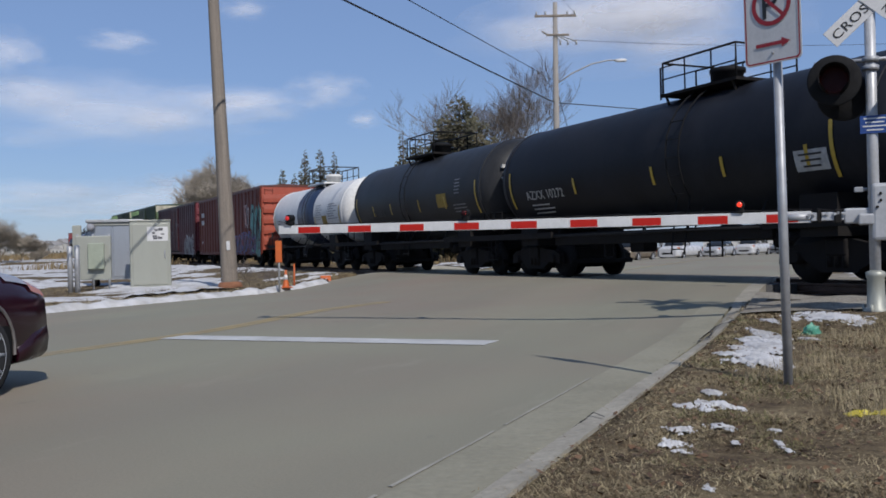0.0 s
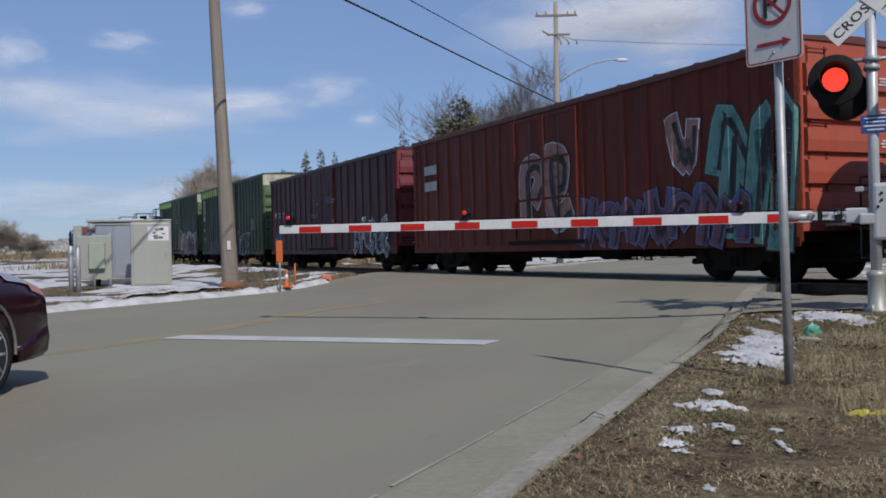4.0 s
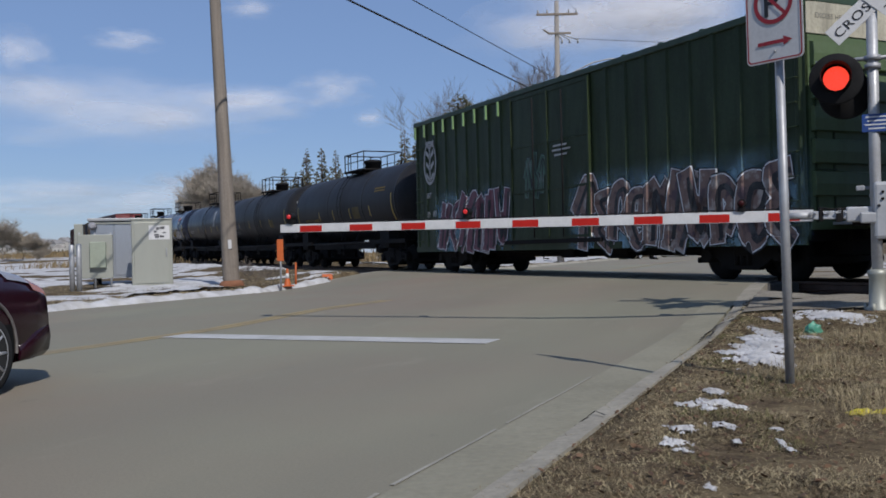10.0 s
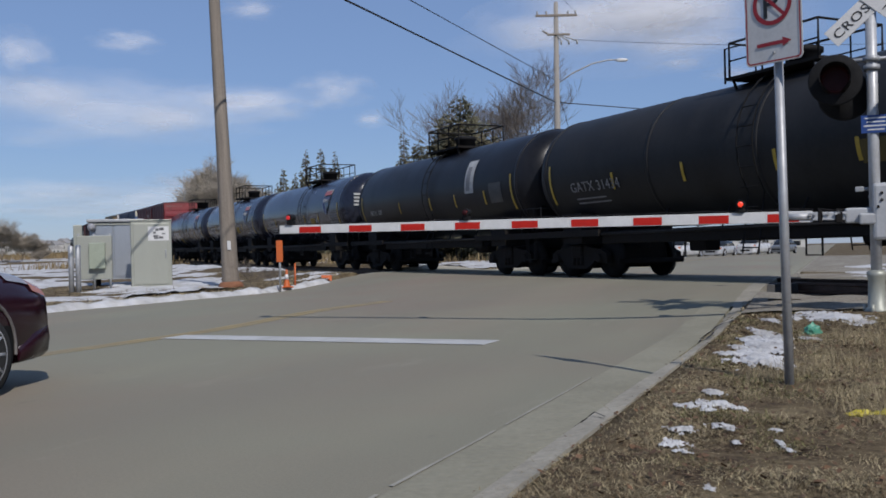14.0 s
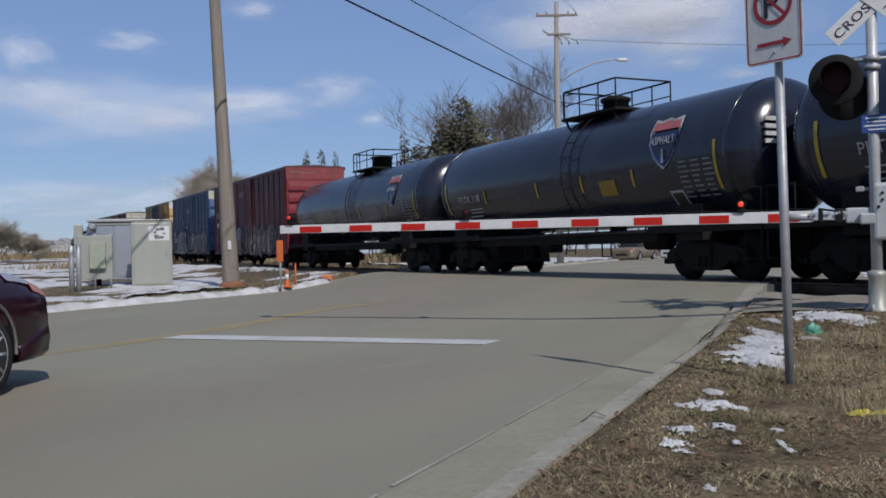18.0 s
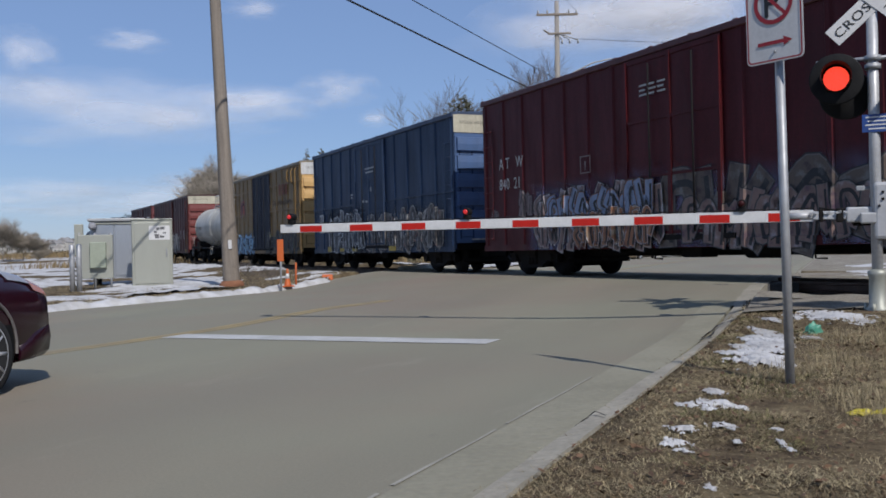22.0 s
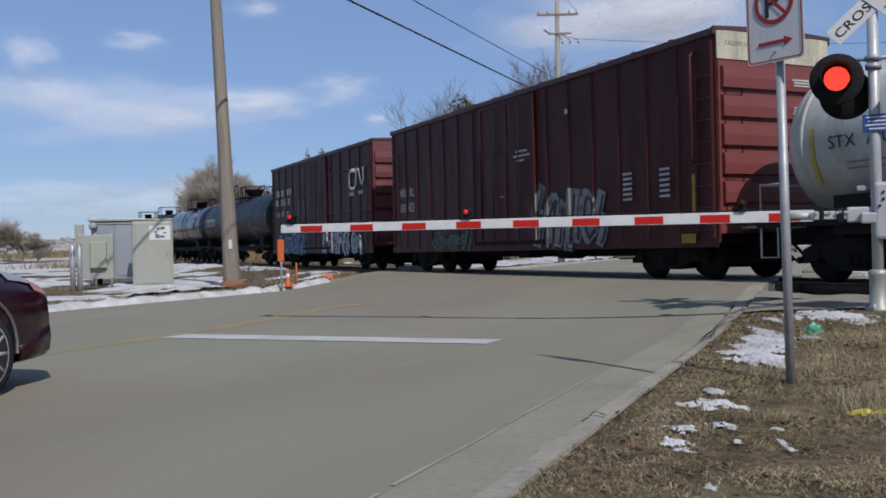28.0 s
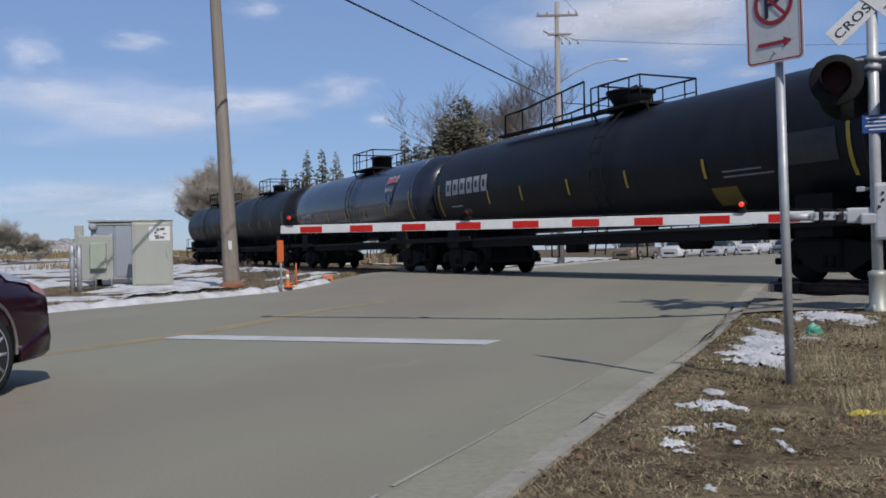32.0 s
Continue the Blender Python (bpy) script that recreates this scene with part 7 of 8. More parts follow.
        part("tail_light", bm, M_RED_SHEET, v)
    bm = bmesh.new()
    rbox(bm, h - 0.07, h + 0.015, -w * 0.5, w * 0.5, 0.42, 0.58, 0.02)
    part("grille", bm, M_BLACK, v, "dark grille")
    bm = bmesh.new()
    car_body(bm, [(h + 0.01, w * 0.70, 0.22, 0.58), (h - 0.04, w * 0.82, 0.19, 0.62), (h - 0.17, w * 0.95, 0.18, 0.62), (h - 0.40, w * 0.992, 0.18, 0.56), (h - 0.62, w * 0.99, 0.19, 0.40)])
    part("bumper", bm, paint_m, v)
    for sgn in (-1, 1):
        bm = bmesh.new()
        rbox(bm, front - 0.55, front - 0.4, sgn * (w + 0.09) - 0.09, sgn * (w + 0.09) + 0.09, hood + 0.08, hood + 0.22, 0.03)
        part("wing_mirror", bm, paint_m, v)
    return v


vehicle("maroon_car", "dark maroon sedan waiting before the stop bar", M_MAROON_CAR, pose(-4.65, 6.05, 0.0, 0, 0, 79), hood=1.02)
queue = "vehicles waiting beyond the crossing"
BACK = -90 - ROAD - 14.0
vehicle("tan_utility_vehicle", "dusty tan sport utility vehicle facing the crossing", mat("dusty_tan_paint", (0.20, 0.16, 0.11), 0.35, vary=0.2, bump=0), pose(14.4, 69.8, 0.02, 0, 0, BACK), 4.6, 1.85, 1.05, 1.8, 1.0, queue)
vehicle("white_pickup", "white pickup truck in the waiting line", mat("white_car_paint", (0.6, 0.6, 0.6), 0.3, vary=0.1, bump=0), pose(19.7, 76.8, 0.02, 0, 0, BACK), 5.4, 1.9, 1.1, 1.85, 0.8, queue, True)
vehicle("silver_car", "silver sedan in the waiting line", mat("silver_car_paint", (0.42, 0.43, 0.44), 0.3, vary=0.1, bump=0), pose(24.9, 83.7, 0.02, 0, 0, BACK), 4.6, 1.8, 0.95, 1.5, 0.2, queue)
vehicle("white_van", "white van in the waiting line", mat("white_car_paint", (0.6, 0.6, 0.6), 0.3), pose(30.4, 91.0, 0.02, 0, 0, BACK), 5.2, 1.95, 1.15, 2.1, 1.0, queue)
vehicle("grey_car", "grey car at the end of the waiting line", mat("grey_car_paint", (0.15, 0.16, 0.17), 0.3, vary=0.1, bump=0), pose(35.8, 98.0, 0.02, 0, 0, BACK), 4.5, 1.8, 0.95, 1.5, 0.3, queue)

# ---- utility pole, lamp and wires beyond the track ----
up = thing("utility_pole", "grey timber utility pole with crossarms and a street lamp arm", "utility pole", pose(7.05, 56.0, 0.0))
bm = bmesh.new()
tube(bm, [(0, 0, -0.3), (0.0, 0, 6), (0.1, 0, 15.9)], [0.22, 0.2, 0.13], 12)
part("shaft", bm, mat("grey_pole_timber", (0.37, 0.345, 0.31), 0.9, second=(0.27, 0.25, 0.225), grain=30, wear=2.5, vary=0.3, bump=0.4, streak=(4, 4, 0.15)), up)
bm = bmesh.new()
rbox(bm, -1.15, 1.35, -0.16, -0.06, 15.0, 15.14, 0.02)
part("crossarm", bm, M_WOOD_POLE, up)
for x in (-1.05, -0.5, 0.8, 1.25):
    bm = bmesh.new()
    lathe(bm, [(15.14, 0.03), (15.2, 0.06), (15.32, 0.05), (15.36, 0.02)], "z", 10, centre=(x, -0.11, 0))
    part("insulator", bm, M_GALV, up)
bm = bmesh.new()
rbox(bm, -0.5, 0.9, -0.2, -0.1, 13.86, 13.98, 0.02)
tube(bm, [(-0.35, -0.15, 13.9), (-0.75, -0.15, 14.15)], 0.05, 6)
part("lower_arm", bm, M_WOOD_POLE, up)
for x in (0.35, 0.8, 1.3):
    bm = bmesh.new()
    tube(bm, [(0.1, -0.15, 13.95), (x, -0.2, 13.5)], 0.035, 6)
    lathe(bm, [(13.3, 0.06), (13.55, 0.05)], "z", 8, centre=(x, -0.2, 0))
    part("cutout_switch", bm, M_GALV, up)
bm = bmesh.new()
tube(bm, [(0.1, 0, 11.0), (1.0, 0, 11.6), (2.2, 0, 12.15), (3.2, 0, 12.35), (3.8, 0, 12.35)], 0.045, 8)
part("lamp_arm", bm, M_GALV, up)
bm = bmesh.new()
car_body(bm, [(3.6, 0.05, 12.30, 12.38), (3.75, 0.13, 12.24, 12.42), (4.2, 0.15, 12.24, 12.42), (4.35, 0.06, 12.28, 12.38)])
part("luminaire", bm, M_WHITE_SHEET, up, "pale cobra-head luminaire")


def wire(pts_a, pts_b, sag, r=0.016):
    bm = bmesh.new()
    a, b = Vector(pts_a), Vector(pts_b)
    tube(bm, [a.lerp(b, k / 16) - Vector((0, 0, 4 * sag * (k / 16) * (1 - k / 16))) for k in range(17)], r, 5)
    solo("overhead_wire", bm, M_WIRE, "thin dark overhead wire", "wire", group="overhead wires")


wire((7.02, 56, 9.87), (-22.7, -22, 7.87), 0.0, 0.035)
wire((6.95, 56, 11.25), (-16.4, -22, 5.0), 0.0, 0.018)
wire((8.3, 56, 15.3), (-26.7, -40, 15.2), 0.3, 0.012)
wire((7.1, 56, 9.87), (13.2, 58, 9.6), 0.0, 0.03)
wire((13.2, 58, 9.6), (60, 74, 9.8), 0.4, 0.03)
wire((7.1, 56, 11.0), (10.2, 70, 8.4), 0.2, 0.02)
wire((8.2, 55.9, 13.6), (40, 62, 14.6), 0.5, 0.014)


# ---- trees ----
def bare_tree(name, label, x, y, z, height, spread_r, seed, levels=5, trunk_r=0.2, fork=3, lean=0.0, group="bare trees", bush=False, twig=0.022, crown_m=None):
    """Tapered trunk, forking limbs and fine twigs."""
    r = random.Random(seed)
    tree = thing(name, label, "tree", pose(x, y, z), group)
    trunk, crown = bmesh.new(), bmesh.new()

    def grow(p, d, length, rad, level):
        n = 3 if level < 3 else 2
        pts, rads = [p], [rad]
        for k in range(n):
            d = (d + Vector((r.uniform(-1, 1), r.uniform(-1, 1), r.uniform(-0.2, 0.5))) * (0.16 if level < 2 else 0.10)).normalized()
            p = p + d * length / n
            pts.append(p)
            rads.append(rad * (1 - 0.45 * (k + 1) / n))
        tube(trunk if level < 2 else crown, pts, rads, 8 if level == 0 else 4 if level < 3 else 3, caps=False)
        if level >= levels:
            return
        kids = fork + (1 if level > 1 else 0)
        for k in range(kids):
            at = 0.35 + 0.65 * (k + 1) / kids if level else 0.45 + 0.55 * (k + 1) / kids
            i = min(n - 1, int(at * n))
            q = pts[i].lerp(pts[i + 1], min(1, at * n - i))
            side_d = Vector((r.uniform(-1, 1), r.uniform(-1, 1), 0))
            side_d = side_d.normalized() if side_d.length > 0.01 else Vector((1, 0, 0))
            nd = (d * (0.75 if not bush else 0.5) + side_d * spread_r * r.uniform(0.5, 1.1) + Vector((0, 0, 0.28))).normalized()
            grow(q, nd, length * r.uniform(0.6, 0.84), max(twig, rads[i] * 0.66), level + 1)
    grow(Vector((0, 0, -0.2)), Vector((lean, 0, 1)).normalized(), height * 0.36, trunk_r, 0)
    part("trunk", trunk, M_BARK, tree)
    part("crown", crown, crown_m or M_TWIG, tree, "bare grey-brown twigs")
    return tree


def conifer(name, label, x, y, z, height, radius, seed, taper=1.0, group="evergreens", base=0.05, clumps=900, droop=0.25):
    """Trunk, whorled limbs and many small needle clumps with gaps."""
    r = random.Random(seed)
    tree = thing(name, label, "tree", pose(x, y, z), group)
    bm = bmesh.new()
    tube(bm, [(0, 0, -0.2), (0, 0, height * 0.5), (0, 0, height * 0.98)], [height * 0.022, height * 0.013, 0.02], 8)
    for k in range(int(height * 5)):
        t = base + (0.97 - base) * r.random()
        a = r.uniform(0, 2 * math.pi)
        L = radius * (1 - t) ** taper * r.uniform(0.6, 1.0)
        zz = height * t
        tube(bm, [(0, 0, zz), (L * math.cos(a), L * math.sin(a), zz - droop * L + 0.1)], [0.03, 0.008], 3, caps=False)
    part("trunk", bm, M_BARK, tree)
    verts, faces = [], []
    for k in range(clumps):
        t = base + (1.0 - base) * (1 - math.sqrt(r.random())) ** 0.9
        a = r.uniform(0, 2 * math.pi)
        lobe = 0.72 + 0.2 * math.sin(3 * a + 9 * t + seed) + 0.22 * math.sin(2 * a + 31 * t + 2 * seed)
        edge = radius * (max(0.0, 1 - t)) ** taper * lobe + 0.05
        rr = edge * math.sqrt(r.uniform(0.05, 1.0))
        c = Vector((rr * math.cos(a), rr * math.sin(a), height * t - droop * rr + r.uniform(-0.1, 0.1)))
        size = (0.16 + 0.035 * radius) * r.uniform(0.6, 1.3) * (0.55 + 0.6 * (1 - t))
        out = Vector((math.cos(a), math.sin(a), -0.3))
        for _ in range(4):
            d1 = (out + Vector((r.uniform(-1, 1), r.uniform(-1, 1), r.uniform(-0.5, 0.7))) * 0.9).normalized()
            d2 = d1.orthogonal().normalized() * size * 0.5
            i = len(verts)
            verts += [tuple(c - d2), tuple(c + d2), tuple(c + d1 * size * 1.7)]
            faces.append((i, i + 1, i + 2))
    me = bpy.data.meshes.new("crown")
    me.from_pydata(verts, [], faces)
    me.materials.append(M_NEEDLE)
    part("crown", me, None, tree, "dark green needles")
    return tree


conifer("pine_tree", "broad dark pine behind the track", 1.6, 70, 0, 12.9, 4.1, 3, taper=0.5, clumps=5200, droop=0.12)
conifer("pine_tree", "lower pine crowding the broad one", 3.3, 71, 0, 10.9, 3.4, 13, taper=0.5, clumps=3600, droop=0.1)
conifer("pine_tree", "lower pine crowding the broad one", 0.2, 71.5, 0, 11.6, 3.3, 14, taper=0.55, clumps=3400, droop=0.1)
conifer("pine_tree", "smaller pine beside the broad one", -1.7, 74, 0, 10.0, 3.4, 4, taper=0.7, clumps=2600)
conifer("spruce_tree", "slim dark spruce beside the pines", -3.5, 90, 0, 13.0, 2.6, 5, taper=0.85, clumps=1700)
for i, (x, h, w) in enumerate(((-15.9, 13.0, 1.7), (-14.4, 13.4, 1.8), (-13.0, 13.2, 1.8), (-17.2, 10.2, 1.7), (-19.0, 11.0, 1.6), (-20.2, 9.4, 1.8), (-11.9, 10.6, 1.7), (-18.0, 9.0, 2.0), (-21.4, 8.6, 1.7))):
    conifer("spruce_tree", "dark narrow spruce in a far row", x, 110 + (i % 3) * 2.5, 0.3, h * 1.03, w * 1.55, 20 + i, taper=0.85, clumps=1500)
for i, (x, y, h, s, tr) in enumerate(((8.0, 86, 18.6, 0.72, 0.25), (4.8, 88, 17.0, 0.85, 0.22), (1.6, 92, 15.2, 0.8, 0.17))):
    bare_tree("bare_tree", "tall leafless tree with fine grey twigs", x, y, 0, h * 1.0, s, 40 + i, 6, tr * 1.15, 3, twig=0.014)
for i, (x, y, h) in enumerate(((-30.6, 120, 12.5), (-28.2, 121, 11.6), (-32.6, 121, 10.6), (-26.6, 120, 9.6), (-29.5, 123, 12.0), (-31.6, 122, 11.8), (-28.9, 119, 11.2), (-27.4, 122, 11.0), (-30.2, 118.5, 10.8))):
    bare_tree("bare_tree", "rounded leafless tree with dense tan twigs", x + 2.2, y, 0.3, h * 0.98, 0.75, 60 + i, 6, 0.16, 4, bush=True, twig=0.015, crown_m=M_TAN_TWIG)
for i, (x, y, h) in enumerate(((-24.0, 125, 7.5), (-22.5, 126, 7.0), (-20.5, 127, 6.6), (-6.2, 100, 9.5))):
    bare_tree("bare_tree", "small leafless tree in the far row", x, y, 0.3, h, 0.75, 80 + i, 4, 0.1, 4, bush=True)
for i, (x, y, h) in enumerate(((-48.6, 101, 4.4), (-47.0, 100, 4.6), (-45.6, 101, 4.0), (-50.2, 102, 4.3), (-44.4, 102, 2.8), (-51.5, 103, 3.8))):
    bare_tree("bare_bush", "tangled leafless thicket at the field edge", x, y, 0.2, h * 1.25, 0.95, 90 + i, 5, 0.06, 5, bush=True, group="leafless bushes", twig=0.012, crown_m=M_TAN_TWIG)
bare_tree("bare_bush", "dry brown weeds round the timber pole", -5.55, 27.0, 0.1, 1.2, 0.9, 99, 4, 0.010, 4, bush=True, group="leafless bushes", twig=0.0025)
bare_tree("bare_bush", "dry brown weeds beside the marker post", -5.0, 27.4, 0.1, 1.0, 0.9, 100, 4, 0.008, 4, bush=True, group="leafless bushes", twig=0.0025)


# ---- grass, snow, litter ----
M_TALL_GRASS = mat("pale_standing_grass", (0.46, 0.385, 0.24), 0.9, second=(0.33, 0.27, 0.16), grain=8, wear=2, vary=0.3, bump=0, island=0.2, world_space=True, spec=0.2)


def blades(name, label, count, place, length, material, seed, up=(0.15, 0.8), width=0.006):
    """Loose blades laid over the ground, as stuff."""
    g = np.random.RandomState(seed)
    verts, faces = [], []
    for k in range(count):
        x, y = place(g)
        z = ground_point(Vector((x, y, 0)).dot(RD), Vector((x, y, 0)).dot(RN))[2]
        a, e, L = g.uniform(0, 2 * math.pi), g.uniform(*up), length * g.uniform(0.4, 1.3)
        dx, dy, dz = math.cos(a) * math.cos(e) * L, math.sin(a) * math.cos(e) * L, math.sin(e) * L
        w = width * g.uniform(0.6, 1.5)
        px, py = -math.sin(a) * w, math.cos(a) * w
        i = len(verts)
        z -= 0.005
        mx, my, mz = x + dx * 0.6, y + dy * 0.6, z + dz * 0.75
        verts += [(x - px, y - py, z), (x + px, y + py, z), (mx + px * 0.6, my + py * 0.6, mz), (mx - px * 0.6, my - py * 0.6, mz), (x + dx, y + dy, z + dz * 0.85)]
        faces += [(i, i + 1, i + 2, i + 3), (i + 3, i + 2, i + 4)]
    me = bpy.data.meshes.new(name)
    me.from_pydata(verts, [], faces)
    me.materials.append(material)
    return solo(name, me, None, label, "grass", kind="stuff")


def tufts(name, label, count, place, per, length, width, material, seed, rise=(0.15, 0.9), spread_w=0.05):
    """Matted tussocks: fine blades that fan out of common roots."""
    g = np.random.RandomState(seed)
    roots, reach = [], []
    for k in range(count):
        x, y = place(g)
        v = Vector((x, y, 0))
        roots.append((x, y, ground_point(v.dot(RD), v.dot(RN))[2] - 0.006))
        reach.append(0.55 + 0.9 * max(0.0, 0.5 + noise.noise((x * 1.1, y * 1.1, 4))))
    n = count * per
    root = np.repeat(np.array(roots), per, axis=0)
    size = np.repeat(np.array(reach), per)
    lie = np.repeat(g.uniform(0, 2 * math.pi, count), per)
    a = lie + g.normal(0, 1.1, n)
    e = g.uniform(rise[0], rise[1], n) * np.repeat(g.uniform(0.4, 1.2, count), per)
    L = length * g.uniform(0.4, 1.25, n) * size
    w = width * g.uniform(0.6, 1.4, n) * np.maximum(1.0, root[:, 1] / 5.0)
    root[:, 0] += g.normal(0, spread_w, n)
    root[:, 1] += g.normal(0, spread_w, n)
    dx, dy, dz = np.cos(a) * np.cos(e) * L, np.sin(a) * np.cos(e) * L, np.sin(e) * L
    px, py = -np.sin(a) * w, np.cos(a) * w
    bend = g.uniform(0.5, 0.95, n)
    v0 = root - np.stack([px, py, 0 * px], 1)
    v1 = root + np.stack([px, py, 0 * px], 1)
    v2 = root + np.stack([dx * 0.55 + px * 0.7, dy * 0.55 + py * 0.7, dz * 0.75], 1)
    v3 = root + np.stack([dx * 0.55 - px * 0.7, dy * 0.55 - py * 0.7, dz * 0.75], 1)
    v4 = root + np.stack([dx, dy, dz * bend], 1)
    verts = np.stack([v0, v1, v2, v3, v4], 1).reshape(-1, 3)
    base = np.arange(n) * 5
    faces = np.stack([base, base + 1, base + 2, base, base + 2, base + 3, base + 3, base + 2, base + 4], 1).reshape(-1, 3)
    me = bpy.data.meshes.new(name)
    me.from_pydata(verts.tolist(), [], faces.tolist())
    me.materials.append(material)
    return solo(name, me, None, label, "grass", kind="stuff")


def tall_place(g):
    while True:
        x, y = 2.2 + 3.6 * g.random_sample(), 4.6 + 5.6 * g.random_sample()
        if x > 0.30 * y + 0.1 and noise.noise((x * 1.5, y * 1.5, 9)) + 0.3 * g.uniform(-1, 1) > 0.0 and not (y > 7.0 and x < 0.39 * y):
            return x, y


def any_place(g):
    while True:
        a, b = 2.2 + 12.0 * g.random_sample() ** 1.6, KERB_R + 0.235 + 7.0 * g.random_sample()
        p = RD * a + RN * b
        if p.y > 1.5 and abs(p.x) < 0.62 * p.y + 0.6:
            return p.x, p.y


def moss_place(g):
    while True:
        x, y = any_place(g)
        if noise.noise((x * 1.6, y * 1.6, 21)) > 0.22 and x > 0.2 * y:
            return x, y


tufts("dry_grass", "matted dry tan grass on the verge", 64000, any_place, 4, 0.055, 0.0015, M_GRASS, 1, (0.02, 0.55))
tufts("grass_thatch", "dark brown rotted thatch between the grass", 30000, any_place, 4, 0.055, 0.0019, M_THATCH, 11, (0.02, 0.45))
tufts("green_blades", "first green blades in the dead grass", 2600, moss_place, 5, 0.05, 0.0013, M_MOSS, 12, (0.2, 1.0), 0.04)
tufts("grass_tufts", "taller pale grass tufts round the sign post", 2600, tall_place, 6, 0.10, 0.0011, M_TALL_GRASS, 2, (0.6, 1.45), 0.06)


def left_place(g):
    a, b = 12 + 40 * g.random_sample(), KERB_L - 0.3 - 12 * g.random_sample() ** 2.4
    p = RD * a + RN * b
    return p.x, p.y


blades("field_grass", "flattened dry grass on the far verge", 24000, left_place, 0.12, M_GRASS, 3, (0.1, 0.8), 0.005)


def weed_place(g):
    return (-60 + 45 * g.random_sample(), 108 + 40 * g.random_sample())


blades("tall_weeds", "tall tan weeds along the field edge", 16000, weed_place, 0.75, M_TAN_WEED, 4, (1.0, 1.5), 0.03)
blades("track_weeds", "low tan weeds behind the track", 6000, lambda g: (-30 + 36 * g.random_sample(), 62 + 40 * g.random_sample()), 0.7, M_TAN_WEED, 5, (0.9, 1.5), 0.03)

# dead leaves caught in the verge
M_LEAF = mat("dead_leaves", (0.16, 0.085, 0.04), 0.9, second=(0.09, 0.055, 0.035), grain=20, wear=3, vary=0.3, bump=0, island=0.5, world_space=True)
g = np.random.RandomState(9)
verts, faces = [], []
for k in range(2600):
    x, y = any_place(g)
    z = ground_point(Vector((x, y, 0)).dot(RD), Vector((x, y, 0)).dot(RN))[2] + 0.018
    a, s_ = g.uniform(0, 6.28), g.uniform(0.006, 0.020)
    i = len(verts)
    t1, t2 = g.uniform(-0.6, 0.6, 2)
    for da, rr in ((0, 1.5), (1.4, 0.8), (3.14, 1.0), (4.9, 0.8)):
        ux, uy = math.cos(a + da) * s_ * rr, math.sin(a + da) * s_ * rr
        verts.append((x + ux, y + uy, z + ux * t1 + uy * t2))
    faces.append((i, i + 1, i + 2, i + 3))
me = bpy.data.meshes.new("leaf_litter")
me.from_pydata(verts, [], faces)
me.materials.append(M_LEAF)
solo("leaf_litter", me, None, "brown dead leaves scattered in the grass", "leaves", kind="stuff")


def snow_patch(x, y, rx, ry, seed, thick=0.05, turn=23.0):
    """A thin melting patch, pitted and holed, with a ragged rim."""
    n = 44
    t = radians(-turn)
    verts, faces, solid = [], [], []
    for i in range(n + 1):
        for k in range(n + 1):
            u, v = -1.35 + 2.7 * i / n, -1.35 + 2.7 * k / n
            wx, wy = x + rx * u * math.cos(t) - ry * v * math.sin(t), y + rx * u * math.sin(t) + ry * v * math.cos(t)
            body = 1 - (u * u + v * v) ** 0.5 + 0.75 * noise.noise((u * 1.5 + seed, v * 1.5, seed)) + 0.4 * noise.noise((u * 4.5, v * 4.5 + seed, 2)) + 0.55 * noise.noise((u * 11, v * 11, seed)) - 0.15
            gz = ground_point(Vector((wx, wy, 0)).dot(RD), Vector((wx, wy, 0)).dot(RN))[2]
            solid.append(body > 0.18)
            verts.append((wx, wy, gz + 0.012 + max(-0.03, min(thick, (body - 0.18) * thick * 1.3)) + 0.3 * thick * noise.noise((u * 5, v * 5, seed + 3))))
    for i in range(n):
        for k in range(n):
            q = (i * (n + 1) + k, i * (n + 1) + k + 1, (i + 1) * (n + 1) + k + 1, (i + 1) * (n + 1) + k)
            if sum(solid[p] for p in q) >= 2:
                faces.append(q)
    used = sorted({p for q in faces for p in q})
    table = {p: n_ for n_, p in enumerate(used)}
    me = bpy.data.meshes.new("snow_patch")
    me.from_pydata([verts[p] for p in used], [], [tuple(table[p] for p in q) for q in faces])
    me.polygons.foreach_set("use_smooth", [True] * len(faces))
    me.materials.append(M_SNOW)
    return solo("snow_patch", me, None, "melting patch of old granular snow on dead grass", "snow", group="snow patches")


PATCHES = ((4.38, 10.75, 0.30, 0.75), (4.40, 10.35, 0.26, 0.5), (3.34, 9.63, 0.15, 0.54), (2.96, 8.62, 0.17, 0.62), (2.59, 7.79, 0.22, 0.34), (2.47, 7.33, 0.17, 0.31), (3.72, 10.64, 0.06, 0.42),
           (1.71, 5.95, 0.06, 0.13), (1.41, 5.44, 0.05, 0.14), (1.62, 5.57, 0.08, 0.13), (1.65, 5.38, 0.08, 0.11), (1.47, 5.24, 0.04, 0.08), (1.41, 4.78, 0.05, 0.13),
           (1.19, 4.71, 0.06, 0.11), (1.08, 4.39, 0.06, 0.09), (1.07, 4.25, 0.03, 0.06), (1.56, 4.36, 0.02, 0.07), (1.55, 4.23, 0.02, 0.06), (1.00, 3.58, 0.02, 0.05),
           (1.67, 4.71, 0.03, 0.05), (1.36, 4.38, 0.02, 0.05), (3.56, 9.11, 0.06, 0.20), (2.80, 8.20, 0.17, 0.42), (3.16, 9.15, 0.14, 0.46), (1.52, 5.50, 0.07, 0.16))
for i, (x, y, rx, ry) in enumerate(PATCHES):
    snow_patch(x, y, rx * 1.3, ry * 1.05, 3.1 * i + 1, min(0.026, 0.25 * min(rx, ry)), 0.0)


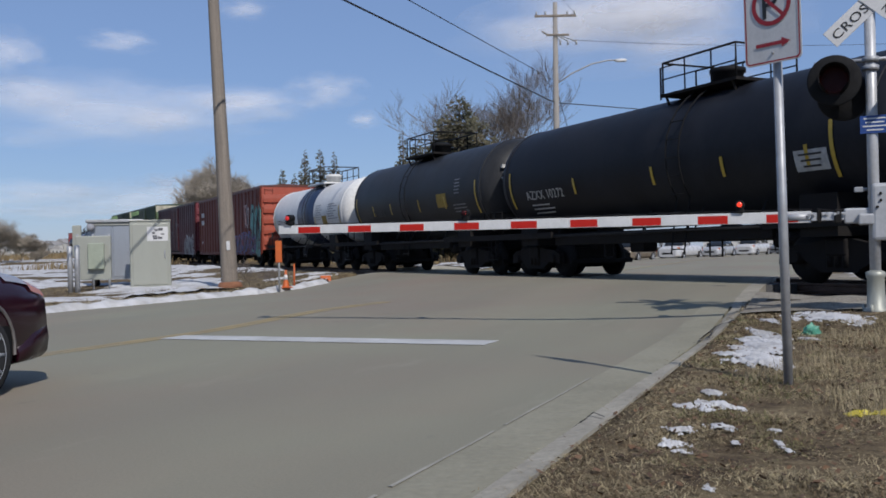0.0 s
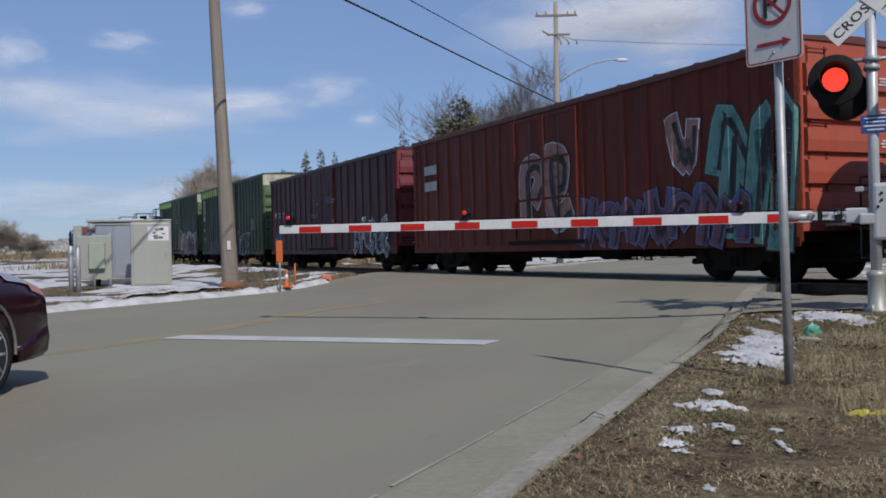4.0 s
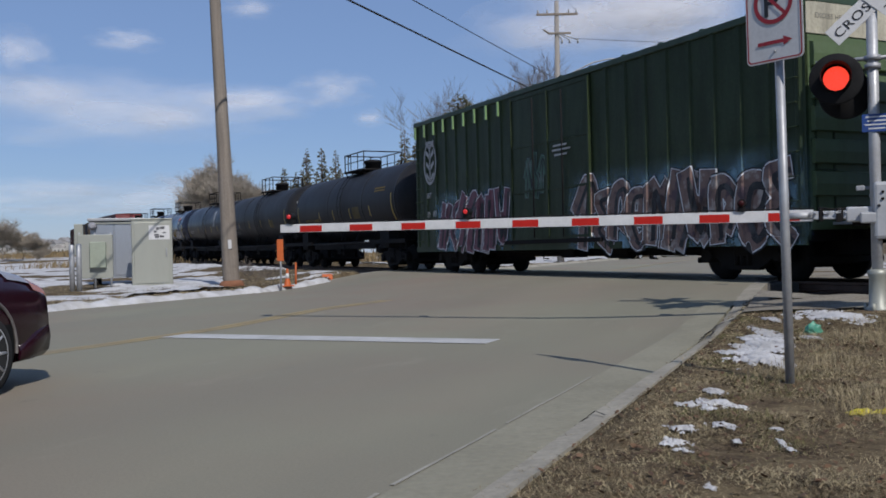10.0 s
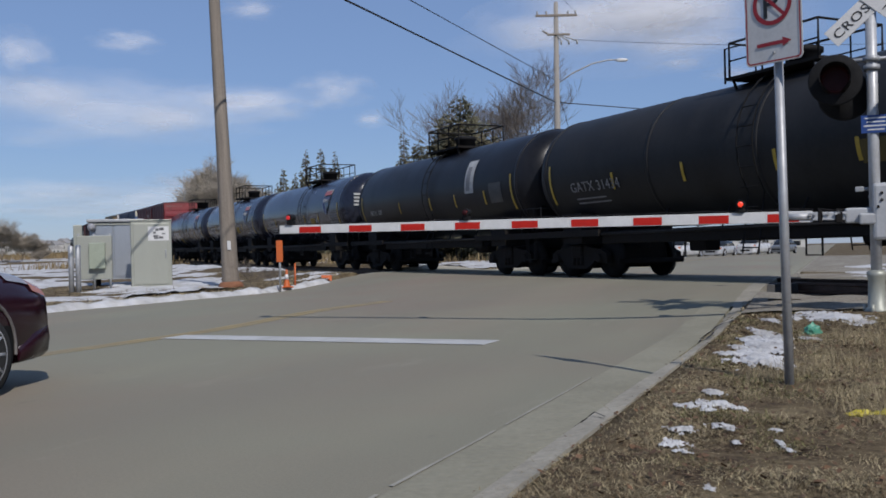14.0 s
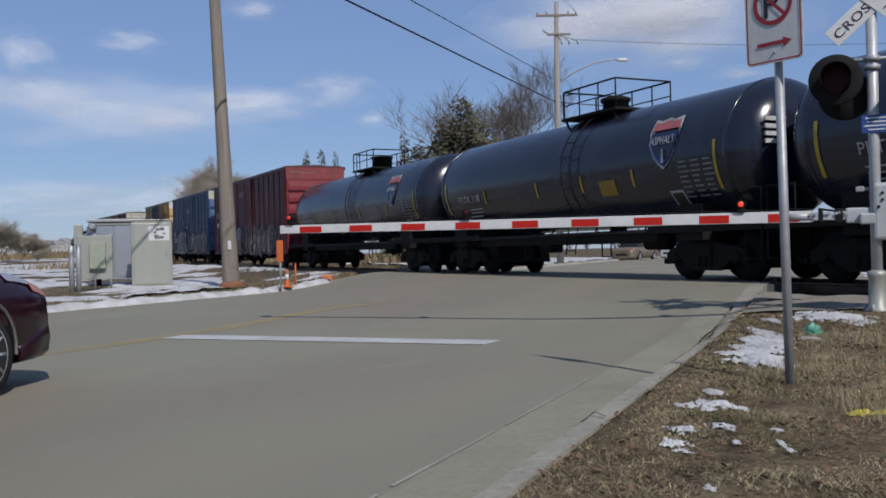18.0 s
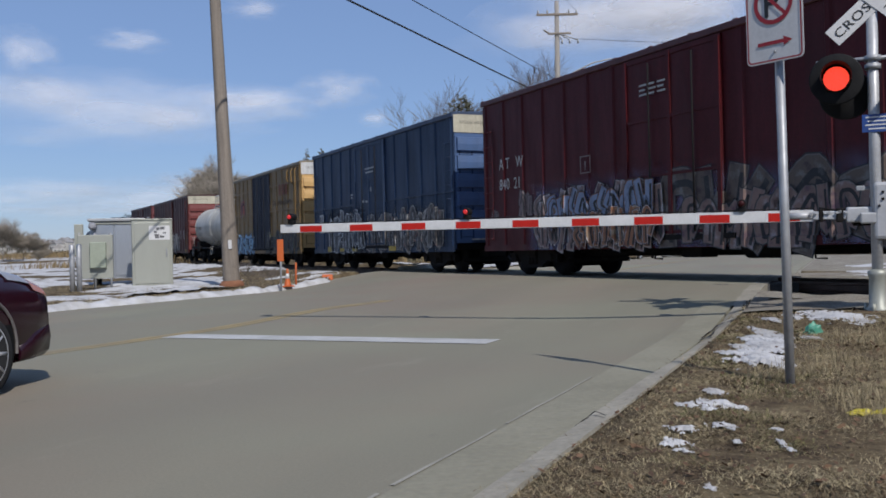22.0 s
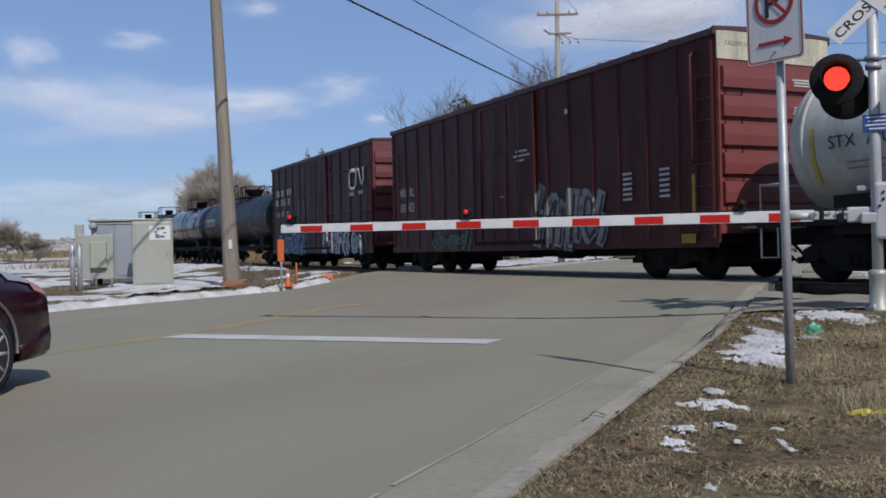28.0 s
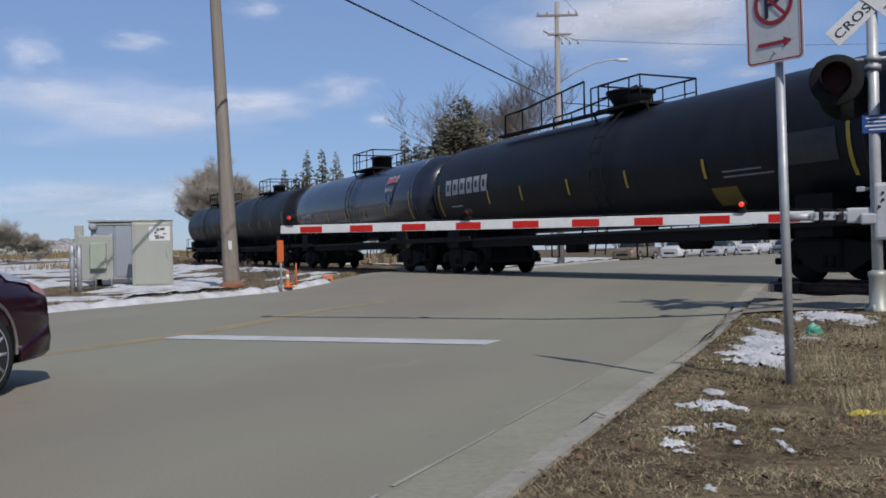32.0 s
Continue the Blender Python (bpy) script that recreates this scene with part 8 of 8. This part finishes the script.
def snow_field(name, label, a0, a1, b0, b1, step, cut, seed, thick=0.06, scale=0.22):
    """A broken sheet of old snow over rough ground."""
    av = list(np.arange(a0, a1, step))
    bv = list(np.arange(b0, b1, step))

    def depth(a, b):
        n = noise.noise((a * scale * 0.8, b * scale * 1.3, seed)) + 0.5 * noise.noise((a * scale * 2.6, b * scale * 3.6, seed + 5)) + 0.2 * noise.noise((a * 1.7, b * 1.7, seed))
        return n - cut

    def height(a, b):
        p = ground_point(a, b)
        return (p[0], p[1], p[2] + max(-0.04, min(thick, 0.25 * depth(a, b))) + 0.01 + 0.05 * noise.noise((a * 2.1, b * 2.1, 17)))

    def keep(a, b):
        p = RD * a + RN * b - TRACK0
        return depth(a + step / 2, b + step / 2) > -0.12 and abs(p.dot(TN)) > 3.0
    me = grid_mesh(name, av, bv, height, M_SNOW, keep)
    return solo(name, me, None, label, "snow", kind="stuff")


snow_field("snow_field", "broken sheet of old snow on the field by the cabinets", 4, 46, -34, KERB_L - 0.9, 0.22, 0.05, 3)
snow_field("far_snow_field", "old snow on the far field", 30, 100, -95, -34, 0.9, -0.05, 6, 0.08, 0.1)
snow_field("verge_snow", "old snow on the verge beyond the track", 33, 75, -24, KERB_L - 0.4, 0.35, -0.2, 9)
snow_field("right_verge_snow", "old snow on the grass beyond the track", 21, 40, 0.2, 14, 0.3, 0.12, 12)

# ridge of ploughed snow in the far gutter
bm = bmesh.new()
rows = []
for k in range(160):
    a = 11.0 + 14.0 * k / 159
    w = max(0.05, 0.17 + 0.12 * noise.noise((a * 0.9, 2, 0)) + 0.14 * noise.noise((a * 3, 0, 4)))
    h = 0.12 + 0.06 * noise.noise((a * 1.4, 0, 1))
    c = KERB_L + 0.18
    rows.append([bm.verts.new(road_point(a, c + o * w, max(-0.02, z * h + 0.05 * noise.noise((a * 4, o * 3, 8))))) for o, z in ((-1.1, 0.9), (-0.5, 1.15), (0, 1.0), (0.5, 0.6), (1.0, -0.2))])
for p, q in zip(rows, rows[1:]):
    for k in range(4):
        bm.faces.new((p[k], p[k + 1], q[k + 1], q[k])).smooth = True
solo("snow_ridge", bm, M_SNOW, "low ridge of ploughed snow along the kerb", "snow")
for i, (a, b, rx, ry) in enumerate(((27.0, -14.0, 1.6, 0.35), (28.6, -12.6, 1.2, 0.25), (26.2, -15.6, 1.2, 0.4))):
    p = RD * a + RN * b
    if b < KERB_L:
        snow_patch(p.x, p.y, ry, rx, 70 + i, 0.07)


# litter: crumpled bag and film
def crumple(name, label, x, y, size, material, seed):
    bm = bmesh.new()
    bmesh.ops.create_icosphere(bm, subdivisions=3, radius=1.0)
    for v in bm.verts:
        n = 1 + 0.5 * noise.noise(v.co * 2.2 + Vector((seed, 0, 0))) + 0.25 * noise.noise(v.co * 5 + Vector((0, seed, 0)))
        v.co = Vector((v.co.x * size[0], v.co.y * size[1], max(-0.1, v.co.z) * size[2])) * n
    gz = ground_point(Vector((x, y, 0)).dot(RD), Vector((x, y, 0)).dot(RN))[2]
    return solo(name, bm, material, label, "litter", m=pose(x, y, gz, 0, 0, 20))


crumple("plastic_film", "scrap of teal plastic film on the grass", 3.78, 9.55, (0.10, 0.06, 0.09), M_TEAL, 2)
crumple("plastic_bag", "crumpled yellow plastic bag on the grass", 2.32, 5.20, (0.10, 0.05, 0.035), M_BRIGHT_YELLOW, 5)
crumple("plastic_bag", "crumpled yellow plastic scrap on the grass", 2.47, 5.22, (0.07, 0.06, 0.03), M_BRIGHT_YELLOW, 8)


# ---- distance ----
def house(x, y, z, w, d, h, rz, wall, roof):
    hs = thing("far_house", "small pale house on the horizon", "house", pose(x, y, z, 0, 0, rz), "houses on the horizon")
    bm = bmesh.new()
    box(bm, -w / 2, w / 2, -d / 2, d / 2, -3, h)
    part("wall", bm, wall, hs)
    bm = bmesh.new()
    prism(bm, [(-w / 2 - 0.4, h), (w / 2 + 0.4, h), (0, h + w * 0.32)], -d / 2 - 0.3, d / 2 + 0.3)
    part("roof", bm, roof, hs)
    for k in range(3):
        bm = bmesh.new()
        box(bm, -w / 2 + w * (k + 0.6) / 3.6, -w / 2 + w * (k + 0.95) / 3.6, -d / 2 - 0.06, -d / 2 + 0.02, h * 0.35, h * 0.7)
        part("window", bm, M_GLASS, hs)


M_SIDING = mat("pale_house_siding", (0.62, 0.61, 0.57), 0.7, grain=2, wear=0.2, vary=0.2, bump=0, per_object=0.25)
M_ROOF = mat("grey_shingle_roof", (0.34, 0.33, 0.32), 0.85, grain=2, wear=0.3, vary=0.25, bump=0, per_object=0.3)
rnd = random.Random(77)


def hill_z(x, y):
    return 9.0 * math.exp(-(((x + 330) / 190) ** 2) - ((y - 860) / 130) ** 2)


solo("far_hill", grid_mesh("far_hill", list(np.arange(-640, 60, 20.0)), list(np.arange(600, 1140, 20.0)), lambda x, y: (x, y, hill_z(x, y) - 0.6), M_TAN_WEED),
     None, "low tan hillside on the horizon", "hill", kind="structure")
for k in range(60):
    x, y = -450 + 180 * rnd.random(), 780 + 90 * rnd.random()
    house(x, y, hill_z(x, y) - 0.4, 8 + 8 * rnd.random(), 8, 4.0 + 5.0 * rnd.random(), rnd.uniform(-40, 40), M_SIDING, M_ROOF)
for k in range(14):
    x, y = -470 + 200 * rnd.random(), 740 + 60 * rnd.random()
    bare_tree("bare_tree", "leafless tree among far houses", x, y, hill_z(x, y) - 0.5, 6 + 4 * rnd.random(), 0.8, 200 + k, 3, 0.3, 4, bush=True, group="far leafless trees", twig=0.08)
shed = thing("commercial_building", "long low white building beside the far road", "building", pose(92, 275, 0, 0, 0, -18))
bm = bmesh.new()
box(bm, -14, 14, -6, 6, -0.5, 2.8)
part("wall", bm, M_SIDING, shed)
bm = bmesh.new()
box(bm, -14.5, 14.5, -6.5, 6.5, 2.8, 3.4)
part("roof", bm, mat("blue_fascia", (0.12, 0.16, 0.30), 0.6), shed, "blue roof fascia")
for k in range(6):
    bm = bmesh.new()
    box(bm, -13 + 4.6 * k, -10.5 + 4.6 * k, -6.1, -5.9, 0.6, 1.9)
    part("window", bm, M_GLASS, shed)
for k in range(26):
    x = -14 + 60 * rnd.random()
    bare_tree("bare_tree", "leafless tree in the far treeline", x, 165 + 40 * rnd.random(), 0, 4 + 3.0 * rnd.random(), 0.8, 300 + k, 3, 0.14, 4, bush=True, group="far leafless trees")


# ---- clouds ----
def cloud_material():
    m = bpy.data.materials.new("thin_cloud")
    m.use_nodes = True
    nt = m.node_tree
    bsdf, out = nt.nodes["Principled BSDF"], nt.nodes["Material Output"]
    bsdf.inputs["Base Color"].default_value = (0.69, 0.69, 0.70, 1)
    bsdf.inputs["Roughness"].default_value = 1.0
    bsdf.inputs["Specular IOR Level"].default_value = 0.0
    tc = nt.nodes.new("ShaderNodeTexCoord")
    info = nt.nodes.new("ShaderNodeObjectInfo")
    add = nt.nodes.new("ShaderNodeVectorMath")
    rnd_v = nt.nodes.new("ShaderNodeCombineXYZ")
    mul = nt.nodes.new("ShaderNodeMath")
    mul.operation, mul.inputs[1].default_value = "MULTIPLY", 40.0
    nt.links.new(info.outputs["Random"], mul.inputs[0])
    nt.links.new(mul.outputs[0], rnd_v.inputs[1])
    nt.links.new(tc.outputs["Object"], add.inputs[0])
    nt.links.new(rnd_v.outputs[0], add.inputs[1])
    big = noise_tex(nt, add.outputs[0], 1.6, 5.0, 0.52)
    ln = nt.nodes.new("ShaderNodeVectorMath")
    ln.operation = "LENGTH"
    nt.links.new(tc.outputs["Object"], ln.inputs[0])
    fall = nt.nodes.new("ShaderNodeMath")
    fall.operation = "MULTIPLY_ADD"
    fall.inputs[1].default_value, fall.inputs[2].default_value = -0.62, 0.30
    nt.links.new(ln.outputs["Value"], fall.inputs[0])
    sm = nt.nodes.new("ShaderNodeMath")
    sm.operation = "ADD"
    nt.links.new(fall.outputs[0], sm.inputs[0])
    nt.links.new(big, sm.inputs[1])
    alpha = ramp(nt, sm.outputs[0], [(0.15, (0.0,)), (0.40, (0.07,)), (0.66, (0.30,)), (0.95, (0.5,))])
    nt.links.new(alpha, bsdf.inputs["Alpha"])
    return m


M_CLOUD = cloud_material()
CLOUDS = []
bm = bmesh.new()
rows = []
for j in range(9):
    rows.append([])
    for k in range(40):
        a, f = 2 * math.pi * k / 40, j / 8
        rim = 1 + 0.12 * noise.noise((math.cos(a) * 2.5, math.sin(a) * 2.5, 4))
        rows[-1].append(bm.verts.new((f * rim * math.cos(a), 0.1 * f * f + 0.03 * noise.noise((f * 3 * math.cos(a), f * 3 * math.sin(a), 1)), f * rim * math.sin(a))))
for p, q in zip(rows[1:], rows[2:]):
    for k in range(40):
        bm.faces.new((p[k], p[(k + 1) % 40], q[(k + 1) % 40], q[k])).smooth = True
bm.faces.new(rows[1])
bmesh.ops.delete(bm, geom=rows[0], context="VERTS")
cloud_mesh = mesh_of("cloud", bm, M_CLOUD)
D = 2600.0
# bearing, height, half width and half height, in degrees
CLOUD_LIST = ((-24.5, 11.7, 1.4, 0.7), (-19.9, 8.7, 7.3, 1.2), (-23.5, 9.3, 3.8, 0.8), (-16.2, 8.3, 3.8, 0.8), (-11.6, 9.2, 3.8, 0.6), (-6.8, 10.0, 1.9, 0.6),
              (-4.5, 8.2, 0.8, 0.3), (-18.8, 12.5, 1.6, 0.4), (-11.8, 14.6, 1.4, 0.4), (11.5, 13.1, 8.0, 1.5), (6.4, 13.2, 3.8, 0.9), (14.4, 12.1, 4.2, 0.6), (-23.6, 3.8, 3.8, 0.5),
              (-17.9, 3.7, 5.2, 0.6), (-16.3, 4.4, 1.4, 0.4), (-21.9, 2.8, 4.9, 0.3), (17.6, 10.0, 1.7, 0.3), (12.8, 14.1, 5.6, 1.0), (14.1, 10.8, 1.4, 0.3),
              (11.2, 13.8, 6.5, 1.5), (8.6, 13.5, 4.2, 0.9), (14.6, 13.6, 4.2, 1.1), (-12.0, 9.1, 3.2, 0.6), (10.2, 14.6, 6.0, 1.3), (13.0, 13.2, 3.4, 0.8))
for i, (az, el, w, h) in enumerate(CLOUD_LIST):
    w, h = D * math.tan(radians(w)) * 1.45, D * math.tan(radians(h)) * 2.1
    c = new("cloud", cloud_mesh)
    c.scale = (w, w * 0.2, h)
    tagged(c, "thin white fair-weather cloud drifting slowly", "cloud", "clouds", "structure")
    CLOUDS.append((c, az, el, D + 12 * i))


# ---- motion ----
# spans in which the lamp nearest the road's middle shows its lit face
LIT = ((0.25, 0.8), (1.4, 1.9), (2.5, 3.15), (3.7, 4.25), (4.95, 5.5), (6.15, 6.7), (7.3, 7.85), (8.55, 9.1), (9.65, 10.2), (10.85, 11.55), (12.15, 12.7), (13.25, 13.8), (14.65, 15.2),
       (15.75, 16.3), (16.85, 17.6), (18.2, 18.75), (19.3, 19.85), (20.6, 21.15), (21.75, 22.3), (22.9, 23.6), (24.15, 24.7), (25.25, 25.8), (26.4, 26.95), (27.6, 28.2), (28.85, 29.6), (30.15, 30.7), (31.25, 31.8))


def disc_rows(place, rz, lit_first):
    """The lens disc swings half a turn at each change, always onwards."""
    angle = 0.0 if lit_first else 180.0
    rows = [(0.0, place @ pose(0, 0, 0, 0, 0, rz + angle))]
    for change in sorted(t for span in LIT for t in span):
        for dt in (-0.12, -0.08):
            rows.append((change + dt, place @ pose(0, 0, 0, 0, 0, rz + angle)))
        for k in (0, 1, 2, 3):
            rows.append((change - 0.05 + k / 30, place @ pose(0, 0, 0, 0, 0, rz + angle + 60.0 * k)))
        angle += 180.0
        for dt in (0.08, 0.12):
            rows.append((change + dt, place @ pose(0, 0, 0, 0, 0, rz + angle)))
    rows.append((32.0, place @ pose(0, 0, 0, 0, 0, rz + angle)))
    return rows


def motions():
    for ob, q in TRAIN:
        rows = []
        for k in range(65):
            t = k * 0.5
            s = q - run(t)
            p, h = track_point(s)
            pitch = math.degrees(math.atan2(rail_z(s + 2) - rail_z(s - 2), 4.0))
            rows.append((t, pose(p.x, p.y, p.z, 0, pitch, h)))
        walk(ob, rows)
    for disc, phase in DISCS:
        walk(disc, disc_rows(pose(0.03, 0, 0), 0, phase == 1))
    for disc, phase in SMALL:
        if phase < 2:
            walk(disc, disc_rows(pose(0, 0.085, 0.045), 90, phase == 1))
    for c, az, el, dist in CLOUDS:
        rows = []
        for t, shift in ((0.0, 0.0), (16.0, 0.42), (32.0, 0.84)):
            a, e = radians(az + shift), radians(el)
            p = Vector((math.sin(a) * math.cos(e), math.cos(a) * math.cos(e), math.sin(e))) * dist
            rows.append((t, pose(p.x, p.y, p.z, 0, 0, -az)))
        walk(c, rows)


motions()
